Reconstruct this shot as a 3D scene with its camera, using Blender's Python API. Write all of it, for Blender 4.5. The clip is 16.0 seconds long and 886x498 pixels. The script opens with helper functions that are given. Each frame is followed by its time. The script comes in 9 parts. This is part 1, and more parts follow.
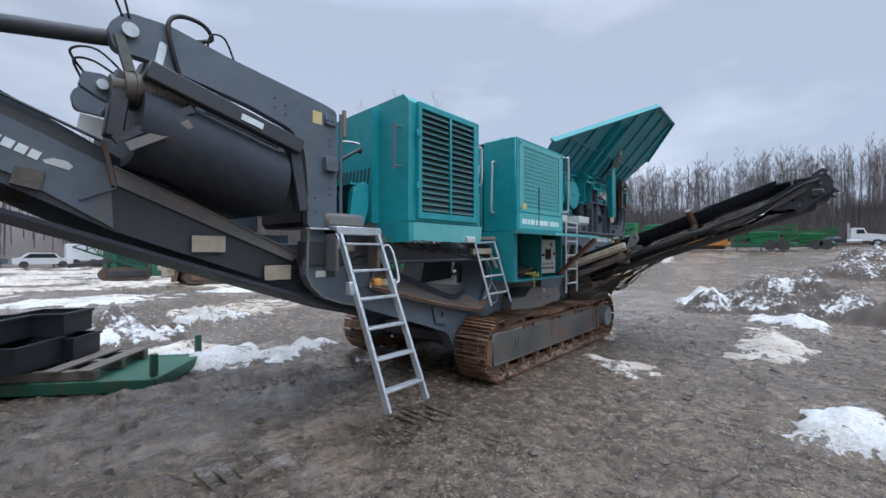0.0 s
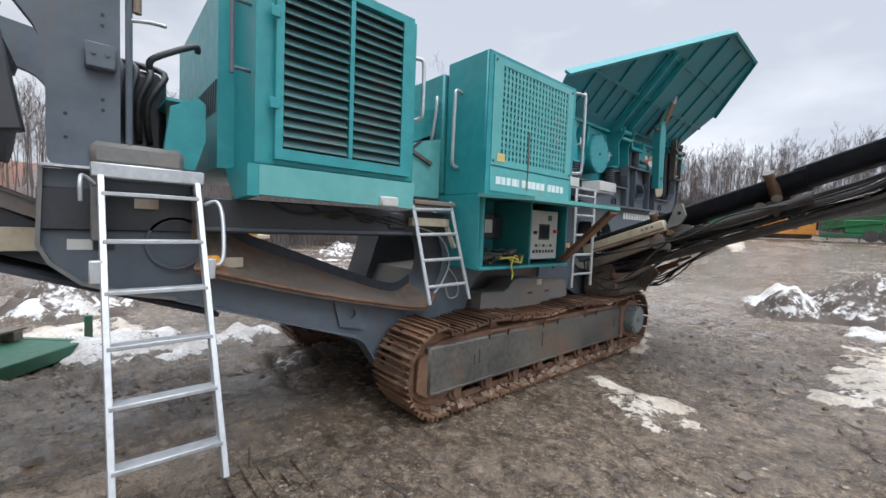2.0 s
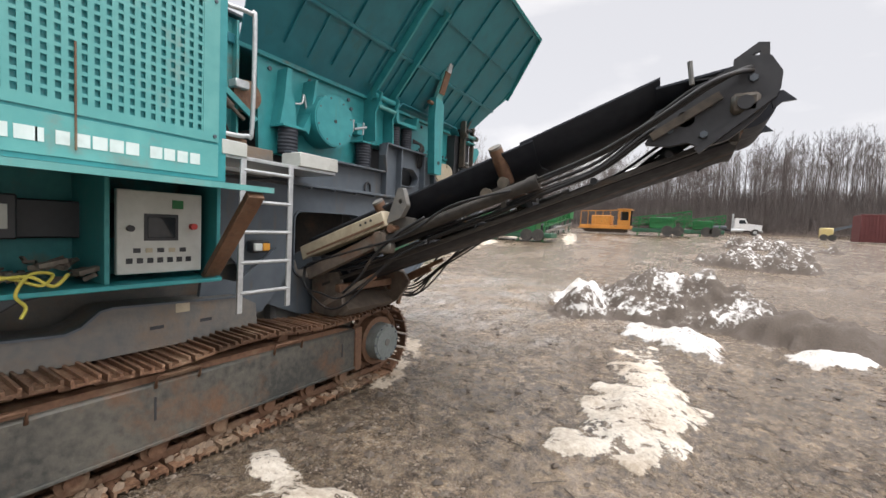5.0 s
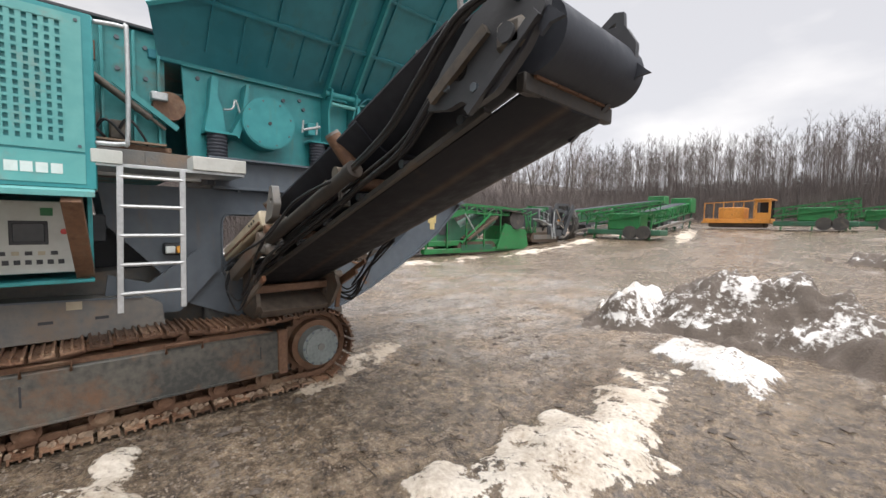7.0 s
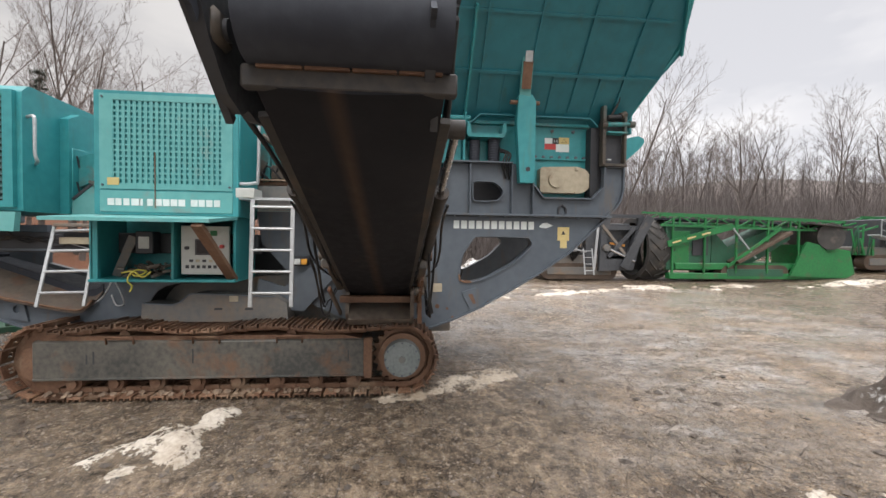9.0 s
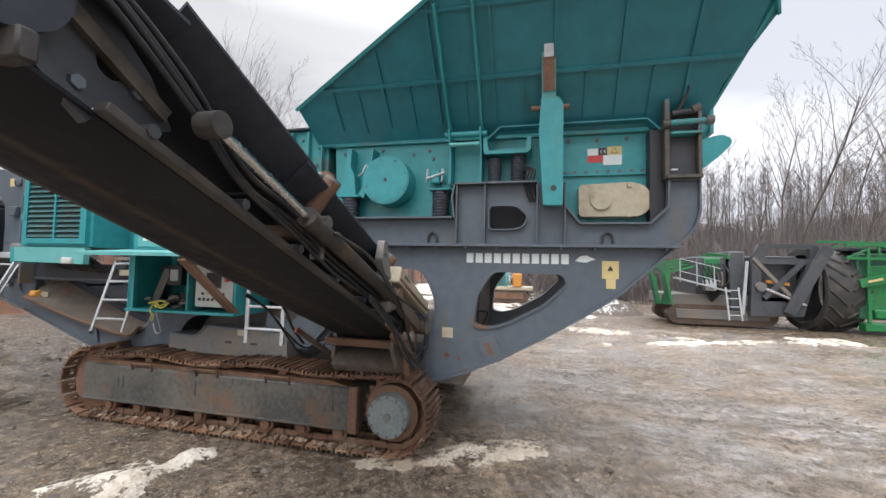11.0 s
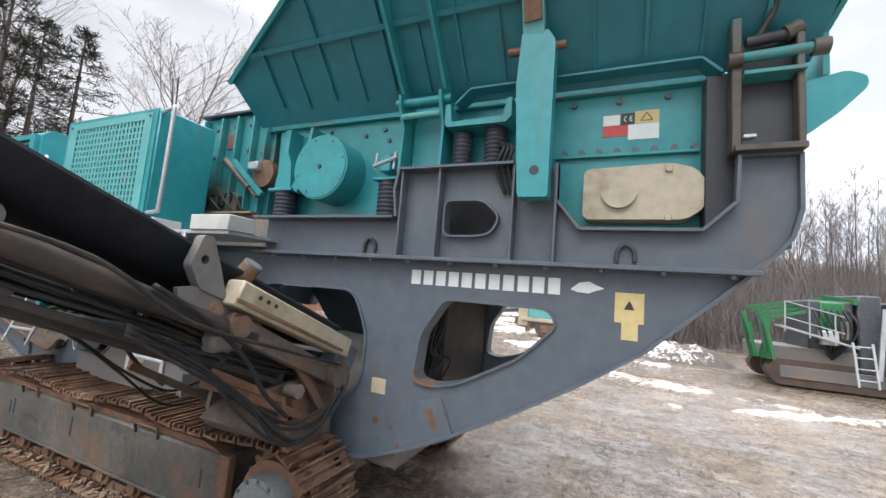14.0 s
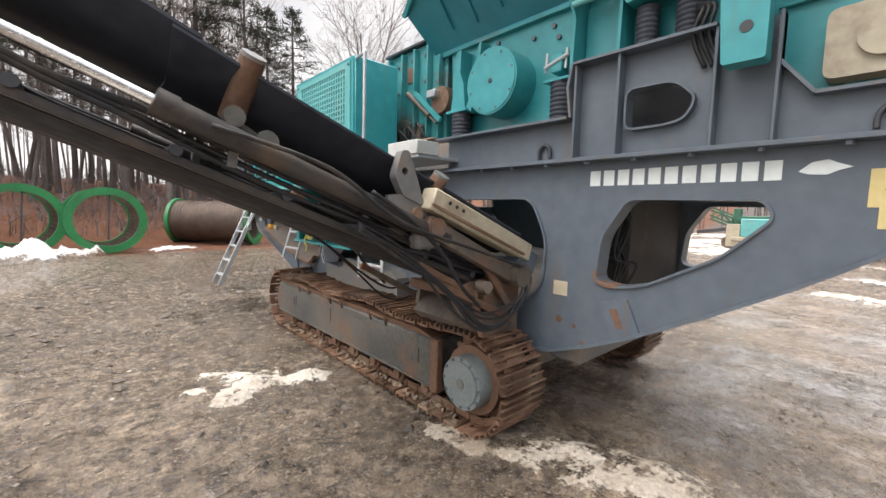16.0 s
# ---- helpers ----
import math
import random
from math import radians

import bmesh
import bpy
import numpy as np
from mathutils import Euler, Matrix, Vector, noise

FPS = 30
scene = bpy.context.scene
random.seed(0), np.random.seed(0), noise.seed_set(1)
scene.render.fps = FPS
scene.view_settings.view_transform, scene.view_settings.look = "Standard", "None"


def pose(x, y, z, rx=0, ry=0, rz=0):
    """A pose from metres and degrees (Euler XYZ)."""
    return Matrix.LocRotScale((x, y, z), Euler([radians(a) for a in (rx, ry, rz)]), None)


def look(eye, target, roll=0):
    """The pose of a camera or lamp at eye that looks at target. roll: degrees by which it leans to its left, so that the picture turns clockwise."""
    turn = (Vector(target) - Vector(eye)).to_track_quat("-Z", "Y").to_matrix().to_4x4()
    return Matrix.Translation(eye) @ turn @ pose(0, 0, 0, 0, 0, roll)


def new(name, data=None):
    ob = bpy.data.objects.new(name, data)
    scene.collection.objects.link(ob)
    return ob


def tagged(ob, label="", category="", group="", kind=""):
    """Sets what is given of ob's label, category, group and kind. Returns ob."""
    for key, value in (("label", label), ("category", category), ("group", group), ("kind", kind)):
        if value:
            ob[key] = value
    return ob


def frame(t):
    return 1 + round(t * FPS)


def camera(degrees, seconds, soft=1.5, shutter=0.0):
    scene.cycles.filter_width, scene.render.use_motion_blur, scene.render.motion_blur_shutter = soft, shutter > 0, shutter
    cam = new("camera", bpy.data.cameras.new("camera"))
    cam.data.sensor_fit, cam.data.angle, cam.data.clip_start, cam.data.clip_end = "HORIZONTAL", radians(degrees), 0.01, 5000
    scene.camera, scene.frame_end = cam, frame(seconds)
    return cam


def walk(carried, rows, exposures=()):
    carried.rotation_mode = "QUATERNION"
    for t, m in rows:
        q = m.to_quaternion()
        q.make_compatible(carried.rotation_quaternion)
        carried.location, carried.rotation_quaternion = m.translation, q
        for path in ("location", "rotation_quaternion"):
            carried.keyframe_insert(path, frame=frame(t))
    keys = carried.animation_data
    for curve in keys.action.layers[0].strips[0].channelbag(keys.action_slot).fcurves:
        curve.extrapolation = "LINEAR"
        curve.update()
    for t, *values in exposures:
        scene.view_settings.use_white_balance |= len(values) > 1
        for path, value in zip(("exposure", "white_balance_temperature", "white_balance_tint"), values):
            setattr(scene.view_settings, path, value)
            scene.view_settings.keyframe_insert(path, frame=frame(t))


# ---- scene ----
cam = camera(95.1, 16.0)
METRES, EYE, TILT, LEAN, TURN = 12.867, 1.75, 0.0, 0.0, 41.5
ROWS = [
    (0.0, 0.0, 0.0, 0.0, -0.0, 0.2, -0.1),
    (0.5, 0.013, 0.0416, 0.0003, -1.04, -0.31, 0.14),
    (1.0, 0.0366, 0.0784, -0.0012, 0.31, -1.21, -0.73),
    (1.5, 0.0621, 0.1143, -0.0043, 3.25, -2.71, -1.77),
    (2.0, 0.0907, 0.1469, -0.0042, 7.31, -3.03, -2.19),
    (2.5, 0.1181, 0.1781, -0.0014, 10.21, -2.45, -2.22),
    (3.0, 0.1398, 0.2083, -0.0003, 8.71, -2.0, -2.14),
    (3.5, 0.1647, 0.2331, 0.0005, 3.13, -2.39, -1.87),
    (4.0, 0.1873, 0.2557, 0.0005, -4.14, -3.44, -1.74),
    (4.5, 0.2105, 0.2735, 0.0017, -9.56, -3.97, -2.07),
    (5.0, 0.2447, 0.2803, 0.0025, -9.78, -3.2, -2.54),
    (7.5, 0.4405, 0.3225, 0.0066, 14.67, -3.55, -0.21),
    (8.0, 0.476, 0.3426, 0.0084, 24.61, -3.05, 0.28),
    (8.5, 0.5003, 0.3712, 0.0067, 34.77, -2.05, -0.17),
    (9.0, 0.5312, 0.4013, 0.0066, 43.2, -1.58, -0.82),
    (11.5, 0.5396, 0.5596, 0.011, 64.16, 3.54, -1.73),
    (12.0, 0.5226, 0.5909, 0.008, 65.88, 3.82, -2.57),
    (12.5, 0.5107, 0.6186, 0.0102, 67.39, 4.3, -3.59),
    (13.0, 0.5001, 0.6416, 0.012, 68.11, 5.04, -4.35),
    (13.5, 0.4902, 0.6492, 0.0127, 69.23, 5.85, -4.69),
    (14.0, 0.4875, 0.6533, 0.0131, 72.03, 6.02, -4.62),
    (14.5, 0.4906, 0.657, 0.0127, 77.82, 5.09, -4.17),
    (15.0, 0.492, 0.6553, 0.011, 87.56, 2.71, -3.46),
    (15.5, 0.4936, 0.652, 0.0083, 94.87, -0.75, -2.53),
    (16.0, 0.4952, 0.6525, 0.0003, 96.5, -5.29, -1.35),
]
walk(cam, [(t, pose(0, 0, EYE, TILT, LEAN, TURN) @ pose(METRES * x, METRES * y, METRES * z, 90 + pitch, roll, yaw)) for t, x, y, z, yaw, pitch, roll in ROWS],
     exposures=[(0.0, 0.25, 5550, 10), (1.5, 0.5, 5950, 10), (3.0, 0.69, 6600, 12), (5.0, 0.79, 6850, 12), (9.0, 0.68, 6850, 12), (12.0, 0.94, 6350, 11), (14.0, 1.07, 6350, 11), (16.0, 1.21, 6750, 12)])

# ---- sky and light ----
world = bpy.data.worlds.new("overcast_sky")
scene.world = world
world.use_nodes = True
wn, wl = world.node_tree.nodes, world.node_tree.links
wn.clear()
w_out, w_bg = wn.new("ShaderNodeOutputWorld"), wn.new("ShaderNodeBackground")
w_sky, w_hsv = wn.new("ShaderNodeTexSky"), wn.new("ShaderNodeHueSaturation")
w_sky.sky_type, w_sky.sun_disc = "NISHITA", False
w_sky.sun_elevation, w_sky.sun_rotation = radians(38), radians(120)
w_hsv.inputs["Saturation"].default_value = 0.35
w_hsv.inputs["Value"].default_value = 0.09
w_co, w_map, w_noise, w_ramp, w_mix = (wn.new("ShaderNodeTexCoord"), wn.new("ShaderNodeMapping"), wn.new("ShaderNodeTexNoise"),
                                       wn.new("ShaderNodeValToRGB"), wn.new("ShaderNodeMix"))
w_map.inputs["Scale"].default_value = (1.0, 1.0, 2.6)
w_noise.inputs["Scale"].default_value, w_noise.inputs["Detail"].default_value = 2.0, 8.0
w_ramp.color_ramp.elements[0].position, w_ramp.color_ramp.elements[0].color = 0.36, (0.53, 0.555, 0.61, 1)
w_ramp.color_ramp.elements[1].position, w_ramp.color_ramp.elements[1].color = 0.64, (0.86, 0.87, 0.89, 1)
w_mix.data_type = "RGBA"
w_mix.inputs[0].default_value = 0.85
wl.new(w_co.outputs["Generated"], w_map.inputs["Vector"])
wl.new(w_map.outputs["Vector"], w_noise.inputs["Vector"])
w_dir, w_tilt = wn.new("ShaderNodeSeparateXYZ"), wn.new("ShaderNodeMath")
wl.new(w_co.outputs["Generated"], w_dir.inputs[0])
w_tilt.operation = "MULTIPLY_ADD"                       # the cloud thickens towards the north
w_tilt.inputs[1].default_value = -0.16
wl.new(w_dir.outputs["Y"], w_tilt.inputs[0])
wl.new(w_noise.outputs["Fac"], w_tilt.inputs[2])
wl.new(w_tilt.outputs[0], w_ramp.inputs["Fac"])
wl.new(w_sky.outputs["Color"], w_hsv.inputs["Color"])
wl.new(w_hsv.outputs["Color"], w_mix.inputs[6])
wl.new(w_ramp.outputs["Color"], w_mix.inputs[7])
wl.new(w_mix.outputs[2], w_bg.inputs["Color"])
# an overcast dome is brightest overhead
w_sep, w_up = wn.new("ShaderNodeSeparateXYZ"), wn.new("ShaderNodeMapRange")
wl.new(w_co.outputs["Generated"], w_sep.inputs[0])
wl.new(w_sep.outputs["Z"], w_up.inputs["Value"])
w_up.inputs["From Min"].default_value, w_up.inputs["From Max"].default_value = 0.50, 1.0
w_up.inputs["To Min"].default_value, w_up.inputs["To Max"].default_value = 0.90, 4.2
w_toward, w_dim, w_mul = wn.new("ShaderNodeVectorMath"), wn.new("ShaderNodeMapRange"), wn.new("ShaderNodeMath")
w_toward.operation, w_mul.operation = "DOT_PRODUCT", "MULTIPLY"       # and made duller in the south-west to suit the camera's view
w_toward.inputs[1].default_value = (-0.55, -0.83, 0.0)
wl.new(w_co.outputs["Generated"], w_toward.inputs[0])
wl.new(w_toward.outputs["Value"], w_dim.inputs["Value"])
w_dim.inputs["From Min"].default_value, w_dim.inputs["From Max"].default_value = 0.25, 0.9
w_dim.inputs["To Min"].default_value, w_dim.inputs["To Max"].default_value = 1.0, 0.62
wl.new(w_up.outputs["Result"], w_mul.inputs[0])
wl.new(w_dim.outputs["Result"], w_mul.inputs[1])
wl.new(w_mul.outputs[0], w_bg.inputs["Strength"])
wl.new(w_bg.outputs["Background"], w_out.inputs["Surface"])

sun = new("sun", bpy.data.lights.new("sun", "SUN"))
sun.data.energy, sun.data.angle, sun.data.color = 0.7, radians(40), (1.0, 0.97, 0.93)
sun.matrix_world = look((10, 6, 20), (-4, 6, 1))


# ---- materials ----
def surface(name, colours, rough=(0.4, 0.7), metal=0.0, grain=6.0, wear=(0.2, 0.16, 0.12), wear_amount=0.0, streak=False,
            bump=0.15, bump_scale=40.0, per_piece=0.0, spec=0.5, per_island=0.0):
    """A procedural surface: two colours mottled at two scales, wear with its own shape, uneven gloss and fine relief."""
    m = bpy.data.materials.new(name)
    m.use_nodes = True
    n, l = m.node_tree.nodes, m.node_tree.links
    bsdf = n["Principled BSDF"]
    geo = n.new("ShaderNodeNewGeometry")
    big, fine = n.new("ShaderNodeTexNoise"), n.new("ShaderNodeTexNoise")
    big.inputs["Scale"].default_value, big.inputs["Detail"].default_value = grain * 0.2, 4
    fine.inputs["Scale"].default_value, fine.inputs["Detail"].default_value = grain * 3, 6
    for t in (big, fine):
        l.new(geo.outputs["Position"], t.inputs["Vector"])
    add = n.new("ShaderNodeMath")
    add.operation = "ADD"
    l.new(big.outputs["Fac"], add.inputs[0])
    l.new(fine.outputs["Fac"], add.inputs[1])
    span = n.new("ShaderNodeMapRange")
    span.inputs["From Min"].default_value, span.inputs["From Max"].default_value = 0.75, 1.25
    l.new(add.outputs[0], span.inputs["Value"])
    mix = n.new("ShaderNodeMix")
    mix.data_type = "RGBA"
    mix.inputs[6].default_value, mix.inputs[7].default_value = (*colours[0], 1), (*colours[1], 1)
    l.new(span.outputs["Result"], mix.inputs[0])
    colour = mix.outputs[2]
    if wear_amount:
        wv = n.new("ShaderNodeTexNoise")
        wv.inputs["Scale"].default_value, wv.inputs["Detail"].default_value, wv.inputs["Roughness"].default_value = 2.2, 9, 0.65
        if streak:
            mp = n.new("ShaderNodeMapping")
            mp.inputs["Scale"].default_value = (3.0, 3.0, 0.45)
            l.new(geo.outputs["Position"], mp.inputs["Vector"])
            l.new(mp.outputs["Vector"], wv.inputs["Vector"])
        else:
            l.new(geo.outputs["Position"], wv.inputs["Vector"])
        wr = n.new("ShaderNodeMapRange")
        wr.inputs["From Min"].default_value, wr.inputs["From Max"].default_value = 0.66 - 0.3 * wear_amount, 0.80 - 0.2 * wear_amount
        l.new(wv.outputs["Fac"], wr.inputs["Value"])
        mw = n.new("ShaderNodeMix")
        mw.data_type = "RGBA"
        mw.inputs[7].default_value = (*wear, 1)
        l.new(wr.outputs["Result"], mw.inputs[0])
        l.new(colour, mw.inputs[6])
        colour = mw.outputs[2]
    if per_piece or per_island:
        hv = n.new("ShaderNodeHueSaturation")
        rm = n.new("ShaderNodeMapRange")
        a = max(per_piece, per_island)
        rm.inputs["To Min"].default_value, rm.inputs["To Max"].default_value = 1 - a, 1 + a
        l.new(n.new("ShaderNodeObjectInfo").outputs["Random"] if per_piece else geo.outputs["Random Per Island"], rm.inputs["Value"])
        l.new(rm.outputs["Result"], hv.inputs["Value"])
        l.new(colour, hv.inputs["Color"])
        colour = hv.outputs["Color"]
    l.new(colour, bsdf.inputs["Base Color"])
    rr = n.new("ShaderNodeMapRange")
    rr.inputs["From Min"].default_value, rr.inputs["From Max"].default_value = 0.3, 0.7
    rr.inputs["To Min"].default_value, rr.inputs["To Max"].default_value = rough
    l.new(fine.outputs["Fac"], rr.inputs["Value"])
    l.new(rr.outputs["Result"], bsdf.inputs["Roughness"])
    bsdf.inputs["Metallic"].default_value = metal
    bsdf.inputs["Specular IOR Level"].default_value = spec
    if bump:
        bt, bn = n.new("ShaderNodeTexNoise"), n.new("ShaderNodeBump")
        bt.inputs["Scale"].default_value, bt.inputs["Detail"].default_value = bump_scale, 5
        l.new(geo.outputs["Position"], bt.inputs["Vector"])
        bn.inputs["Strength"].default_value, bn.inputs["Distance"].default_value = bump, 0.01
        l.new(bt.outputs["Fac"], bn.inputs["Height"])
        l.new(bn.outputs["Normal"], bsdf.inputs["Normal"])
    return m


TEAL = surface("teal_paint", [(0.020, 0.230, 0.250), (0.040, 0.300, 0.318)], (0.30, 0.46), grain=3, wear=(0.055, 0.22, 0.215), wear_amount=0.36, streak=True, bump=0.05, bump_scale=10)
TEAL_OLD = surface("worn_teal_paint", [(0.022, 0.205, 0.215), (0.05, 0.275, 0.28)], (0.4, 0.65), grain=5, wear=(0.14, 0.115, 0.09), wear_amount=0.38, bump=0.1, bump_scale=20)
TEAL_LIGHT = surface("faded_teal_paint", [(0.095, 0.34, 0.335), (0.14, 0.41, 0.395)], (0.35, 0.55), grain=3, wear=(0.22, 0.25, 0.22), wear_amount=0.3, bump=0.05)
GREY = surface("slate_grey_paint", [(0.077, 0.096, 0.117), (0.107, 0.129, 0.152)], (0.34, 0.55), grain=3, wear=(0.12, 0.105, 0.09), wear_amount=0.34, streak=True, bump=0.05, bump_scale=16)
GREY_DIRTY = surface("mud_stained_grey_paint", [(0.12, 0.125, 0.125), (0.19, 0.175, 0.155)], (0.45, 0.75), grain=6, wear=(0.22, 0.155, 0.105), wear_amount=0.55, bump=0.25)
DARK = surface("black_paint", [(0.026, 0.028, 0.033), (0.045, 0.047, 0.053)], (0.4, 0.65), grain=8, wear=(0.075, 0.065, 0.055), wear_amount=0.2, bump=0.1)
RUBBER = surface("black_rubber_belt", [(0.028, 0.032, 0.042), (0.052, 0.058, 0.070)], (0.5, 0.75), spec=0.25, grain=4, wear=(0.085, 0.06, 0.042), wear_amount=0.18, bump=0.08)
HOSE = surface("rubber_hose", [(0.014, 0.015, 0.017), (0.028, 0.028, 0.030)], (0.4, 0.6), wear=(0.085, 0.065, 0.048), wear_amount=0.4, bump=0.05, spec=0.35)
RUST = surface("rusty_steel", [(0.115, 0.06, 0.036), (0.22, 0.125, 0.078)], (0.5, 0.8), metal=0.15, grain=10, wear=(0.28, 0.20, 0.135), wear_amount=0.4, bump=0.5)
SHOE = surface("rusty_track_steel", [(0.075, 0.035, 0.021), (0.26, 0.155, 0.098)], (0.3, 0.6), metal=0.2, grain=22, wear=(0.36, 0.27, 0.19), wear_amount=0.36, bump=0.6, per_piece=0.5)
GALV = surface("galvanised_steel", [(0.40, 0.42, 0.43), (0.55, 0.57, 0.58)], (0.35, 0.55), metal=0.55, grain=10, bump=0.05)
BARE = surface("bright_steel", [(0.5, 0.5, 0.5), (0.62, 0.62, 0.62)], (0.15, 0.3), metal=1.0, grain=10, bump=0.02)
CREAM = surface("cream_paint", [(0.36, 0.31, 0.22), (0.48, 0.42, 0.31)], (0.4, 0.6), grain=5, wear=(0.20, 0.14, 0.09), wear_amount=0.42, bump=0.08)
PANEL = surface("grey_control_panel_paint", [(0.46, 0.47, 0.44), (0.54, 0.55, 0.52)], (0.4, 0.6), grain=5, wear=(0.3, 0.29, 0.25), wear_amount=0.3)
WHITE = surface("white_decal", [(0.60, 0.66, 0.64), (0.72, 0.75, 0.74)], (0.4, 0.6), grain=6, wear=(0.5, 0.52, 0.5), wear_amount=0.25, bump=0.0)
YELLOW = surface("yellow_decal", [(0.52, 0.41, 0.16), (0.60, 0.49, 0.24)], (0.4, 0.6), grain=6, wear=(0.6, 0.5, 0.3), wear_amount=0.4, bump=0.0)
RED = surface("red_paint", [(0.45, 0.04, 0.04), (0.55, 0.07, 0.06)], (0.4, 0.6), bump=0.0)
BLACK = surface("black_print", [(0.02, 0.02, 0.02), (0.03, 0.03, 0.03)], (0.4, 0.6), bump=0.0)
ORANGE = surface("orange_paint", [(0.50, 0.20, 0.03), (0.62, 0.28, 0.06)], (0.4, 0.6), grain=4, wear=(0.2, 0.12, 0.06), wear_amount=0.35)
ROPE = surface("yellow_rope", [(0.42, 0.38, 0.06), (0.56, 0.50, 0.10)], (0.6, 0.8), bump=0.3)
GREEN = surface("green_machine_paint", [(0.012, 0.13, 0.042), (0.022, 0.20, 0.06)], (0.35, 0.55), grain=4, wear=(0.10, 0.09, 0.06), wear_amount=0.35)
GREEN_DARK = surface("dark_green_paint", [(0.02, 0.085, 0.05), (0.03, 0.12, 0.07)], (0.45, 0.65), grain=4, wear=(0.08, 0.07, 0.05), wear_amount=0.35)
PLASTIC = surface("black_plastic_bin", [(0.014, 0.017, 0.022), (0.022, 0.025, 0.03)], (0.35, 0.55), grain=4, bump=0.05)
WOOD = surface("grey_weathered_wood", [(0.10, 0.085, 0.07), (0.20, 0.17, 0.14)], (0.7, 0.9), grain=12, bump=0.3)
BARK = surface("bare_grey_bark", [(0.075, 0.062, 0.055), (0.15, 0.13, 0.118)], (0.8, 0.95), grain=5, bump=0.3, bump_scale=20, spec=0.2)
WOODS = surface("far_bare_woods", [(0.105, 0.09, 0.085), (0.175, 0.155, 0.15)], (0.8, 0.95), grain=2, bump=0.0, spec=0.1)
TWIG = surface("bare_twigs", [(0.15, 0.128, 0.118), (0.25, 0.215, 0.20)], (0.8, 0.95), grain=2, bump=0.0, spec=0.1)
NEEDLE = surface("dark_pine_needles", [(0.07, 0.085, 0.07), (0.12, 0.14, 0.115)], (0.7, 0.9), grain=6, bump=0.0, spec=0.2, per_island=0.3)
TYRE = surface("worn_tyre_rubber", [(0.03, 0.03, 0.03), (0.065, 0.06, 0.055)], (0.6, 0.85), grain=8, wear=(0.13, 0.11, 0.09), wear_amount=0.4, bump=0.3)
GLASS = surface("dark_window_glass", [(0.02, 0.025, 0.03), (0.03, 0.035, 0.04)], (0.05, 0.12), bump=0.0)
WHITEPAINT = surface("white_vehicle_paint", [(0.62, 0.63, 0.64), (0.7, 0.71, 0.72)], (0.25, 0.4), grain=2, wear=(0.35, 0.32, 0.28), wear_amount=0.25, bump=0.0)
MAROON = surface("maroon_container_paint", [(0.09, 0.02, 0.022), (0.13, 0.035, 0.035)], (0.5, 0.7), bump=0.1)
BLADE = surface("worn_mesh_steel", [(0.07, 0.05, 0.038), (0.14, 0.10, 0.075)], (0.5, 0.8), metal=0.3, grain=10, bump=0.4)
LAMP = surface("amber_lamp_lens", [(0.75, 0.33, 0.05), (0.85, 0.42, 0.08)], (0.15, 0.3), bump=0.0)


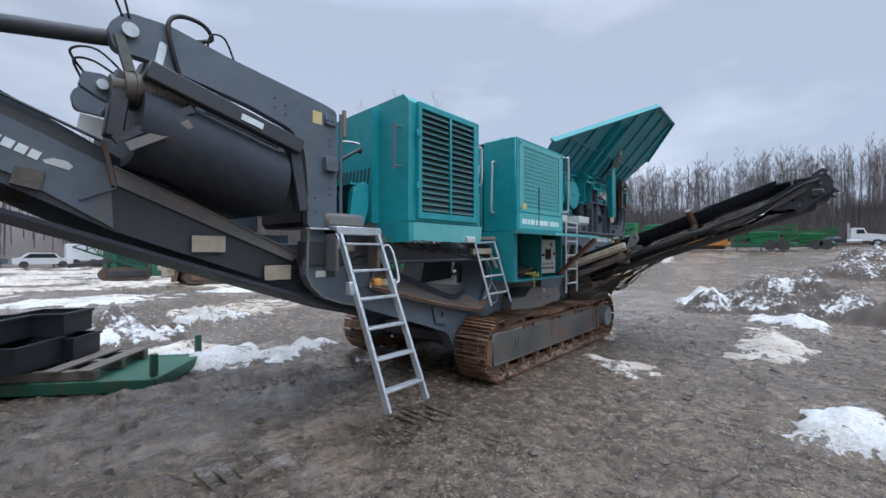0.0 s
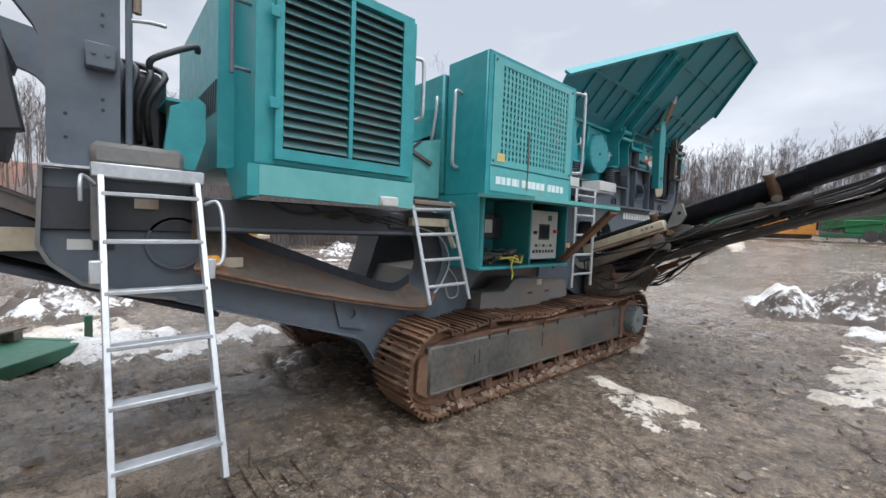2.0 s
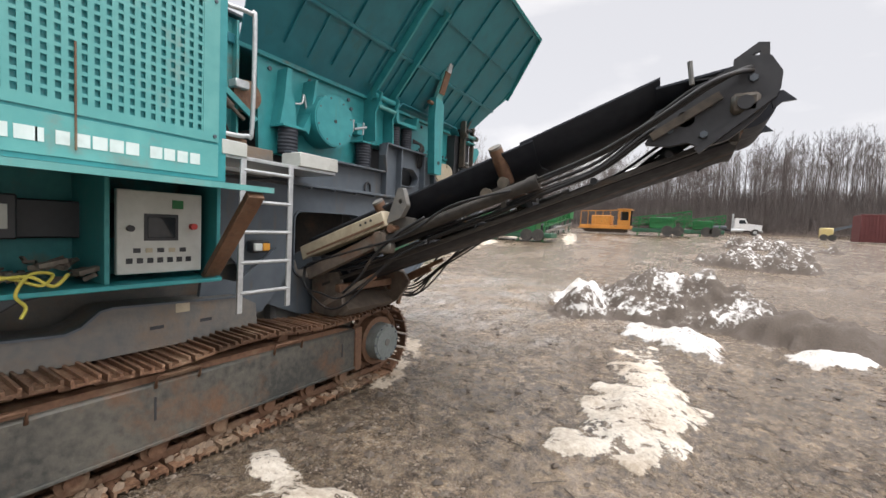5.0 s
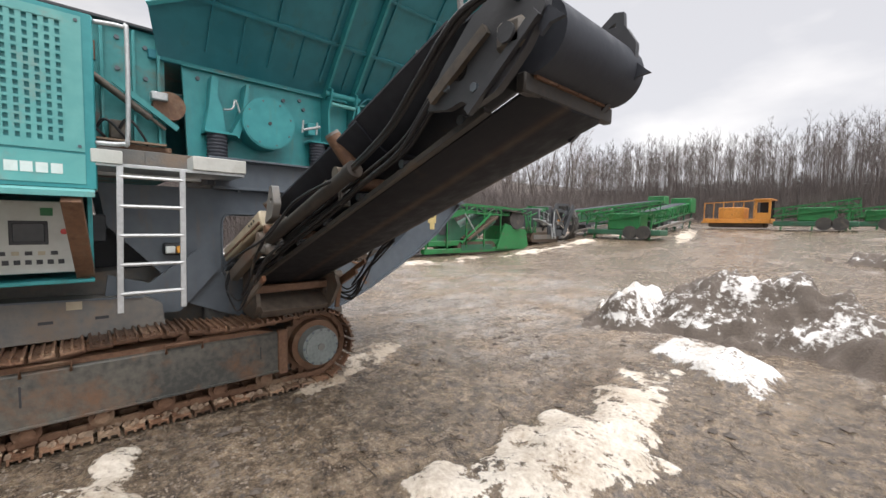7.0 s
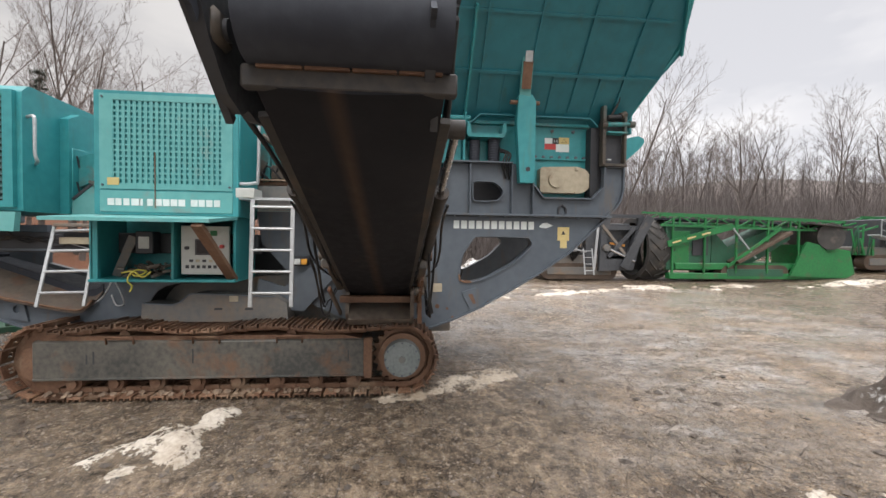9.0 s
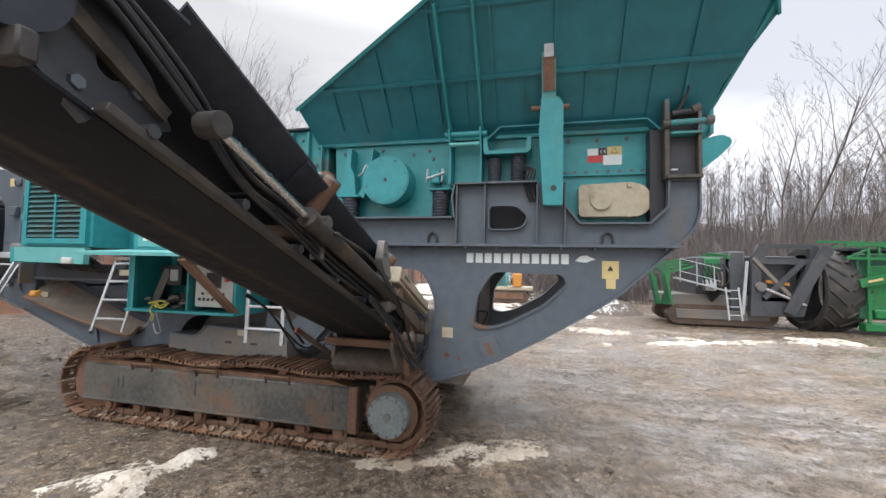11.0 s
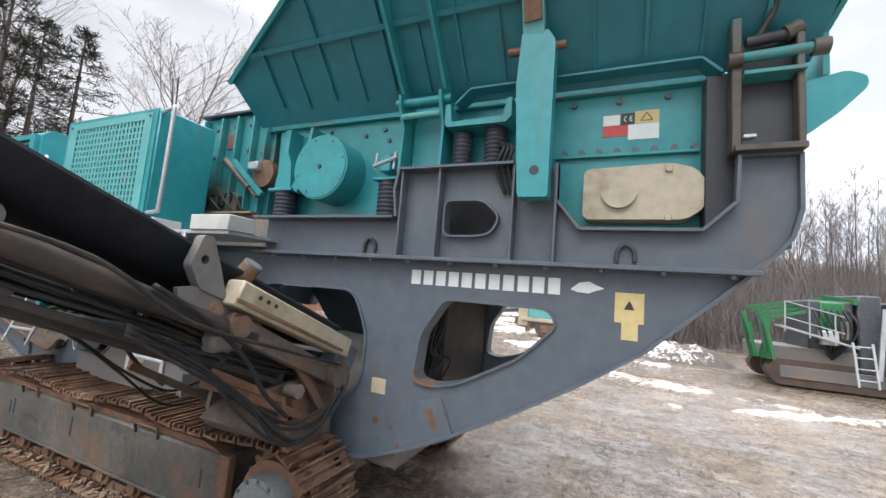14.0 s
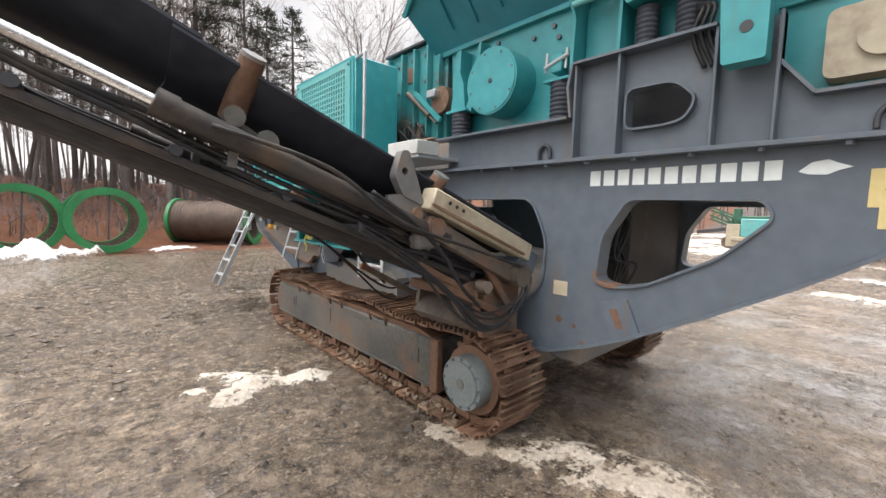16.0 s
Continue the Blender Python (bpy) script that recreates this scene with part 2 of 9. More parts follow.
def ground_material(name="wet_gravel_and_mud", bare=None, white=((0.66, 0.62, 0.56), (0.92, 0.92, 0.91))):
    """Wet gravel and mud: pale grit, brown mud, dark soaked places that shine and thawing ice; with bare set, old snow lies on it
    where the mesh says so, and bare is the share that has thawed."""
    m = bpy.data.materials.new(name)
    m.use_nodes = True
    n, l = m.node_tree.nodes, m.node_tree.links
    bsdf = n["Principled BSDF"]
    geo = n.new("ShaderNodeNewGeometry")

    def tex(scale, detail=6, rough=0.6, stretch=None, kind="ShaderNodeTexNoise", out="Fac"):
        t = n.new(kind)
        t.inputs["Scale"].default_value = scale
        if kind == "ShaderNodeTexNoise":
            t.inputs["Detail"].default_value, t.inputs["Roughness"].default_value = detail, rough
        if stretch:
            mp = n.new("ShaderNodeMapping")
            mp.inputs["Scale"].default_value = stretch
            mp.inputs["Rotation"].default_value = (0, 0, 0.5)
            l.new(geo.outputs["Position"], mp.inputs["Vector"])
            l.new(mp.outputs["Vector"], t.inputs["Vector"])
        else:
            l.new(geo.outputs["Position"], t.inputs["Vector"])
        return t.outputs[out]

    def ranged(v, a, b, c=0.0, d=1.0):
        r = n.new("ShaderNodeMapRange")
        for key, val in (("From Min", a), ("From Max", b), ("To Min", c), ("To Max", d)):
            r.inputs[key].default_value = val
        l.new(v, r.inputs["Value"])
        return r.outputs["Result"]

    def blend(f, a, b):
        x = n.new("ShaderNodeMix")
        x.data_type = "RGBA"
        l.new(f, x.inputs[0])
        for i, v in ((6, a), (7, b)):
            if isinstance(v, tuple):
                x.inputs[i].default_value = (*v, 1)
            else:
                l.new(v, x.inputs[i])
        return x.outputs[2]

    def calc(op, a, b):
        x = n.new("ShaderNodeMath")
        x.operation = op
        for i, v in enumerate((a, b)):
            if isinstance(v, (int, float)):
                x.inputs[i].default_value = v
            else:
                l.new(v, x.inputs[i])
        return x.outputs[0]

    sep = n.new("ShaderNodeSeparateXYZ")
    l.new(geo.outputs["Position"], sep.inputs[0])
    patches, fine, grit, wet = tex(0.35, 7), tex(9, 8, 0.72), tex(55, 4, 0.7), tex(0.5, 7, 0.66, (1.0, 0.5, 1.0))
    churn, streaks = tex(2.1, 10, 0.74, (1.6, 0.8, 1.0)), tex(1.6, 10, 0.72, (1.7, 0.6, 1.0))
    def pebbles(scale):
        """A bed of small stones: the tone of each, and its height."""
        t = n.new("ShaderNodeTexVoronoi")
        t.inputs["Scale"].default_value = scale
        l.new(geo.outputs["Position"], t.inputs["Vector"])
        c = n.new("ShaderNodeSeparateColor")
        l.new(t.outputs["Color"], c.inputs[0])
        return c.outputs[0], ranged(t.outputs["Distance"], 0.0, 0.55, 1.0, 0.0)

    shade, stone_top = pebbles(36)
    shade_2, stone_top_2 = pebbles(82)
    # dry grit, grey-brown to tan, each pebble of its own tone
    colour = blend(ranged(patches, 0.38, 0.62), (0.215, 0.150, 0.098), (0.36, 0.245, 0.150))
    colour = blend(ranged(shade, 0.0, 1.0, 0.0, 0.75), colour, (0.10, 0.078, 0.06))
    colour = blend(ranged(shade_2, 0.45, 1.0, 0.0, 0.8), colour, (0.07, 0.054, 0.042))
    colour = blend(ranged(shade_2, 0.12, 0.03, 0.0, 0.6), colour, (0.50, 0.44, 0.37))
    colour = blend(ranged(calc("MULTIPLY", shade, grit), 0.42, 0.55), colour, (0.52, 0.47, 0.41))
    # brown mud churned through it
    wheel = ranged(sep.outputs["Y"], 6.5, 2.5, 0.0, 0.055)
    mud = ranged(calc("SUBTRACT", churn, wheel), 0.545, 0.46)
    colour = blend(mud, colour, blend(ranged(fine, 0.35, 0.68), (0.05, 0.032, 0.021), (0.185, 0.126, 0.08)))
    colour = blend(ranged(fine, 0.42, 0.33), colour, (0.05, 0.038, 0.03))
    # soaked places
    # a run of melt water lies along the track
    rx, ry = calc("MULTIPLY", calc("ADD", sep.outputs["X"], 0.9), 0.5), calc("MULTIPLY", calc("ADD", sep.outputs["Y"], -8.0), 0.19)
    run = calc("SUBTRACT", 1.1, calc("ADD", calc("MULTIPLY", rx, rx), calc("MULTIPLY", ry, ry)))
    run = ranged(calc("ADD", calc("MULTIPLY", run, 0.22), tex(0.9, 7, 0.7, (1.3, 0.6, 1.0))), 0.62, 0.70)
    # another stands in the wheel ruts beside the platform
    qx, qy = calc("MULTIPLY", calc("ADD", sep.outputs["X"], 4.6), 0.9), calc("MULTIPLY", calc("ADD", sep.outputs["Y"], -0.8), 0.28)
    rut = calc("SUBTRACT", 1.1, calc("ADD", calc("MULTIPLY", qx, qx), calc("MULTIPLY", qy, qy)))
    rut = ranged(calc("ADD", calc("MULTIPLY", rut, 0.26), tex(1.7, 8, 0.75, (1.5, 0.5, 1.0))), 0.62, 0.72)
    run = calc("MAXIMUM", run, rut)
    soaked = calc("MAXIMUM", ranged(calc("SUBTRACT", wet, calc("MULTIPLY", wheel, -1.3)), 0.40, 0.50), run)
    colour = blend(soaked, colour, blend(ranged(fine, 0.35, 0.65), (0.052, 0.037, 0.026), (0.25, 0.19, 0.132)))
    # clods and trodden lumps: tops lightened, hollows darkened, as shading put into the colour
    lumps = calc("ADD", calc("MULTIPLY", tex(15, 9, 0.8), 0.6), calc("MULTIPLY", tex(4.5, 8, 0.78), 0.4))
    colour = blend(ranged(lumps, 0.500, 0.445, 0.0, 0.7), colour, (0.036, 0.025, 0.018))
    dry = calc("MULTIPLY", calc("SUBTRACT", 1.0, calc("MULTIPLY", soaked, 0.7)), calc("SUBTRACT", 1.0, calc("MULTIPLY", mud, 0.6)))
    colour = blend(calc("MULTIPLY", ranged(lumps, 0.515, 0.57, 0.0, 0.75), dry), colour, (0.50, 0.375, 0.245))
    colour = blend(ranged(tex(70, 3, 0.8), 0.54, 0.66, 0.0, 0.4), colour, (0.42, 0.33, 0.24))
    # tone varied at two sizes, partly painted relief shading, and paler towards the north
    relief_tone = calc("MULTIPLY", ranged(tex(5.5, 9, 0.82), 0.38, 0.62, 0.48, 1.48), ranged(tex(1.2, 7, 0.7), 0.36, 0.64, 0.74, 1.24))
    relief_tone = calc("MULTIPLY", relief_tone, ranged(sep.outputs["Y"], 3.0, 7.0, 0.86, 1.02))
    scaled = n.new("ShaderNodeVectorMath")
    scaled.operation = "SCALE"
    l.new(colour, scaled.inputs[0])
    l.new(relief_tone, scaled.inputs["Scale"])
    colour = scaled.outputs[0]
    # thawing ice behind the machine, pale and slick, with tan melt water
    dx, dy = calc("MULTIPLY", calc("ADD", sep.outputs["X"], 7.8), 0.12), calc("MULTIPLY", calc("ADD", sep.outputs["Y"], -14.0), 0.145)
    sheet = calc("SUBTRACT", 1.25, calc("ADD", calc("MULTIPLY", dx, dx), calc("MULTIPLY", dy, dy)))
    sheet = calc("ADD", calc("MULTIPLY", sheet, 0.30), tex(0.5, 6, 0.65))
    sheet = ranged(sheet, 0.62, 0.74)
    ice = calc("MAXIMUM", calc("MULTIPLY", ranged(tex(0.22, 5), 0.56, 0.64), ranged(streaks, 0.46, 0.58)), calc("MULTIPLY", sheet, calc("MULTIPLY", ranged(streaks, 0.42, 0.55, 0.3, 1.0), ranged(tex(7, 8, 0.8), 0.42, 0.54, 0.35, 1.0))))
    crust = calc("ADD", calc("MULTIPLY", tex(4.2, 10, 0.82, (2.0, 0.5, 1.0)), 0.7), calc("MULTIPLY", tex(30, 6, 0.8, (1.6, 0.7, 1.0)), 0.3))
    glaze = blend(ranged(tex(0.8, 6), 0.42, 0.6), (0.34, 0.315, 0.29), (0.32, 0.232, 0.155))
    glaze = blend(ranged(crust, 0.50, 0.60, 0.0, 0.6), glaze, (0.54, 0.50, 0.465))
    glaze = blend(ranged(crust, 0.47, 0.40, 0.0, 0.7), glaze, (0.15, 0.112, 0.08))
    colour = blend(ice, colour, blend(ranged(shade_2, 0.86, 0.92, 0.0, 0.7), glaze, (0.09, 0.07, 0.055)))
    # brown leaf litter of the woods in the south
    edge = calc("ADD", sep.outputs["Y"], calc("MULTIPLY", tex(0.25, 4), 3.0))
    litter = ranged(edge, -5.2, -6.8)
    north = calc("ADD", sep.outputs["Y"], calc("MULTIPLY", tex(0.15, 4), 8.0))
    west = calc("SUBTRACT", calc("MULTIPLY", tex(0.12, 4), 8.0), sep.outputs["X"])
    woods = calc("MAXIMUM", ranged(north, 98, 102), ranged(west, 64, 70))
    colour = blend(woods, colour, blend(ranged(fine, 0.3, 0.7), (0.075, 0.06, 0.052), (0.17, 0.135, 0.115)))
    colour = blend(litter, colour, blend(ranged(fine, 0.3, 0.7), (0.085, 0.034, 0.020), (0.235, 0.105, 0.056)))
    slick = calc("MAXIMUM", calc("MAXIMUM", calc("MULTIPLY", soaked, ranged(fine, 0.66, 0.40)), calc("MULTIPLY", ice, ranged(crust, 0.40, 0.58, 0.45, 0.95))), calc("MULTIPLY", run, ranged(lumps, 0.56, 0.49)))
    slick = calc("MULTIPLY", slick, ranged(calc("MAXIMUM", litter, woods), 1.0, 0.0, 0.0, 1.0))
    puddled = calc("MULTIPLY", ranged(relief_tone, 0.85, 0.5), ranged(sep.outputs["Y"], -8.0, -5.0))
    rough = calc("MULTIPLY", calc("MAXIMUM", ranged(slick, 0.0, 1.0, 0.40, 0.06), calc("MULTIPLY", dry, 0.54)), ranged(puddled, 0.0, 1.0, 1.0, 0.3))
    if bare is not None:
        cov = n.new("ShaderNodeAttribute")
        cov.attribute_name = "cover"
        lie = calc("ADD", calc("MULTIPLY", cov.outputs["Fac"], 0.8), calc("ADD", calc("MULTIPLY", tex(3.0, 9, 0.74), 2.3), calc("MULTIPLY", tex(14, 7, 0.75), 1.5)))
        snow = ranged(lie, 2.14 + 0.35 * bare, 2.27 + 0.35 * bare)
        tone = calc("ADD", tex(1.1, 6), calc("MULTIPLY", tex(24, 5), 0.7))
        colour = blend(snow, colour, blend(ranged(tone, 0.68, 1.0), *white))
        rough = calc("MAXIMUM", rough, calc("MULTIPLY", snow, 0.6))
        slick = calc("MAXIMUM", calc("MULTIPLY", slick, calc("SUBTRACT", 1.0, snow)), calc("MULTIPLY", snow, 0.6))
    l.new(ranged(calc("MAXIMUM", litter, woods), 0.0, 1.0, 0.62, 0.08), bsdf.inputs["Specular IOR Level"])
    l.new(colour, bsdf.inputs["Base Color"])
    l.new(rough, bsdf.inputs["Roughness"])
    bn, bn2, bn3 = n.new("ShaderNodeBump"), n.new("ShaderNodeBump"), n.new("ShaderNodeBump")
    bn.inputs["Distance"].default_value, bn2.inputs["Distance"].default_value, bn3.inputs["Distance"].default_value = 0.014, 0.06, 0.09
    l.new(ranged(slick, 0.0, 1.0, 1.0, 0.25), bn.inputs["Strength"])
    l.new(ranged(slick, 0.0, 1.0, 1.0, 0.12), bn2.inputs["Strength"])
    l.new(ranged(slick, 0.0, 1.0, 1.0, 0.2), bn3.inputs["Strength"])
    l.new(calc("ADD", calc("MULTIPLY", grit, 0.7), calc("ADD", calc("MULTIPLY", stone_top, 0.8), calc("MULTIPLY", stone_top_2, 0.35))), bn.inputs["Height"])
    l.new(lumps, bn2.inputs["Height"])
    l.new(churn, bn3.inputs["Height"])
    l.new(bn3.outputs["Normal"], bn2.inputs["Normal"])
    l.new(bn2.outputs["Normal"], bn.inputs["Normal"])
    l.new(bn.outputs["Normal"], bsdf.inputs["Normal"])
    return m


def belt_material():
    """Black rubber with the brown streak that the load leaves along the middle."""
    m = surface("streaked_rubber_belt", [(0.013, 0.014, 0.017), (0.026, 0.026, 0.030)], (0.5, 0.75), spec=0.1, grain=4, wear=(0.05, 0.036, 0.026), wear_amount=0.15, bump=0.08)
    n, l = m.node_tree.nodes, m.node_tree.links
    bsdf = n["Principled BSDF"]
    base = bsdf.inputs["Base Color"].links[0].from_socket
    geo, mp, no = n.new("ShaderNodeNewGeometry"), n.new("ShaderNodeMapping"), n.new("ShaderNodeTexNoise")
    mp.inputs["Scale"].default_value = (0.5, 9.0, 0.5)
    no.inputs["Scale"].default_value, no.inputs["Detail"].default_value = 1.0, 6
    l.new(geo.outputs["Position"], mp.inputs["Vector"])
    l.new(mp.outputs["Vector"], no.inputs["Vector"])
    sep, off, ab, rg, mul, mix = (n.new("ShaderNodeSeparateXYZ"), n.new("ShaderNodeMath"), n.new("ShaderNodeMath"), n.new("ShaderNodeMapRange"), n.new("ShaderNodeMath"), n.new("ShaderNodeMix"))
    l.new(geo.outputs["Position"], sep.inputs[0])
    off.operation, ab.operation, mul.operation = "SUBTRACT", "ABSOLUTE", "MULTIPLY"
    off.inputs[1].default_value = 8.12
    l.new(sep.outputs["Y"], off.inputs[0])
    l.new(off.outputs[0], ab.inputs[0])
    rg.inputs["From Min"].default_value, rg.inputs["From Max"].default_value = 0.06, 0.005
    l.new(ab.outputs[0], rg.inputs["Value"])
    mul.use_clamp = True
    l.new(rg.outputs["Result"], mul.inputs[0])
    l.new(no.outputs["Fac"], mul.inputs[1])
    mix.data_type = "RGBA"
    mix.inputs[7].default_value = (0.085, 0.055, 0.038, 1)
    l.new(mul.outputs[0], mix.inputs[0])
    l.new(base, mix.inputs[6])
    l.new(mix.outputs[2], bsdf.inputs["Base Color"])
    return m


def snow_material(name, dirt, soil=((0.10, 0.08, 0.064), (0.24, 0.195, 0.155)), white=((0.52, 0.49, 0.45), (0.80, 0.80, 0.80))):
    """Old snow with dirt in it; dirt is the share that earth covers."""
    m = bpy.data.materials.new(name)
    m.use_nodes = True
    n, l = m.node_tree.nodes, m.node_tree.links
    bsdf = n["Principled BSDF"]
    geo = n.new("ShaderNodeNewGeometry")
    out = []
    for scale, detail in ((1.3, 8), (7, 8), (30, 5)):
        t = n.new("ShaderNodeTexNoise")
        t.inputs["Scale"].default_value, t.inputs["Detail"].default_value, t.inputs["Roughness"].default_value = scale, detail, 0.68
        l.new(geo.outputs["Position"], t.inputs["Vector"])
        out.append(t.outputs["Fac"])
    add = n.new("ShaderNodeMath")
    add.operation = "ADD"
    l.new(out[0], add.inputs[0])
    l.new(out[1], add.inputs[1])
    r = n.new("ShaderNodeMapRange")
    mid = 0.62 + 0.72 * dirt
    r.inputs["From Min"].default_value, r.inputs["From Max"].default_value = mid - 0.05, mid + 0.07
    cov, cmul, cadd = n.new("ShaderNodeAttribute"), n.new("ShaderNodeMath"), n.new("ShaderNodeMath")
    cov.attribute_name = "cover"
    cmul.operation, cadd.operation = "MULTIPLY_ADD", "ADD"
    cmul.inputs[1].default_value, cmul.inputs[2].default_value = 0.9, -0.45
    l.new(cov.outputs["Fac"], cmul.inputs[0])
    l.new(cmul.outputs[0], cadd.inputs[0])
    l.new(add.outputs[0], cadd.inputs[1])
    l.new(cadd.outputs[0], r.inputs["Value"])
    earth, snow, mix = n.new("ShaderNodeMix"), n.new("ShaderNodeMix"), n.new("ShaderNodeMix")
    for x in (earth, snow, mix):
        x.data_type = "RGBA"
    earth.inputs[6].default_value, earth.inputs[7].default_value = (*soil[0], 1), (*soil[1], 1)
    snow.inputs[6].default_value, snow.inputs[7].default_value = (*white[0], 1), (*white[1], 1)
    l.new(out[2], earth.inputs[0])
    l.new(out[1], snow.inputs[0])
    l.new(r.outputs["Result"], mix.inputs[0])
    l.new(earth.outputs[2], mix.inputs[6])
    l.new(snow.outputs[2], mix.inputs[7])
    l.new(mix.outputs[2], bsdf.inputs["Base Color"])
    bsdf.inputs["Roughness"].default_value = 0.7
    bn = n.new("ShaderNodeBump")
    bn.inputs["Strength"].default_value, bn.inputs["Distance"].default_value = 0.8, 0.03
    l.new(out[2], bn.inputs["Height"])
    l.new(bn.outputs["Normal"], bsdf.inputs["Normal"])
    return m


# bluer hopper paint, also darkened in the colour because the wings face down
HOPPER = surface("shaded_bluish_hopper_paint", [(0.012, 0.150, 0.190), (0.026, 0.205, 0.245)], (0.35, 0.55), grain=2, wear=(0.03, 0.14, 0.155), wear_amount=0.34, streak=True, bump=0.1, bump_scale=4)
GREASE = surface("greasy_stained_steel", [(0.05, 0.043, 0.036), (0.13, 0.105, 0.08)], (0.35, 0.7), grain=6, wear=(0.08, 0.13, 0.125), wear_amount=0.4, bump=0.2)
CHARCOAL = surface("charcoal_machine_paint", [(0.04, 0.044, 0.05), (0.075, 0.08, 0.088)], (0.35, 0.6), grain=5, wear=(0.12, 0.105, 0.09), wear_amount=0.35, bump=0.1)
# the slats' teal, darkened in the colour for shade, with some dust
LOUVRE = surface("shaded_dusty_louvre_paint", [(0.03, 0.11, 0.112), (0.07, 0.155, 0.155)], (0.4, 0.6), grain=6, wear=(0.10, 0.10, 0.09), wear_amount=0.3, bump=0.0)
TRAY = surface("mud_stained_tray_steel", [(0.085, 0.07, 0.058), (0.19, 0.155, 0.125)], (0.45, 0.75), grain=5, wear=(0.20, 0.085, 0.04), wear_amount=0.5, bump=0.2, bump_scale=18)
HUB = surface("grey_green_hub_paint", [(0.13, 0.155, 0.155), (0.22, 0.245, 0.24)], (0.4, 0.65), grain=10, wear=(0.12, 0.08, 0.055), wear_amount=0.5, bump=0.2)
FRAME = surface("dirty_black_steel", [(0.028, 0.027, 0.027), (0.068, 0.060, 0.053)], (0.45, 0.7), grain=6, wear=(0.10, 0.07, 0.048), wear_amount=0.35, bump=0.15, spec=0.3)
MUD = surface("packed_tan_mud", [(0.11, 0.075, 0.05), (0.25, 0.18, 0.125)], (0.6, 0.9), grain=14, bump=0.5, per_island=0.25)
BEAM = surface("muddy_track_beam_paint", [(0.045, 0.047, 0.045), (0.125, 0.117, 0.10)], (0.3, 0.65), grain=7, wear=(0.17, 0.085, 0.045), wear_amount=0.42, bump=0.35)
BELT = belt_material()
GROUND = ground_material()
SNOW = ground_material("old_snow", 0.6, ((0.44, 0.40, 0.35), (0.76, 0.755, 0.745)))
SNOW_DIRTY = ground_material("dirty_snow", 0.95, ((0.42, 0.34, 0.255), (0.76, 0.70, 0.61)))
SLUSH = ground_material("thin_slush", 1.2, ((0.38, 0.30, 0.215), (0.66, 0.58, 0.48)))
SNOW_EARTH = snow_material("earth_with_snow", 0.62, ((0.035, 0.028, 0.023), (0.16, 0.125, 0.10)))
DARK_EARTH = snow_material("dark_wet_earth", 0.86, ((0.035, 0.028, 0.023), (0.15, 0.115, 0.09)))
STONE = surface("grit_stone", [(0.10, 0.08, 0.062), (0.24, 0.195, 0.155)], (0.6, 0.85), grain=20, bump=0.3, per_island=0.4)
CLOD = surface("dark_mud_clod", [(0.05, 0.04, 0.033), (0.12, 0.095, 0.075)], (0.5, 0.85), grain=20, bump=0.4, per_island=0.4)
STICK = surface("wet_dark_twigs", [(0.03, 0.023, 0.018), (0.09, 0.07, 0.055)], (0.5, 0.8), grain=20, bump=0.0)
LEAF = surface("fallen_leaves", [(0.10, 0.045, 0.025), (0.23, 0.12, 0.065)], (0.7, 0.9), grain=20, bump=0.0, per_island=0.45)


# ---- mesh helpers ----
BASES = {}


def thing(name, at, label, category, group="", kind=""):
    ob = new(name)
    ob.location = at
    ob.empty_display_size = 0.2
    BASES[ob.name] = Matrix.Translation(at)
    return tagged(ob, label, category, group, kind)


def soften(bm):
    """Round shading over shallow edges, hard over the rest."""
    for f in bm.faces:
        f.smooth = True
    for e in bm.edges:
        e.smooth = len(e.link_faces) == 2 and e.calc_face_angle(3.0) < 0.62


def part(name, bm, material, parent, label="", smooth=False):
    """Links a bmesh, in world coordinates, as one mesh object under a thing or a part."""
    me = bpy.data.meshes.new(name)
    soften(bm)
    bm.to_mesh(me)
    bm.free()
    me.materials.append(material)
    ob = new(name, me)
    if parent:
        ob.parent = parent
        ob.matrix_parent_inverse = BASES.get(parent.name, Matrix()).inverted()
    return tagged(ob, label)


def piece(name, me, m, parent):
    """A repeat of a shared mesh at the pose m under its parent."""
    ob = new(name, me)
    ob.parent = parent
    ob.matrix_parent_inverse = BASES.get(parent.name, Matrix()).inverted()
    ob.matrix_basis = m
    return ob


def mesh_of(name, bm, material):
    me = bpy.data.meshes.new(name)
    soften(bm)
    bm.to_mesh(me)
    bm.free()
    me.materials.append(material)
    return me


def box(x0, x1, y0, y1, z0, z1, bevel=0.008, bm=None, m=None):
    bm = bm or bmesh.new()
    r = bmesh.ops.create_cube(bm, size=1, matrix=Matrix.LocRotScale(((x0 + x1) / 2, (y0 + y1) / 2, (z0 + z1) / 2), None, (abs(x1 - x0), abs(y1 - y0), abs(z1 - z0))))
    vs = r["verts"]
    if bevel:
        es = list({e for v in vs for e in v.link_edges})
        vs = [g for g in bmesh.ops.bevel(bm, geom=es, offset=bevel, segments=1, affect="EDGES", clamp_overlap=True)["verts"]]
    if m is not None:
        bmesh.ops.transform(bm, matrix=m, verts=vs)
    return bm


def bar(a, b, w, h, bm=None, bevel=0.0):
    """A straight bar of width w and height h from a to b."""
    a, b = Vector(a), Vector(b)
    d = b - a
    up = Vector((0, 0, 1)) if abs(d.normalized().z) < 0.95 else Vector((0, 1, 0))
    ax = d.normalized()
    side = ax.cross(up).normalized()
    top = side.cross(ax).normalized()
    m = Matrix((side, ax, top)).transposed().to_4x4()
    m.translation = (a + b) / 2
    return box(-w / 2, w / 2, -d.length / 2, d.length / 2, -h / 2, h / 2, bevel, bm, m)


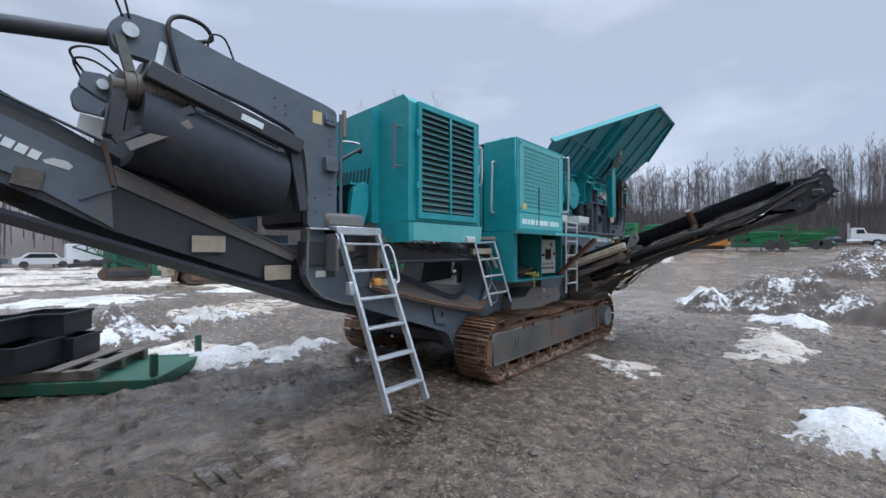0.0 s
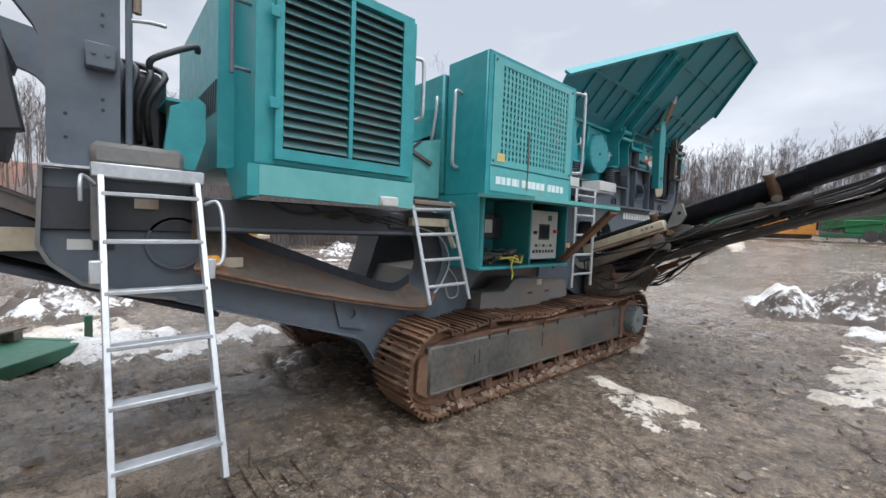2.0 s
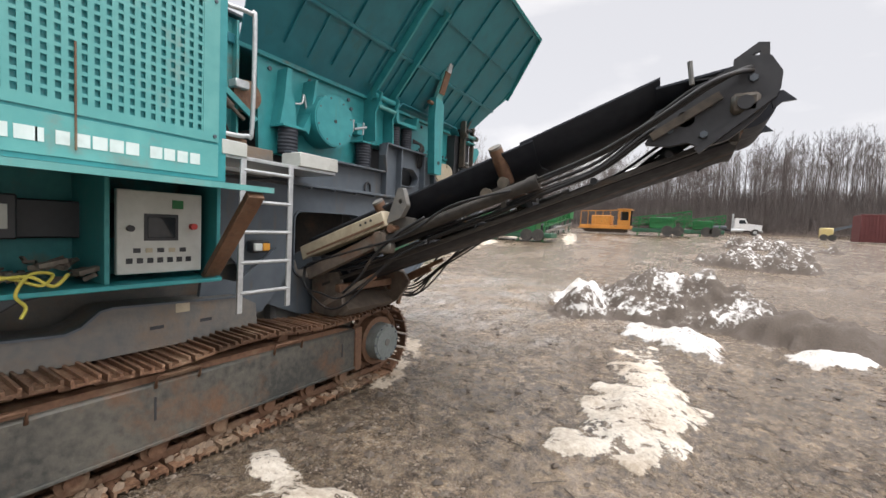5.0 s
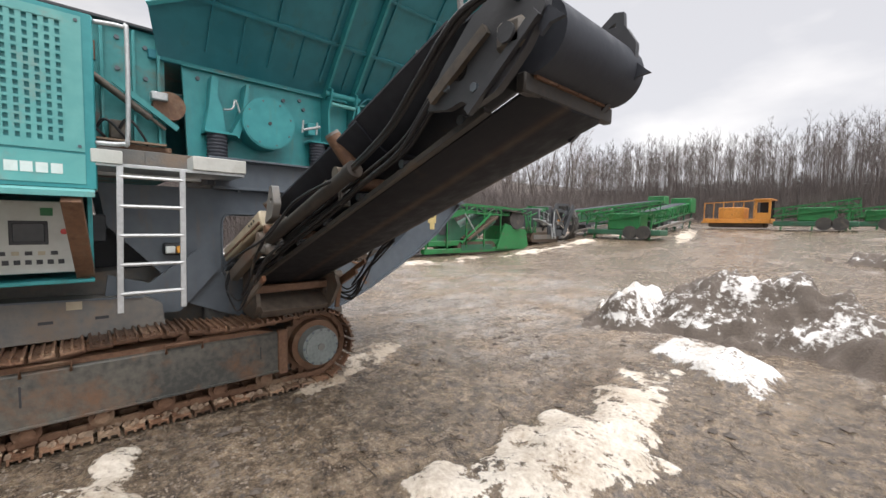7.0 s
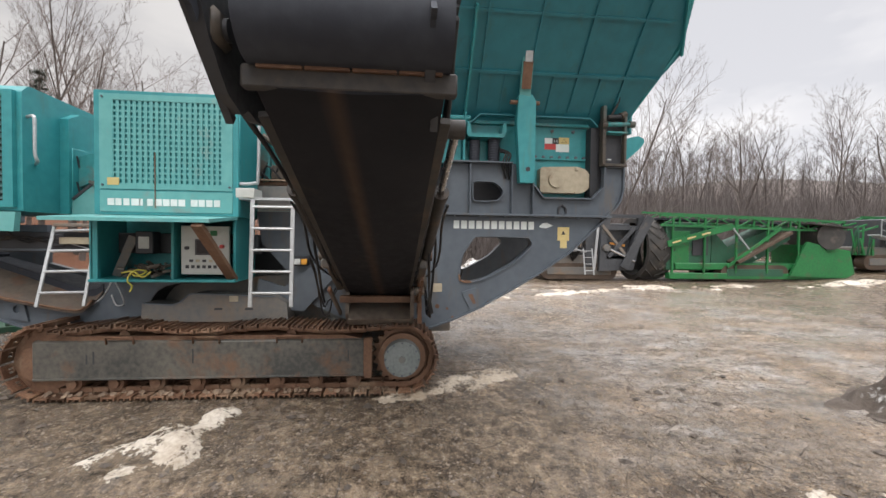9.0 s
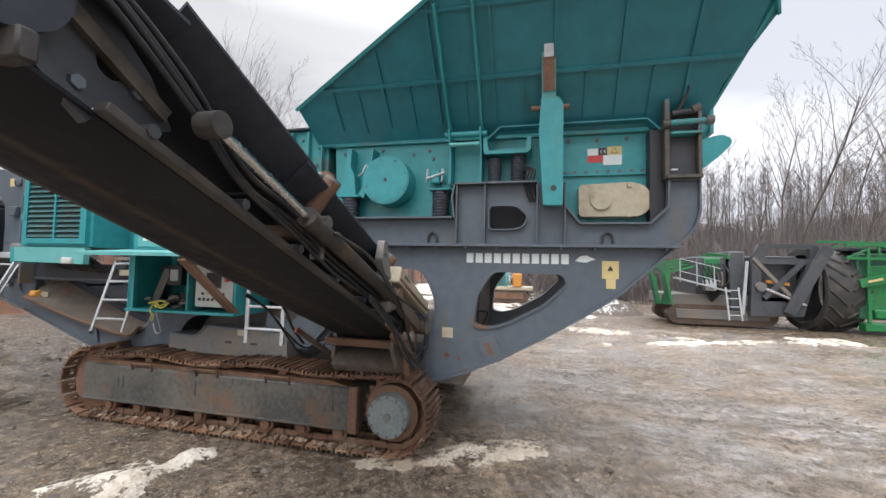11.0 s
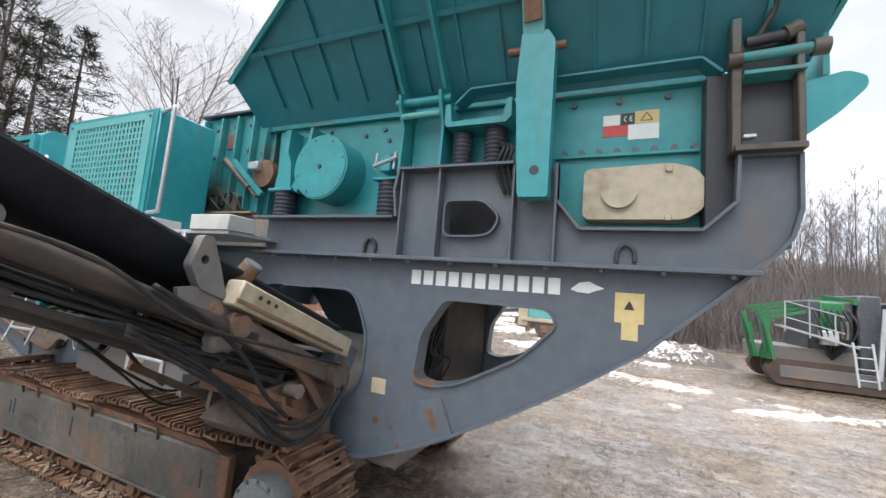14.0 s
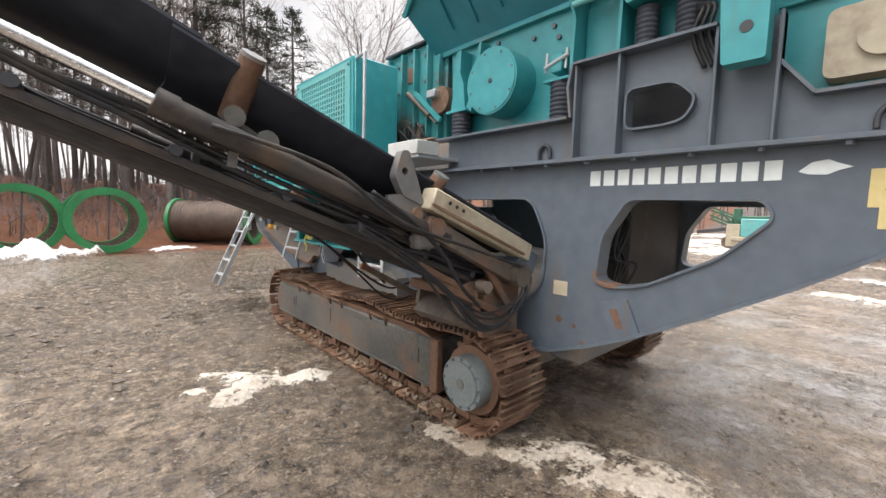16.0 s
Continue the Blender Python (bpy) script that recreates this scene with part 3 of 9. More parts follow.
def rod(a, b, r, seg=12, bm=None, r2=None, caps=True):
    bm = bm or bmesh.new()
    a, b = Vector(a), Vector(b)
    d = b - a
    m = Matrix.Translation((a + b) / 2) @ d.to_track_quat("Z", "Y").to_matrix().to_4x4()
    bmesh.ops.create_cone(bm, cap_ends=caps, segments=seg, radius1=r, radius2=r if r2 is None else r2, depth=d.length, matrix=m)
    return bm


def smooth_path(pts, n=6):
    pts = [Vector(p) for p in pts]
    out = []
    for i in range(len(pts) - 1):
        p0, p1, p2, p3 = pts[max(i - 1, 0)], pts[i], pts[i + 1], pts[min(i + 2, len(pts) - 1)]
        for k in range(n):
            t = k / n
            out.append(0.5 * (2 * p1 + (p2 - p0) * t + (2 * p0 - 5 * p1 + 4 * p2 - p3) * t * t + (3 * p1 - p0 - 3 * p2 + p3) * t ** 3))
    return out + [pts[-1]]


def tube(pts, r, seg=8, bm=None, n=6, curved=True):
    """A round tube along a path."""
    bm = bm or bmesh.new()
    path = smooth_path(pts, n) if curved else [Vector(p) for p in pts]
    rings = []
    side = None
    for i, p in enumerate(path):
        d = (path[min(i + 1, len(path) - 1)] - path[max(i - 1, 0)]).normalized()
        if side is None:
            side = d.cross(Vector((0, 0, 1)) if abs(d.z) < 0.9 else Vector((0, 1, 0))).normalized()
        side = (side - d * side.dot(d)).normalized()
        up = d.cross(side)
        rings.append([bm.verts.new(p + r * (side * math.cos(2 * math.pi * k / seg) + up * math.sin(2 * math.pi * k / seg))) for k in range(seg)])
    for a, b in zip(rings, rings[1:]):
        for k in range(seg):
            bm.faces.new((a[k], a[(k + 1) % seg], b[(k + 1) % seg], b[k]))
    bm.faces.new(rings[0][::-1])
    bm.faces.new(rings[-1])
    return bm


def rounded(poly, r=0.05, n=4):
    """A closed outline with its corners rounded."""
    out = []
    for i, p in enumerate(poly):
        p, a, b = Vector(p), Vector(poly[i - 1]), Vector(poly[(i + 1) % len(poly)])
        q = min(r, (a - p).length * 0.45, (b - p).length * 0.45)
        s, e = p + (a - p).normalized() * q, p + (b - p).normalized() * q
        for k in range(n + 1):
            t = k / n
            out.append(tuple((1 - t) ** 2 * s + 2 * t * (1 - t) * p + t * t * e))
    return out


AXES = {"x": lambda u, v, w: (w, u, v), "y": lambda u, v, w: (u, w, v), "z": lambda u, v, w: (u, v, w)}


def plate(poly, w0, w1, axis="x", holes=(), bm=None):
    """A flat plate with an outline and holes, from w0 to w1 along the axis. Outlines are (y, z) for x, (x, z) for y, (x, y) for z."""
    bm = bm or bmesh.new()
    at = AXES[axis]
    edges = []
    for loop in (poly, *holes):
        vs = [bm.verts.new(at(u, v, w0)) for u, v in loop]
        edges += [bm.edges.new((a, b)) for a, b in zip(vs, vs[1:] + vs[:1])]
    faces = [g for g in bmesh.ops.triangle_fill(bm, use_beauty=True, use_dissolve=False, edges=edges)["geom"] if isinstance(g, bmesh.types.BMFace)]
    ex = bmesh.ops.extrude_face_region(bm, geom=faces)["geom"]
    bmesh.ops.translate(bm, vec=Vector(at(0, 0, w1 - w0)), verts=[g for g in ex if isinstance(g, bmesh.types.BMVert)])
    bmesh.ops.recalc_face_normals(bm, faces=bm.faces)
    return bm


def disc_poly(y, z, r, n=24):
    return [(y + r * math.cos(2 * math.pi * k / n), z + r * math.sin(2 * math.pi * k / n)) for k in range(n)]


def rim(poly, w0, w1, t=0.02, axis="x", closed=False, bm=None):
    """A strip of flat bar that stands on edge along an outline."""
    bm = bm or bmesh.new()
    at = AXES[axis]
    pts = list(poly) + ([poly[0]] if closed else [])
    for (u0, v0), (u1, v1) in zip(pts, pts[1:]):
        d = Vector((u1 - u0, v1 - v0))
        if d.length < 1e-5:
            continue
        nrm = Vector((-d.y, d.x)).normalized() * t / 2
        q = [(u0 + nrm.x, v0 + nrm.y), (u1 + nrm.x, v1 + nrm.y), (u1 - nrm.x, v1 - nrm.y), (u0 - nrm.x, v0 - nrm.y)]
        vs = [bm.verts.new(at(u, v, w)) for w in (w0, w1) for u, v in q]
        for f in ((0, 1, 2, 3), (7, 6, 5, 4), (0, 4, 5, 1), (1, 5, 6, 2), (2, 6, 7, 3), (3, 7, 4, 0)):
            bm.faces.new([vs[i] for i in f])
    bmesh.ops.recalc_face_normals(bm, faces=bm.faces)
    return bm


# ---- ground ----
def rise(x, y):
    """The lie of the land: level in the yard, climbing slowly in the north, and a wooded bank in the south."""
    z = 0.075 * min(max(0.0, y - 26), 24) + 0.018 * max(0.0, y - 50)
    if y > 97:
        z += min(0.24 * (y - 97), 9) * (1 + 0.35 * noise.noise((x * 0.02, y * 0.02, 3.3)))
    if y > 160:
        z -= 0.12 * (y - 160)
    if x < -34 and y > 9:
        z += min(0.10 * (-34 - x), 4) * (1 + 0.5 * noise.noise((x * 0.03, y * 0.03, 5.1))) * min((y - 9) / 8, 1) * (1 if y < 60 else max(0.0, (75 - y) / 15))
    if y < -12:
        z += min(0.20 * (-12 - y), 3.6)
    if x < -66:
        z += min(0.16 * (-66 - x), 16)
    return z


def spread(lo, hi, step, far):
    """Coordinates that are dense between lo and hi and grow sparser out to far on both sides."""
    mid = list(np.arange(lo, hi, step))
    up, s = [hi], step
    while up[-1] < far:
        s *= 1.17
        up.append(up[-1] + s)
    down, s = [lo], step
    while down[-1] > -far:
        s *= 1.17
        down.append(down[-1] - s)
    return down[:0:-1] + mid + up


def ground_relief(x, y):
    v = 0.035 * noise.noise((x * 0.5, y * 0.5, 1.0)) + 0.022 * noise.noise((x * 1.7, y * 1.7, 2.0)) + 0.014 * noise.noise((x * 5, y * 4, 3.0)) + 0.012 * noise.noise((x * 9, y * 8, 4.0)) + 0.009 * noise.noise((x * 19, y * 17, 5.0))
    near = max(0.0, 1 - abs(x + 3.2) / 0.9) * (1 if 3.6 < y < 9.3 else 0)
    churned = max(0.0, min(1.0, (5.5 - y) / 3)) * max(0.0, min(1.0, (y + 9) / 4))
    a = x * 0.5 - y * 0.87                              # ruts run slantwise past the platform
    v += churned * (0.045 * (0.35 - abs(noise.noise((x * 2.2, y * 1.4, 7.0)))) + 0.03 * (0.3 - abs(noise.noise((a * 6.5, (x + y) * 2.0, 8.0)))) + 0.02 * noise.noise((x * 7.5, y * 7.5, 9.0)))
    return v * (1 - 0.8 * near) - 0.01


xs, ys = spread(-7.0, 2.0, 0.042, 420), spread(-0.6, 12.6, 0.042, 420)
gv = [(x, y, rise(x, y) + ground_relief(x, y)) for y in ys for x in xs]
nx = len(xs)
gf = [(j * nx + i, j * nx + i + 1, (j + 1) * nx + i + 1, (j + 1) * nx + i) for j in range(len(ys) - 1) for i in range(nx - 1)]
gme = bpy.data.meshes.new("ground")
gme.from_pydata(gv, [], gf)
gme.polygons.foreach_set("use_smooth", [True] * len(gf))
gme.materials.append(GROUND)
ground = tagged(new("ground", gme), "wet rutted gravel and mud yard with thawing ice", "ground", kind="structure")


def mound(name, cx, cy, rx, ry, turn, h, material, label, seed, sink=0.25, rough=0.35, category="snow", step=0.07, lump=1.0):
    """An uneven heap whose ragged edge dips into the ground."""
    nu, nv = max(8, int(2.6 * rx / step)), max(8, int(2.6 * ry / step))
    nu, nv = min(nu, 150), min(nv, 150)
    c, s = math.cos(radians(turn)), math.sin(radians(turn))
    vs, cover = [], []
    for j in range(nv + 1):
        for i in range(nu + 1):
            u, v = -1.3 + 2.6 * i / nu, -1.3 + 2.6 * j / nv
            x, y = cx + c * u * rx - s * v * ry, cy + s * u * rx + c * v * ry
            d = u * u + v * v
            q = 1 - d
            q += rough * 2.2 * noise.noise((x * 0.8 * lump + seed, y * 0.8 * lump, seed)) + rough * 1.4 * noise.noise((x * 2.3 * lump, y * 2.3 * lump + seed, seed)) + rough * 0.9 * noise.noise((x * 5.1 * lump, y * 5.1 * lump + seed, seed))
            top = h * (q - sink) / (1 - sink)
            if top > 0:
                top += min(0.16 * h, 0.09) * lump * noise.noise((x * 6, y * 6, seed)) + min(0.12 * h, 0.06) * lump * noise.noise((x * 13, y * 13, seed))
            if d > 1.35:
                top = min(top, -0.05)
            cover.append(min(max((q - sink) / 0.4, 0.0), 1.0) if material in (SNOW, SNOW_DIRTY, SLUSH) else min(max((q - sink) / 0.2, 0.0), 0.5))
            vs.append((x, y, rise(x, y) + max(top, -0.06) + (ground_relief(x, y) if h < 0.3 else 0) + 0.004))
    fs = [(j * (nu + 1) + i, j * (nu + 1) + i + 1, (j + 1) * (nu + 1) + i + 1, (j + 1) * (nu + 1) + i) for j in range(nv) for i in range(nu)]
    keep = [f for f in fs if max(vs[k][2] - rise(vs[k][0], vs[k][1]) for k in f) > -0.055]
    me = bpy.data.meshes.new(name)
    me.from_pydata(vs, [], keep)
    me.polygons.foreach_set("use_smooth", [True] * len(keep))
    me.materials.append(material)
    me.attributes.new("cover", "FLOAT", "POINT").data.foreach_set("value", cover)
    bm = bmesh.new()
    bm.from_mesh(me)
    bmesh.ops.delete(bm, geom=[v for v in bm.verts if not v.link_faces], context="VERTS")
    bm.to_mesh(me)
    bm.free()
    return tagged(new(name, me), label, category, kind="stuff")


EARTH, PATCH = "earth heap", "snow"
mound("earth_heap", -0.3, 15.2, 2.7, 1.7, -8, 0.84, SNOW_EARTH, "heap of dark earth mixed with lumps of old snow", 3.1, rough=0.17, category=EARTH, step=0.06)
mound("earth_heap", 2.0, 14.1, 1.9, 1.05, -12, 0.5, DARK_EARTH, "low tail of dark earth beside the snowy heap", 8.4, rough=0.2, category=EARTH)
mound("snow_bank", -0.1, 12.5, 1.35, 0.62, -36, 0.2, SNOW, "bank of white thawing snow at the foot of the earth heap", 1.7, rough=0.35, lump=1.0)
mound("snow_bank", -1.9, 14.0, 1.0, 0.8, 30, 0.34, SNOW_EARTH, "lumpy dirty snow on the flank of the earth heap", 31.7, rough=0.5)
mound("snow_bank", -2.4, 15.0, 0.7, 1.0, 10, 0.26, SNOW, "old snow along the flank of the earth heap", 33.7, rough=0.6)
mound("snow_patch", -0.5, 11.0, 0.45, 1.05, 8, 0.05, SNOW_DIRTY, "dirty thawing snow patch on the wet gravel", 5.2, rough=0.5, sink=0.2)
mound("snow_patch", -0.25, 9.2, 0.72, 1.15, -14, 0.05, SNOW_DIRTY, "ragged dirty snow patch on the wet gravel", 6.9, rough=0.8, sink=0.32)
mound("earth_heap", -0.3, 9.6, 0.26, 0.24, 20, 0.09, GROUND, "small clump of earth in the snow", 52.1, rough=0.4, category=EARTH, step=0.03)
mound("snow_patch", -0.75, 8.25, 0.4, 0.35, 0, 0.035, SNOW_DIRTY, "small snow patch on the wet gravel", 7.7, rough=0.8, sink=0.35)
mound("snow_patch", -3.45, 9.3, 0.32, 1.35, 27, 0.04, SLUSH, "thin tan slush patch behind the crawler track", 2.9, rough=0.45, sink=0.2, step=0.05)
mound("snow_patch", 0.65, 5.3, 1.1, 0.75, 30, 0.12, SNOW, "white snow patch on the muddy gravel", 4.3, rough=0.6, sink=0.3)
mound("snow_patch", -1.75, 6.15, 0.95, 0.42, 158, 0.04, SNOW_DIRTY, "streak of thawing snow beside the crawler track", 9.3, rough=0.85, sink=0.3)
mound("snow_patch", -1.3, 5.2, 0.3, 0.22, 40, 0.02, SLUSH, "small remnant of thawing ice", 9.9, rough=0.8, sink=0.3)
mound("snow_patch", 1.75, 12.85, 0.75, 0.32, 32, 0.10, SNOW, "white snow patch beside the earth heap", 45.5, rough=0.5, sink=0.25)
mound("snow_bank", -6.75, 2.75, 1.0, 1.55, -6, 0.15, SNOW, "low bank of white snow along the tyre ruts", 11.5, rough=0.5, lump=0.9)
mound("snow_bank", -7.9, 2.0, 0.9, 0.7, 20, 0.08, SNOW_DIRTY, "dirty snow beside the green steel platform", 14.5, rough=0.6)
mound("snow_bank", -10.9, 1.9, 2.0, 0.85, 12, 0.34, SNOW_EARTH, "heap of snow mixed with dark mud", 12.5, rough=0.4, lump=1.0)
mound("snow_bank", -9.7, 2.0, 0.9, 0.75, 30, 0.24, SNOW, "old snow on the muddy heap", 53.5, rough=0.5, lump=1.0)
mound("snow_bank", -10.7, 3.4, 0.75, 1.2, -20, 0.26, SNOW, "ridge of snow and mud clods", 13.5, rough=0.55)
mound("mud_ridge", -5.65, 2.6, 0.42, 2.8, -3, 0.085, GROUND, "churned ridge of mud along the ruts", 34.5, rough=0.6, category="mud", step=0.045, lump=1.4)
mound("mud_ridge", -5.35, 4.2, 0.45, 0.9, 10, 0.10, SNOW_EARTH, "lumps of mud and dirty snow", 36.5, rough=0.6, category="mud", step=0.045, lump=1.4)
mound("mud_ridge", -4.9, 0.0, 0.5, 1.8, 20, 0.07, GROUND, "churned ridge of mud", 35.5, rough=0.6, category="mud", step=0.05, lump=1.3)
mound("earth_heap", 4.6, 41.0, 3.2, 1.3, -6, 0.7, SNOW_EARTH, "second long heap of earth and snow farther off", 47.5, rough=0.3, category=EARTH, step=0.12, lump=0.7)
mound("earth_heap", 2.9, 31.0, 3.3, 1.5, -8, 0.66, SNOW_EARTH, "long heap of earth and snow in the yard", 15.5, rough=0.35, category=EARTH, step=0.1, lump=0.7)
mound("snow_bank", -13.6, 27.0, 0.7, 15.0, 3, 0.06, SNOW_DIRTY, "long ploughed strip of snow before the parked machines", 16.5, rough=0.85, step=0.15, lump=0.8)
mound("snow_bank", -11.6, 14.0, 0.26, 3.4, 24, 0.06, SNOW_DIRTY, "narrow strip of ploughed snow", 17.5, rough=0.6, step=0.1)
mound("snow_patch", -13.2, 11.2, 2.0, 0.7, 70, 0.05, SLUSH, "snow patch on the yard", 37.5, rough=0.6, step=0.1)
mound("snow_bank", -19.5, 12.2, 1.4, 2.2, 10, 0.5, SNOW_EARTH, "heap of old snow and earth beside the parked machines", 18.5, rough=0.3, step=0.1, lump=0.6)
mound("snow_patch", -36.0, 3.0, 17.0, 8.0, 5, 0.06, SNOW_DIRTY, "wide streaked snow on the far side of the yard", 19.5, rough=0.85, step=0.28, lump=0.45)
mound("snow_patch", -19.0, 0.6, 3.6, 1.2, 60, 0.05, SNOW, "snow patch on the yard", 20.5, rough=0.8, step=0.15, lump=0.6)
mound("snow_patch", -18.0, 7.5, 1.4, 4.0, -10, 0.05, SNOW, "streak of snow on the yard", 21.5, rough=0.8, step=0.12, lump=0.7)
mound("snow_patch", -12.5, 6.0, 1.6, 2.4, -10, 0.04, SLUSH, "thin slush on the yard", 41.5, rough=0.9, step=0.1, lump=0.8)
mound("snow_bank", 0.9, -6.6, 2.6, 0.9, 30, 0.42, SNOW, "white snow bank before the trommel drums", 22.5, rough=0.35)
mound("snow_bank", -3.8, -8.4, 1.2, 0.45, 20, 0.16, SNOW, "strip of snow at the edge of the woods", 23.5, rough=0.5)
mound("snow_patch", -10.0, 44.0, 0.8, 9.0, 14, 0.03, SLUSH, "snow strip along the green machines", 24.5, rough=0.6, step=0.25, lump=0.3)


def scatter(name, count, area, sizes, material, label, category, seed, flat=0.6, skip=None):
    """Loose small pieces lying on the ground, joined."""
    rng = random.Random(seed)
    vs, fs = [], []
    for k in range(count):
        x, y = rng.uniform(area[0], area[1]), rng.uniform(area[2], area[3])
        if noise.noise((x * 0.6, y * 0.6, seed)) < rng.uniform(-0.35, 0.25):
            continue
        r = sizes[0] + (sizes[1] - sizes[0]) * rng.random() ** 3
        z = rise(x, y) + ground_relief(x, y) + r * flat * 0.25
        a = rng.uniform(0, 6.28)
        sx, sy = r * rng.uniform(0.7, 1.3), r * rng.uniform(0.6, 1.0)
        b = len(vs)
        ring = [(sx * math.cos(t + rng.uniform(-0.3, 0.3)), sy * math.sin(t)) for t in (0, 1.26, 2.51, 3.77, 5.03)]
        c, s = math.cos(a), math.sin(a)
        vs += [(x + c * u - s * v, y + s * u + c * v, z) for u, v in ring]
        vs += [(x + rng.uniform(-0.3, 0.3) * r, y + rng.uniform(-0.3, 0.3) * r, z + r * flat * rng.uniform(0.6, 1.1)), (x, y, z - r * flat)]
        for i in range(5):
            j = (i + 1) % 5
            fs += [(b + i, b + j, b + 5), (b + j, b + i, b + 6)]
    me = bpy.data.meshes.new(name)
    me.from_pydata(vs, [], fs)
    me.materials.append(material)
    return tagged(new(name, me), label, category, kind="stuff")


scatter("gravel", 42000, (-3.0, 1.2, 1.5, 12.5), (0.005, 0.019), STONE, "loose grey grit and pebbles on the yard", "gravel", 61, flat=0.45)
scatter("gravel", 16000, (-8.0, 3.0, -4.0, 16.0), (0.007, 0.03), STONE, "loose grit and pebbles over the yard", "gravel", 62)
scatter("mud_clods", 2600, (-7.5, 2.5, -3.0, 7.5), (0.012, 0.075), CLOD, "dark clods of churned mud", "mud", 63, flat=0.45)
scatter("mud_clods", 1200, (-3.5, 4.0, 7.0, 16.0), (0.012, 0.07), CLOD, "dark clods of mud beside the heap", "mud", 64, flat=0.5)
scatter("leaf_litter", 16000, (-16.0, 8.0, -32.0, -7.0), (0.03, 0.11), LEAF, "brown fallen leaves at the edge of the woods", "leaves", 65, flat=0.2)


def sticks(name, count, area, lengths, label, seed):
    """Broken twigs lying on the ground, joined."""
    rng = random.Random(seed)
    vs, fs = [], []
    for k in range(count):
        x, y = rng.uniform(area[0], area[1]), rng.uniform(area[2], area[3])
        a, ln = rng.uniform(0, 6.28), lengths[0] + (lengths[1] - lengths[0]) * rng.random() ** 2
        r = 0.003 + 0.010 * ln * rng.uniform(0.5, 1.2)
        dx, dy, px, py = math.cos(a), math.sin(a), x, y
        b = len(vs)
        for i in range(4):
            t = r * (1 - 0.2 * i)
            z = rise(px, py) + ground_relief(px, py) + t * 0.8
            vs += [(px - dy * t, py + dx * t, z), (px + dy * t, py - dx * t, z), (px, py, z + 1.3 * t)]
            a += rng.gauss(0, 0.22)
            px, py = px + math.cos(a) * ln / 3, py + math.sin(a) * ln / 3
        for i in range(3):
            for j in range(3):
                fs.append((b + 3 * i + j, b + 3 * i + (j + 1) % 3, b + 3 * i + 3 + (j + 1) % 3, b + 3 * i + 3 + j))
    return tagged(new(name, mesh_from(name, vs, fs, STICK)), label, "twigs", kind="stuff")


def mesh_from(name, vs, fs, material):
    me = bpy.data.meshes.new(name)
    me.from_pydata(vs, [], fs)
    me.materials.append(material)
    return me


sticks("fallen_twigs", 620, (-3.0, 1.8, 1.5, 12.0), (0.05, 0.34), "dark broken twigs trodden into the gravel", 66)
sticks("fallen_twigs", 260, (-8.0, 2.0, -5.0, 6.0), (0.08, 0.45), "dark broken twigs in the mud", 67)
sticks("fallen_twigs", 500, (-14.0, 6.0, -14.0, -6.0), (0.2, 1.4), "fallen sticks at the edge of the woods", 68)


def tread_marks(name, x0, y0, x1, y1, w, seed):
    """The print of a chain track in mud: slanted cleats in two rows."""
    rng = random.Random(seed)
    a, b = Vector((x0, y0, 0)), Vector((x1, y1, 0))
    d = (b - a).normalized()
    n = Vector((-d.y, d.x, 0))
    bm = bmesh.new()
    k = 0.0
    while k < (b - a).length:
        p = a + d * k
        if rng.random() < 0.85:
            q0, q1 = p - n * w / 2 + d * 0.05, p + n * w / 2 * rng.uniform(0.6, 1) - d * 0.04
            z0, z1 = (rise(q.x, q.y) + ground_relief(q.x, q.y) - 0.001 for q in (q0, q1))
            bar((q0.x, q0.y, z0), (q1.x, q1.y, z1), 0.035, 0.012, bm)
        k += 0.105
    part_me = mesh_of(name, bm, GROUND)
    return tagged(new(name, part_me), "raised mud cleats printed by a crawler track", "track print", kind="stuff")


tread_marks("track_print", -3.45, 0.8, -3.0, 3.3, 0.5, 71)
tread_marks("track_print", -5.35, 1.2, -5.3, 4.9, 0.42, 72)
tread_marks("track_print", -2.3, 2.6, -2.1, 4.2, 0.42, 73)
tread_marks("track_print", -5.95, 3.2, -5.6, 5.2, 0.36, 74)


# ---- tracked jaw crusher ----
crusher = thing("jaw_crusher", (-4.45, 6.4, 0), "teal and slate-grey tracked jaw crusher with raised hopper wings", "crusher")
NEAR, FAR = -3.56, -5.34            # outer faces of the two side frames
MID = (NEAR + FAR) / 2

# main side frames of the feeder end
lower = [(6.55, 2.13), (11.08, 2.13), (10.58, 1.66), (10.2, 1.40), (9.8, 1.16), (9.36, 0.92), (9.05, 0.78), (8.77, 0.68), (8.45, 0.62), (8.1, 0.64), (7.6, 0.8), (7.25, 0.95), (6.95, 1.35), (6.6, 1.75)]
win_1 = rounded([(7.55, 1.88), (8.52, 1.88), (8.68, 1.55), (8.66, 1.16), (8.45, 1.0), (7.55, 1.2)], 0.12)
win_2 = rounded([(9.10, 1.28), (9.13, 1.60), (9.30, 1.87), (10.03, 1.86), (10.09, 1.76), (9.85, 1.52), (9.45, 1.30), (9.25, 1.25)], 0.07)
upper = [(7.5, 2.16), (7.5, 2.45), (8.89, 2.45), (8.89, 2.82), (10.05, 2.82), (10.05, 2.57), (10.20, 2.38), (10.86, 2.38), (11.02, 2.54), (11.03, 2.81), (11.31, 2.81), (11.31, 2.5), (11.27, 2.35), (11.19, 2.24), (11.08, 2.16)]
slot = rounded([(9.26, 2.58), (9.55, 2.58), (9.68, 2.46), (9.62, 2.34), (9.5, 2.32), (9.26, 2.32)], 0.06)
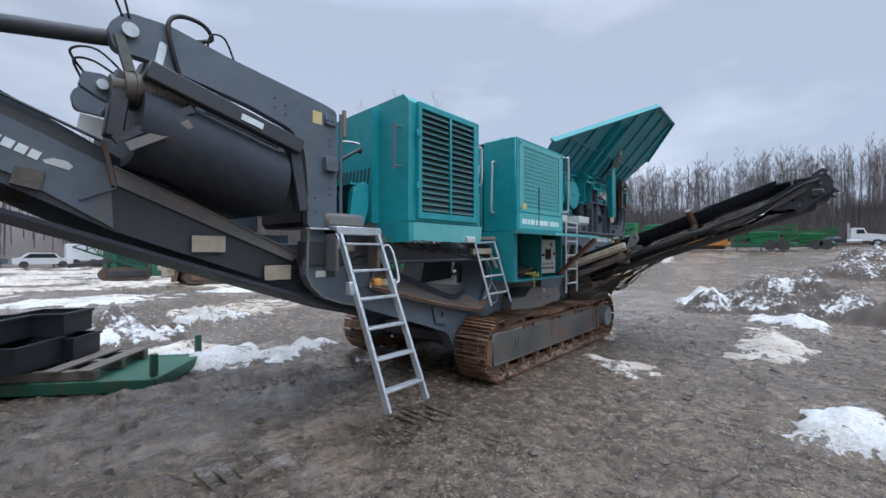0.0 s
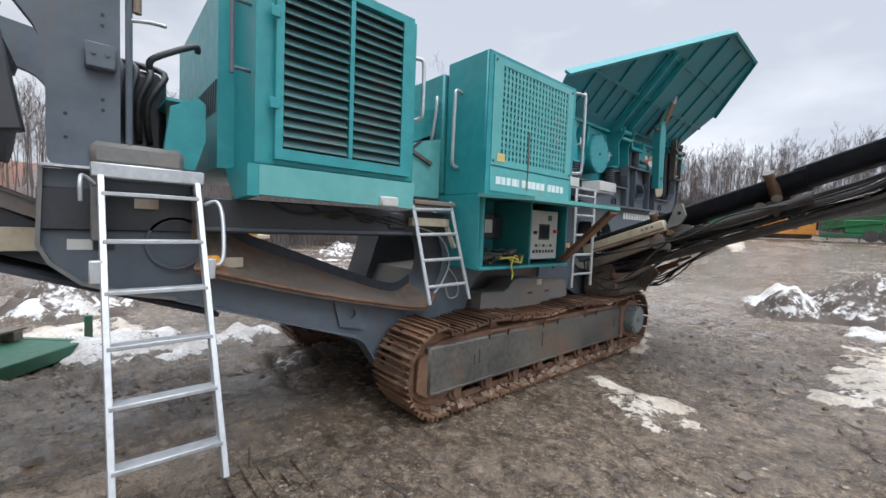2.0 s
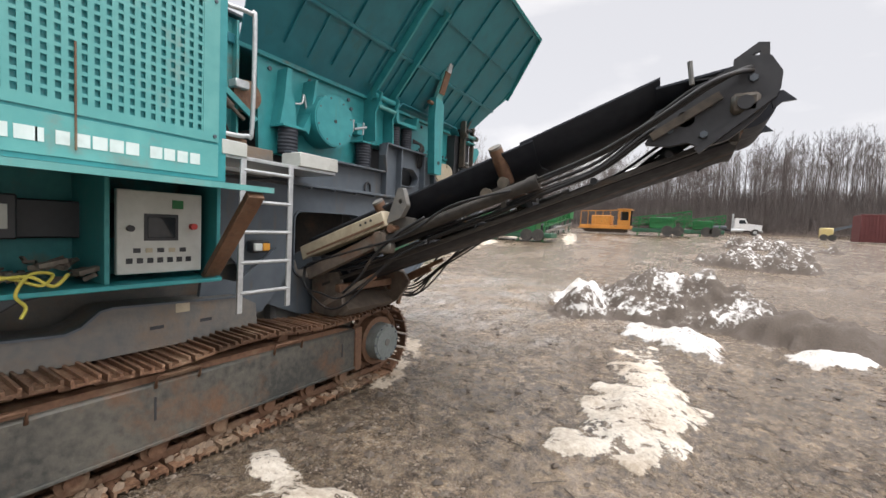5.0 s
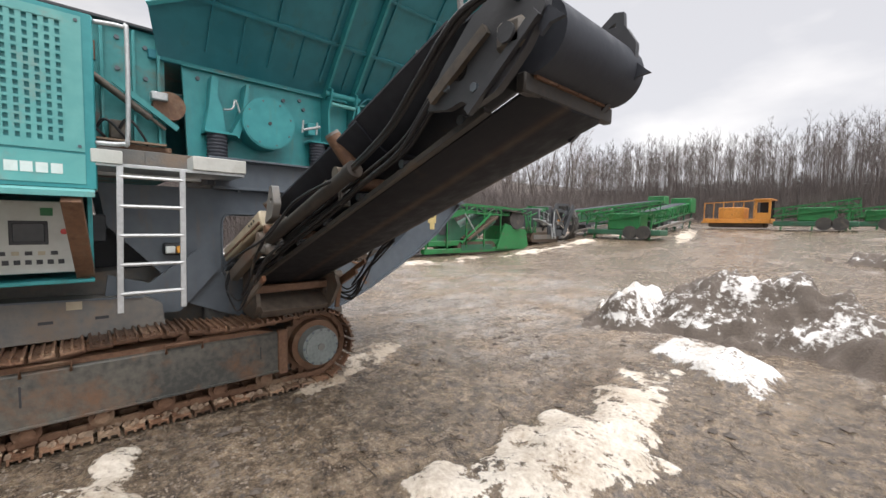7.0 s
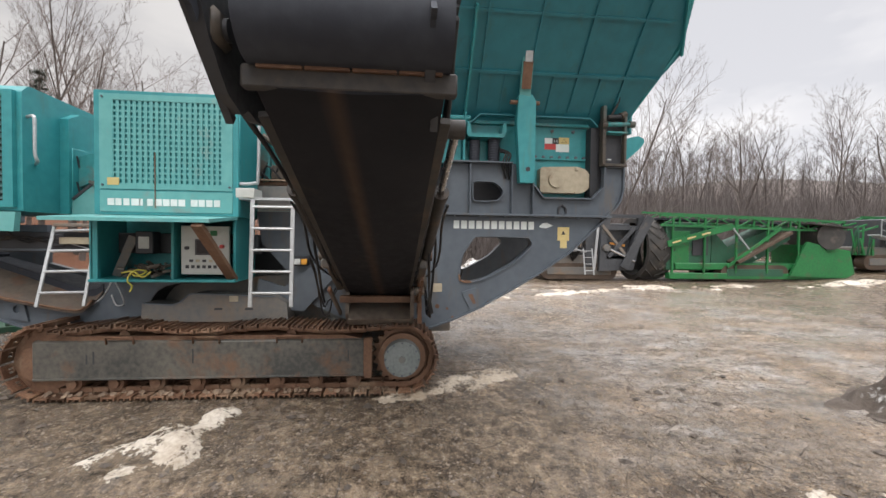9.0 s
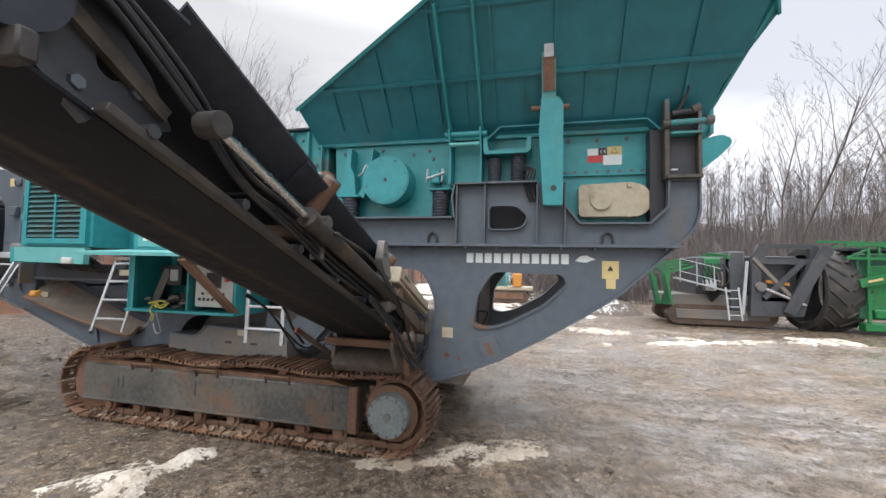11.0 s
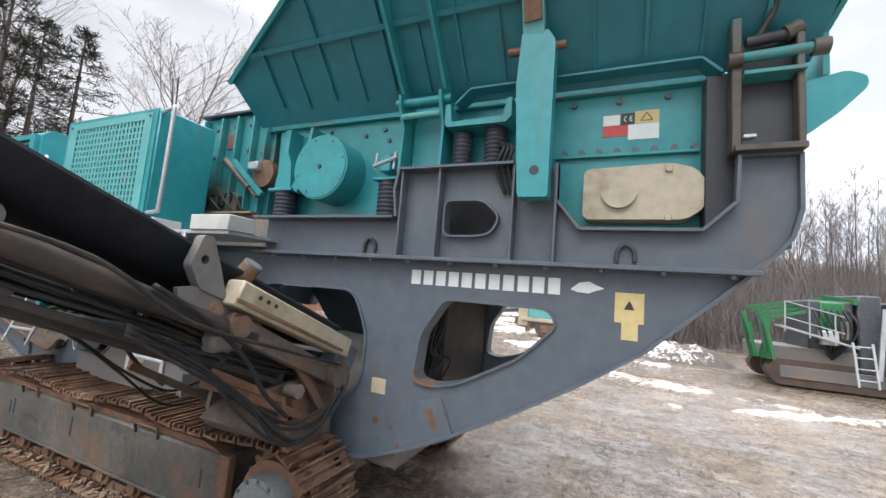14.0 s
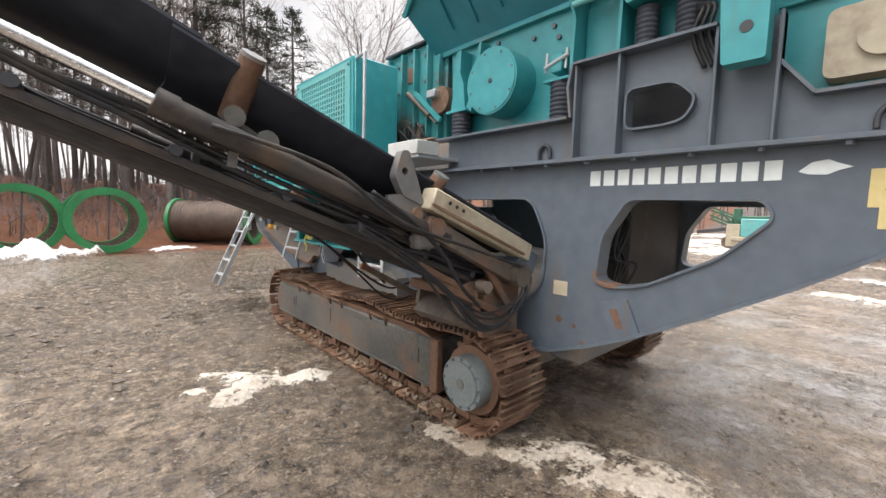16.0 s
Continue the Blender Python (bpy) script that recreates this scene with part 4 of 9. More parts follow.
for x in (NEAR, FAR + 0.04):
    part("side_frame", plate(lower, x - 0.04, x, "x", [win_1, win_2]), GREY, crusher, "slate-grey steel side frame with two large openings")
    part("upper_side_frame", plate(upper, x - 0.04, x, "x", [slot]), GREY, crusher)
    o = 1 if x == NEAR else -1
    w0, w1 = (x, x + 0.11) if o > 0 else (x - 0.15, x - 0.04)
    part("flange", box(w0, w1, 7.45, 11.12, 2.131, 2.159, 0.004), GREY, crusher)
    part("edge_strip", rim([(11.08, 2.13), (10.58, 1.66), (10.2, 1.40), (9.8, 1.16), (9.36, 0.92), (9.05, 0.78), (8.77, 0.68), (8.45, 0.62)], w0 - 0.08 * o, w1 - 0.06 * o, 0.02), GREY, crusher)
    part("window_rim", rim(win_2, x - 0.14, x + 0.02, 0.016, closed=True), GREY, crusher)
    part("window_rim", rim(win_1, x - 0.14, x + 0.02, 0.016, closed=True), GREY, crusher)
    part("slot_rim", rim(slot, x - 0.06, x + 0.05, 0.014, closed=True), GREY, crusher)
    part("top_rim", rim([(8.89, 2.45), (8.86, 2.66), (8.89, 2.82), (9.77, 2.82)], w0, w1, 0.018), GREY, crusher)
    part("ledge", box(w0, w1, 7.42, 8.86, 2.44, 2.462, 0.003), GREY, crusher)
    for y in (8.91, 9.22, 9.77, 10.05):
        part("stiffener", box(w0, w1 - 0.02 * o, y - 0.009, y + 0.009, 2.16, 2.81, 0.003), GREY, crusher)
    part("cutout_rim", rim([(10.05, 2.80), (10.05, 2.57), (10.20, 2.38), (10.86, 2.38), (11.02, 2.54), (11.03, 2.80)], w0 + 0.0, w1 - 0.04 * o, 0.018), GREY, crusher)
    part("end_rim", rim([(11.03, 2.81), (11.31, 2.81), (11.31, 2.5), (11.27, 2.35), (11.19, 2.24), (11.08, 2.16)], w0 - 0.14 * o, w1 - 0.07 * o, 0.02), GREY, crusher)
part("end_plate", box(FAR + 0.05, NEAR - 0.045, 11.25, 11.29, 2.3, 2.8, 0.005), GREY, crusher)
part("cross_member", box(FAR + 0.05, NEAR - 0.6, 8.82, 9.08, 0.85, 1.9, 0.01), FRAME, crusher)
rng = random.Random(77)
for k in range(6):                                      # loose thin hoses behind the opening
    j = [rng.uniform(-0.09, 0.09) for _ in range(6)]
    part("hydraulic_hose", tube([(NEAR - 0.35 + j[0], 9.0 + j[1], 2.0), (NEAR - 0.42 + j[2], 9.06 + j[3], 1.7), (NEAR - 0.36 + j[4], 9.02 + j[5], 1.5 + j[0]), (NEAR - 0.5 + j[1], 9.12 + j[2], 1.32 + j[3]), (NEAR - 0.45 + j[5], 9.0 + j[4], 1.05)], 0.011, 6), HOSE, crusher)
part("cross_member", box(FAR + 0.05, NEAR - 0.05, 8.7, 9.0, 0.6, 0.95, 0.02), GREY_DIRTY, crusher)
# pan coloured black to stand for the shade seen through the slot
part("feeder_pan", plate([(7.5, 2.2), (11.0, 2.2), (11.0, 2.9), (7.5, 2.75)], FAR + 0.35, NEAR - 0.35, "x"), DARK, crusher)
part("lower_hull", plate([(4.7, 0.55), (7.6, 0.62), (8.9, 0.75), (8.6, 1.25), (7.4, 1.35), (5.0, 1.2)], FAR + 0.3, NEAR - 0.25, "x"), GREY_DIRTY, crusher)
bolt_me = mesh_of("bolt", rod((0, 0, -0.012), (0, 0, 0.012), 0.022, 6), GREY)
for y in np.arange(7.7, 11.05, 0.33):
    piece("bolt", bolt_me, Matrix.Translation((NEAR + 0.07, y, 2.122)), crusher)
for y in (8.63, 10.47):
    part("lifting_eye", tube([(NEAR + 0.02, y - 0.05, 2.18), (NEAR + 0.02, y - 0.045, 2.25), (NEAR + 0.02, y, 2.29), (NEAR + 0.02, y + 0.045, 2.25), (NEAR + 0.02, y + 0.05, 2.18)], 0.014, 6), DARK, crusher)
gp = part("gusset_plate", plate(rounded([(9.14, 1.13), (9.34, 1.19), (9.45, 0.94), (9.26, 0.87)], 0.015), NEAR, NEAR + 0.025, "x"), GREY, crusher, "welded grey gusset plate with rust marks")
part("rust_mark", plate(rounded([(9.22, 1.10), (9.28, 1.11), (9.33, 0.98), (9.29, 0.97)], 0.015), NEAR + 0.025, NEAR + 0.027, "x"), RUST, gp)
for y, z, r in ((8.82, 0.94, 0.030), (8.95, 0.91, 0.018), (9.50, 0.99, 0.022), (9.02, 0.80, 0.016)):
    part("rust_mark", plate(disc_poly(y, z, r, 9), NEAR, NEAR + 0.002, "x"), RUST, crusher)
part("rust_mark", rim([(9.10, 1.36), (9.11, 1.285), (9.17, 1.262), (9.26, 1.258)], NEAR - 0.11, NEAR + 0.022, 0.022), RUST, crusher, "rusty worn corner of the opening")

# lettering and decals on the side frame: plain bars for makers' names
for k in range(11):
    w = 0.075
    part("letter_bar", box(NEAR - 0.001, NEAR + 0.004, 9.02 + k * 0.1, 9.02 + k * 0.1 + w, 1.96, 2.065, 0), WHITE, crusher)
part("emblem", plate([(10.16, 2.0), (10.2, 1.985), (10.27, 1.98), (10.31, 2.0), (10.36, 2.015), (10.31, 2.035), (10.27, 2.055), (10.21, 2.045)], NEAR - 0.001, NEAR + 0.004, "x"), WHITE, crusher)
part("warning_decal", plate([(10.42, 2.0), (10.58, 2.0), (10.58, 1.82), (10.55, 1.82), (10.55, 1.72), (10.46, 1.72), (10.46, 1.82), (10.42, 1.82)], NEAR - 0.001, NEAR + 0.004, "x"), YELLOW, crusher, "yellow warning decal")
part("decal_symbol", plate([(10.47, 1.90), (10.53, 1.90), (10.50, 1.955)], NEAR + 0.004, NEAR + 0.006, "x"), BLACK, crusher)
part("decal", box(NEAR - 0.001, NEAR + 0.004, 8.76, 8.88, 1.13, 1.24, 0), CREAM, crusher)

# green feeder above the frame
FX = -3.80
part("feeder_plate", plate([(7.3, 2.46), (8.8, 2.46), (8.8, 2.83), (10.02, 2.83), (10.02, 2.42), (10.9, 2.42), (10.9, 3.38), (7.26, 3.40)], FX - 0.05, FX, "x"), TEAL, crusher, "teal steel feeder side")
part("feeder_plate", plate([(7.3, 2.46), (10.9, 2.46), (10.9, 3.38), (7.26, 3.40)], FAR + 0.24, FAR + 0.29, "x"), TEAL, crusher)
part("feeder_strip", box(FX, FX + 0.035, 9.98, 10.88, 2.93, 2.955, 0.003), TEAL, crusher)
part("feeder_strip", box(FX, FX + 0.05, 7.26, 10.9, 3.385, 3.40, 0.003), TEAL_OLD, crusher)
for y in np.arange(10.05, 10.88, 0.115):
    piece("bolt", bolt_me, Matrix.Translation((FX + 0.02, y, 2.97)) @ pose(0, 0, 0, 0, 90, 0), crusher)
for y, z in ((10.1, 3.33), (10.4, 3.33), (10.7, 3.33), (8.5, 3.3), (8.3, 3.26), (8.55, 3.2), (8.65, 2.9), (7.4, 3.3), (7.9, 3.33)):
    piece("bolt", bolt_me, Matrix.Translation((FX + 0.01, y, z)) @ pose(0, 0, 0, 0, 90, 0), crusher)
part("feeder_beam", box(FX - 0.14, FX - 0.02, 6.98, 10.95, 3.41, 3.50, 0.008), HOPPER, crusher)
drum = part("vibrator_drum", rod((FX - 0.05, 8.05, 2.90), (-3.53, 8.05, 2.90), 0.285, 40), TEAL, crusher, smooth=False)
part("drum_cap", rod((-3.531, 8.05, 2.90), (-3.522, 8.05, 2.90), 0.27, 40), TEAL, drum)
part("plug", rod((-3.523, 8.05, 2.90), (-3.515, 8.05, 2.90), 0.02, 10), DARK, drum)
for k in range(8):
    a = k * math.pi / 4 + 0.3
    piece("bolt", bolt_me, Matrix.Translation((-3.522, 8.05 + 0.245 * math.cos(a), 2.90 + 0.245 * math.sin(a))) @ pose(0, 0, 0, 0, 90, 0) @ Matrix.Diagonal((0.5, 0.5, 0.5, 1)), drum)
part("bracket", plate([(7.42, 2.72), (7.63, 2.72), (7.60, 3.0), (7.55, 3.1), (7.56, 3.32), (7.50, 3.32), (7.47, 3.0)], FX, FX + 0.16, "x"), TEAL, crusher)
part("bracket_web", plate([(7.68, 2.75), (7.75, 2.7), (7.82, 2.95), (7.86, 3.3), (7.83, 3.3), (7.78, 2.95)], FX, FX + 0.2, "x"), TEAL, crusher)
part("linkage", tube([(FX + 0.1, 7.62, 3.0), (FX + 0.14, 7.7, 3.02), (FX + 0.12, 7.74, 3.12), (FX + 0.1, 7.8, 2.95)], 0.012, 6), GALV, crusher)
part("junction_fitting", box(FX, FX + 0.12, 8.56, 8.66, 2.88, 3.03, 0.01), TEAL, crusher)
part("valve", rod((FX + 0.12, 8.5, 2.93), (FX + 0.12, 8.72, 3.0), 0.016, 8), GALV, crusher)
for y in (8.5, 8.68):
    part("fitting", rod((FX + 0.1, y, 2.9), (FX + 0.1, y + 0.01, 3.05), 0.013, 8), GALV, crusher)


def spring(y, z0, z1, r, x, parent):
    """A ribbed rubber spring, turned as one profile."""
    n = max(5, int((z1 - z0) / 0.032))
    prof = []
    for k in range(n * 4 + 1):
        prof.append((z0 + (z1 - z0) * k / (n * 4), r * (0.94 + 0.06 * math.cos(k * math.pi / 2))))
    bm = bmesh.new()
    rings = [[bm.verts.new((x + rr * math.cos(t), y + rr * math.sin(t), z)) for t in np.linspace(0, 2 * math.pi, 21)[:-1]] for z, rr in prof]
    for a, b in zip(rings, rings[1:]):
        for i in range(20):
            bm.faces.new((a[i], a[(i + 1) % 20], b[(i + 1) % 20], b[i]))
    bm.faces.new(rings[0][::-1])
    bm.faces.new(rings[-1])
    part("spring", bm, RUBBER, parent, "ribbed black rubber spring")


for y, z0, z1, r in ((7.55, 2.465, 2.72, 0.105), (8.68, 2.465, 2.78, 0.10), (9.30, 2.835, 3.13, 0.075), (9.56, 2.835, 3.16, 0.085)):
    spring(y, z0, z1, r, FX + 0.12, crusher)
part("spring_seat", box(FX, FX + 0.22, 7.42, 7.70, 2.72, 2.745, 0.003), TEAL, crusher)
part("spring_seat", box(FX, FX + 0.22, 8.56, 8.80, 2.78, 2.80, 0.003), TEAL, crusher)
part("spring_bracket", plate([(9.2, 3.16), (9.66, 3.16), (9.7, 3.2), (9.7, 3.34), (9.66, 3.34), (9.64, 3.21), (9.24, 3.2), (9.22, 3.34), (9.18, 3.34), (9.18, 3.2)], FX, FX + 0.24, "x"), TEAL, crusher)
# hinge for the hopper wing
for y in (8.80, 9.15):
    part("hinge_plate", plate([(FX, 2.84), (FX + 0.22, 2.84), (FX + 0.2, 3.2), (FX + 0.28, 3.34), (FX + 0.30, 3.44), (FX + 0.2, 3.5), (FX, 3.5)], y - 0.012, y + 0.012, "y"), TEAL, crusher)
part("hinge_pin", rod((FX + 0.22, 8.74, 3.40), (FX + 0.22, 9.22, 3.40), 0.035, 14), TEAL, crusher)
part("hinge_tube", rod((FX + 0.24, 8.81, 3.28), (FX + 0.24, 9.14, 3.28), 0.025, 12), TEAL_LIGHT, crusher)
part("hinge_back", box(FX, FX + 0.05, 8.82, 9.13, 2.84, 3.3, 0.003), TEAL, crusher)
# panel decals
part("decal", box(FX - 0.001, FX + 0.004, 10.30, 10.41, 3.16, 3.235, 0), WHITE, crusher)
part("decal", box(FX - 0.001, FX + 0.004, 10.412, 10.50, 3.16, 3.24, 0), BLACK, crusher)
part("decal", box(FX - 0.001, FX + 0.004, 10.502, 10.65, 3.16, 3.25, 0), YELLOW, crusher)
for k, (a0, a1) in enumerate(((60, 300), (60, 300))):
    part("decal_symbol", tube([(FX + 0.005, 10.447 + 0.034 * k + 0.011 * math.cos(radians(a)), 3.20 + 0.017 * math.sin(radians(a))) for a in range(a0, a1 + 1, 30)], 0.0028, 5), WHITE, crusher)
part("decal_symbol", box(FX + 0.004, FX + 0.007, 10.472, 10.486, 3.198, 3.203, 0), WHITE, crusher)
part("decal_symbol", rim([(10.54, 3.18), (10.61, 3.18), (10.575, 3.235)], FX + 0.004, FX + 0.006, 0.005, closed=True), BLACK, crusher)
part("decal", box(FX - 0.001, FX + 0.004, 10.30, 10.46, 3.08, 3.158, 0), RED, crusher)
part("decal", box(FX - 0.001, FX + 0.004, 10.462, 10.65, 3.05, 3.158, 0), WHITE, crusher)
# drive motor cover
motor = part("motor_cover", plate(rounded([(10.2, 2.47), (10.80, 2.47), (10.90, 2.55), (10.92, 2.68), (10.85, 2.79), (10.72, 2.83), (10.2, 2.81)], 0.05), FX - 0.3, FX + 0.14, "x"), CREAM, crusher, "cream-painted motor cover with a round boss")
part("boss", rod((FX + 0.139, 10.42, 2.645), (FX + 0.17, 10.42, 2.645), 0.105, 28), CREAM, motor)
part("weld_lug", box(FX + 0.139, FX + 0.16, 10.68, 10.72, 2.77, 2.82, 0.005), CREAM, motor)
part("weld_lug", box(FX + 0.139, FX + 0.16, 10.68, 10.72, 2.46, 2.5, 0.005), CREAM, motor)
# black box added for the shade behind the motor cover
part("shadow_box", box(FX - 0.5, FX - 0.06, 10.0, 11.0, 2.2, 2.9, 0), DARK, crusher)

# hopper: two flared side wings, rear wall and body
W0, W1 = (-3.66, 3.52), (-2.41, 4.94)


def wing_point(y, z, lift=0.0):
    t = (z - W0[1]) / (W1[1] - W0[1])
    d = Vector((W1[0] - W0[0], 0, W1[1] - W0[1])).normalized()
    nrm = Vector((d.z, 0, -d.x))
    return Vector((W0[0] + (W1[0] - W0[0]) * t, y, z)) + nrm * lift


def wing_sheet(outline, a, b, mirrored, bm=None):
    bm = bm or bmesh.new()
    lo = [wing_point(y, z, a) for y, z in outline]
    hi = [wing_point(y, z, b) for y, z in outline]
    if mirrored:
        lo, hi = [Vector((2 * MID - p.x, p.y, p.z)) for p in lo], [Vector((2 * MID - p.x, p.y, p.z)) for p in hi]
    va, vb = [bm.verts.new(p) for p in lo], [bm.verts.new(p) for p in hi]
    bm.faces.new(va)
    bm.faces.new(vb)
    for i in range(len(va)):
        bm.faces.new((va[i], va[(i + 1) % len(va)], vb[(i + 1) % len(va)], vb[i]))
    bmesh.ops.recalc_face_normals(bm, faces=bm.faces)
    return bm


WING = [(7.05, 3.425), (6.94, 3.77), (9.91, 4.96), (11.40, 4.93), (11.77, 4.14), (11.5, 3.72), (11.42, 3.425)]
for mirrored in (False, True):
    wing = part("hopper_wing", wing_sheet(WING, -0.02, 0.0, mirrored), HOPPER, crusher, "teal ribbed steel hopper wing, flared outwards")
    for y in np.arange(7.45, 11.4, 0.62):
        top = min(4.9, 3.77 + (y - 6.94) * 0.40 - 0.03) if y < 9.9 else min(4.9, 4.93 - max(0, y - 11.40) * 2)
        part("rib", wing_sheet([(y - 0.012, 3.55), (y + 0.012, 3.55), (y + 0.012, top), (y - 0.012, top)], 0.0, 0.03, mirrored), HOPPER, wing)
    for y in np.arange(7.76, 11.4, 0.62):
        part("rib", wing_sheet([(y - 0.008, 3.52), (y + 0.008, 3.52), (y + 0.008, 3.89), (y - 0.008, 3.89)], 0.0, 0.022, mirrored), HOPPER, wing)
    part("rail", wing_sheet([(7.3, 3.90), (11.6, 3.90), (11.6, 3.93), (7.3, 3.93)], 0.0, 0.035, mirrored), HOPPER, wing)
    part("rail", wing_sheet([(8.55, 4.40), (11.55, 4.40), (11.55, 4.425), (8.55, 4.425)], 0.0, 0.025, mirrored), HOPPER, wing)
    part("edge_flange", wing_sheet([(6.94, 3.765), (9.91, 4.955), (9.91, 4.985), (6.92, 3.79)], -0.06, 0.05, mirrored), TEAL, wing)
    part("edge_flange", wing_sheet([(9.91, 4.955), (11.40, 4.925), (11.40, 4.955), (9.91, 4.985)], -0.06, 0.05, mirrored), TEAL, wing)
    part("edge_flange", wing_sheet([(11.39, 4.94), (11.76, 4.14), (11.78, 4.15), (11.41, 4.95)], -0.04, 0.05, mirrored), TEAL, wing)
    for y in (8.79, 9.16):
        part("hinge_strap", wing_sheet([(y - 0.014, 3.42), (y + 0.014, 3.42), (y + 0.014, 4.46), (y - 0.014, 4.46)], 0.0, 0.10, mirrored), TEAL, wing)
rear = bmesh.new()
rp = [rear.verts.new(p) for p in ((-3.66, 11.45, 3.3), (2 * MID + 3.66, 11.45, 3.3), (2 * MID + 3.66, 11.45, 3.55), (2 * MID + 3.05, 11.72, 4.2), (2 * MID + 2.6, 11.6, 4.8), (-2.6, 11.6, 4.8), (-3.05, 11.72, 4.2), (-3.66, 11.45, 3.55))]
rf = rear.faces.new(rp)
ex = bmesh.ops.extrude_face_region(rear, geom=[rf])["geom"]
bmesh.ops.translate(rear, vec=(0, 0.03, 0), verts=[g for g in ex if isinstance(g, bmesh.types.BMVert)])
bmesh.ops.recalc_face_normals(rear, faces=rear.faces)
part("rear_wing", rear, TEAL, crusher)
part("hopper_floor", box(2 * MID + 3.82, -3.82, 7.1, 11.4, 3.42, 3.46, 0), TEAL_OLD, crusher)
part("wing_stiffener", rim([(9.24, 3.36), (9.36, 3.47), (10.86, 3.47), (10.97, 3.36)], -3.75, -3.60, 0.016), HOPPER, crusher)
# locking arm of the wing
arm = part("locking_arm", plate(rounded([(9.83, 2.55), (10.02, 2.55), (10.02, 3.58), (9.97, 3.66), (9.80, 3.66), (9.78, 3.3)], 0.02), -3.46, -3.34, "x"), TEAL, crusher, "teal steel locking arm")
part("arm_hole", rod((-3.341, 9.93, 2.72), (-3.336, 9.93, 2.72), 0.03, 12), DARK, arm)
part("arm_pin", rod((-3.40, 9.70, 3.57), (-3.40, 10.08, 3.57), 0.028, 10), RUST, arm)
part("arm_link", bar((-3.40, 9.88, 3.55), (-3.05, 9.86, 4.5), 0.14, 0.05), TEAL_LIGHT, arm)
part("rusty_joint", bar((-3.335, 9.88, 3.72), (-3.225, 9.87, 4.02), 0.115, 0.09), RUST, arm)
part("arm_end", bar((-3.20, 9.87, 4.0), (-3.14, 9.865, 4.2), 0.05, 0.09), GALV, arm)
# rear corner hinge, greasy column and ear
part("rear_column", box(-3.75, -3.58, 11.04, 11.30, 2.82, 3.5, 0.01), DARK, crusher)
# black box added to close a see-through gap as a shaded recess
part("recess_shade_fill", box(-3.80, -3.64, 10.89, 11.05, 2.30, 3.36, 0.004), DARK, crusher)
part("column_plate", box(-3.60, -3.50, 10.99, 11.04, 2.82, 3.62, 0.006), GREASE, crusher, "greasy stained steel column")
part("column_edge", box(-3.57, -3.49, 11.285, 11.32, 2.82, 3.48, 0.006), GREASE, crusher)
part("column_foot", box(-3.56, -3.46, 11.0, 11.32, 2.815, 2.85, 0.004), GREASE, crusher)
part("hinge_cylinder", rod((-3.5, 11.04, 3.37), (-3.5, 11.36, 3.38), 0.03, 14), TEAL_OLD, crusher)
part("hinge_end", rod((-3.5, 10.97, 3.36), (-3.5, 11.04, 3.36), 0.045, 14), GREASE, crusher)
part("hinge_end", rod((-3.5, 11.35, 3.38), (-3.5, 11.42, 3.38), 0.045, 14), GREASE, crusher)
part("latch_cylinder", rod((-3.52, 11.06, 3.47), (-3.52, 11.26, 3.49), 0.03, 12), DARK, crusher)
part("latch_knob", rod((-3.52, 11.24, 3.49), (-3.52, 11.31, 3.52), 0.045, 12), GREASE, crusher)
part("shelf", box(-3.60, -3.46, 11.04, 11.32, 3.25, 3.275, 0.004), TEAL_OLD, crusher)
part("stub", box(-3.52, -3.47, 11.04, 11.10, 2.89, 2.91, 0.003), GALV, crusher)
part("ear", plate(rounded([(11.32, 3.20), (11.50, 3.24), (11.58, 3.20), (11.58, 3.14), (11.48, 3.03), (11.36, 2.93), (11.32, 2.90)], 0.03), -3.56, -3.52, "x"), TEAL, crusher)
part("hydraulic_hose", tube([(-3.54, 11.12, 3.5), (-3.5, 11.2, 3.7), (-3.4, 11.13, 3.95), (-3.3, 11.2, 4.1)], 0.016, 6), HOSE, crusher)
for k in range(3):
    part("hydraulic_hose", tube([(FX + 0.2, 9.62, 2.98 + 0.02 * k), (FX + 0.3, 9.68 + 0.03 * k, 2.94), (FX + 0.3, 9.64 + 0.04 * k, 2.8), (FX + 0.26, 9.70 + 0.04 * k, 2.62)], 0.013, 6), HOSE, crusher)

# jaw box between feeder and control cabinet
jaw = part("jaw_box", box(FAR + 0.1, -3.86, 6.05, 7.12, 2.2, 3.66, 0.012), TEAL_OLD, crusher, "worn teal crusher jaw housing with rusty seams")
for y in (6.1, 6.38, 6.62, 6.86, 7.06):
    part("rib", box(-3.86, -3.78, y - 0.012, y + 0.012, 2.5, 3.62, 0.003), TEAL_OLD, jaw)
part("seam", box(-3.86, -3.76, 6.05, 7.15, 2.48, 2.53, 0.004), RUST, jaw)
part("flywheel_guard", rod((-3.86, 7.14, 2.95), (-3.74, 7.14, 2.95), 0.14, 24), RUST, jaw)
part("lever", bar((-3.74, 6.7, 3.1), (-3.70, 7.2, 2.72), 0.03, 0.05), TEAL_OLD, jaw)
part("clamp", box(-3.8, -3.68, 6.98, 7.12, 2.98, 3.06, 0.01), GALV, jaw)
part("jaw_top", box(FAR + 0.05, -3.80, 6.0, 7.15, 3.66, 3.69, 0.005), DARK, jaw)
part("jaw_skirt", box(-3.88, -3.7, 6.5, 7.4, 2.2, 2.47, 0.008), GREY_DIRTY, jaw)

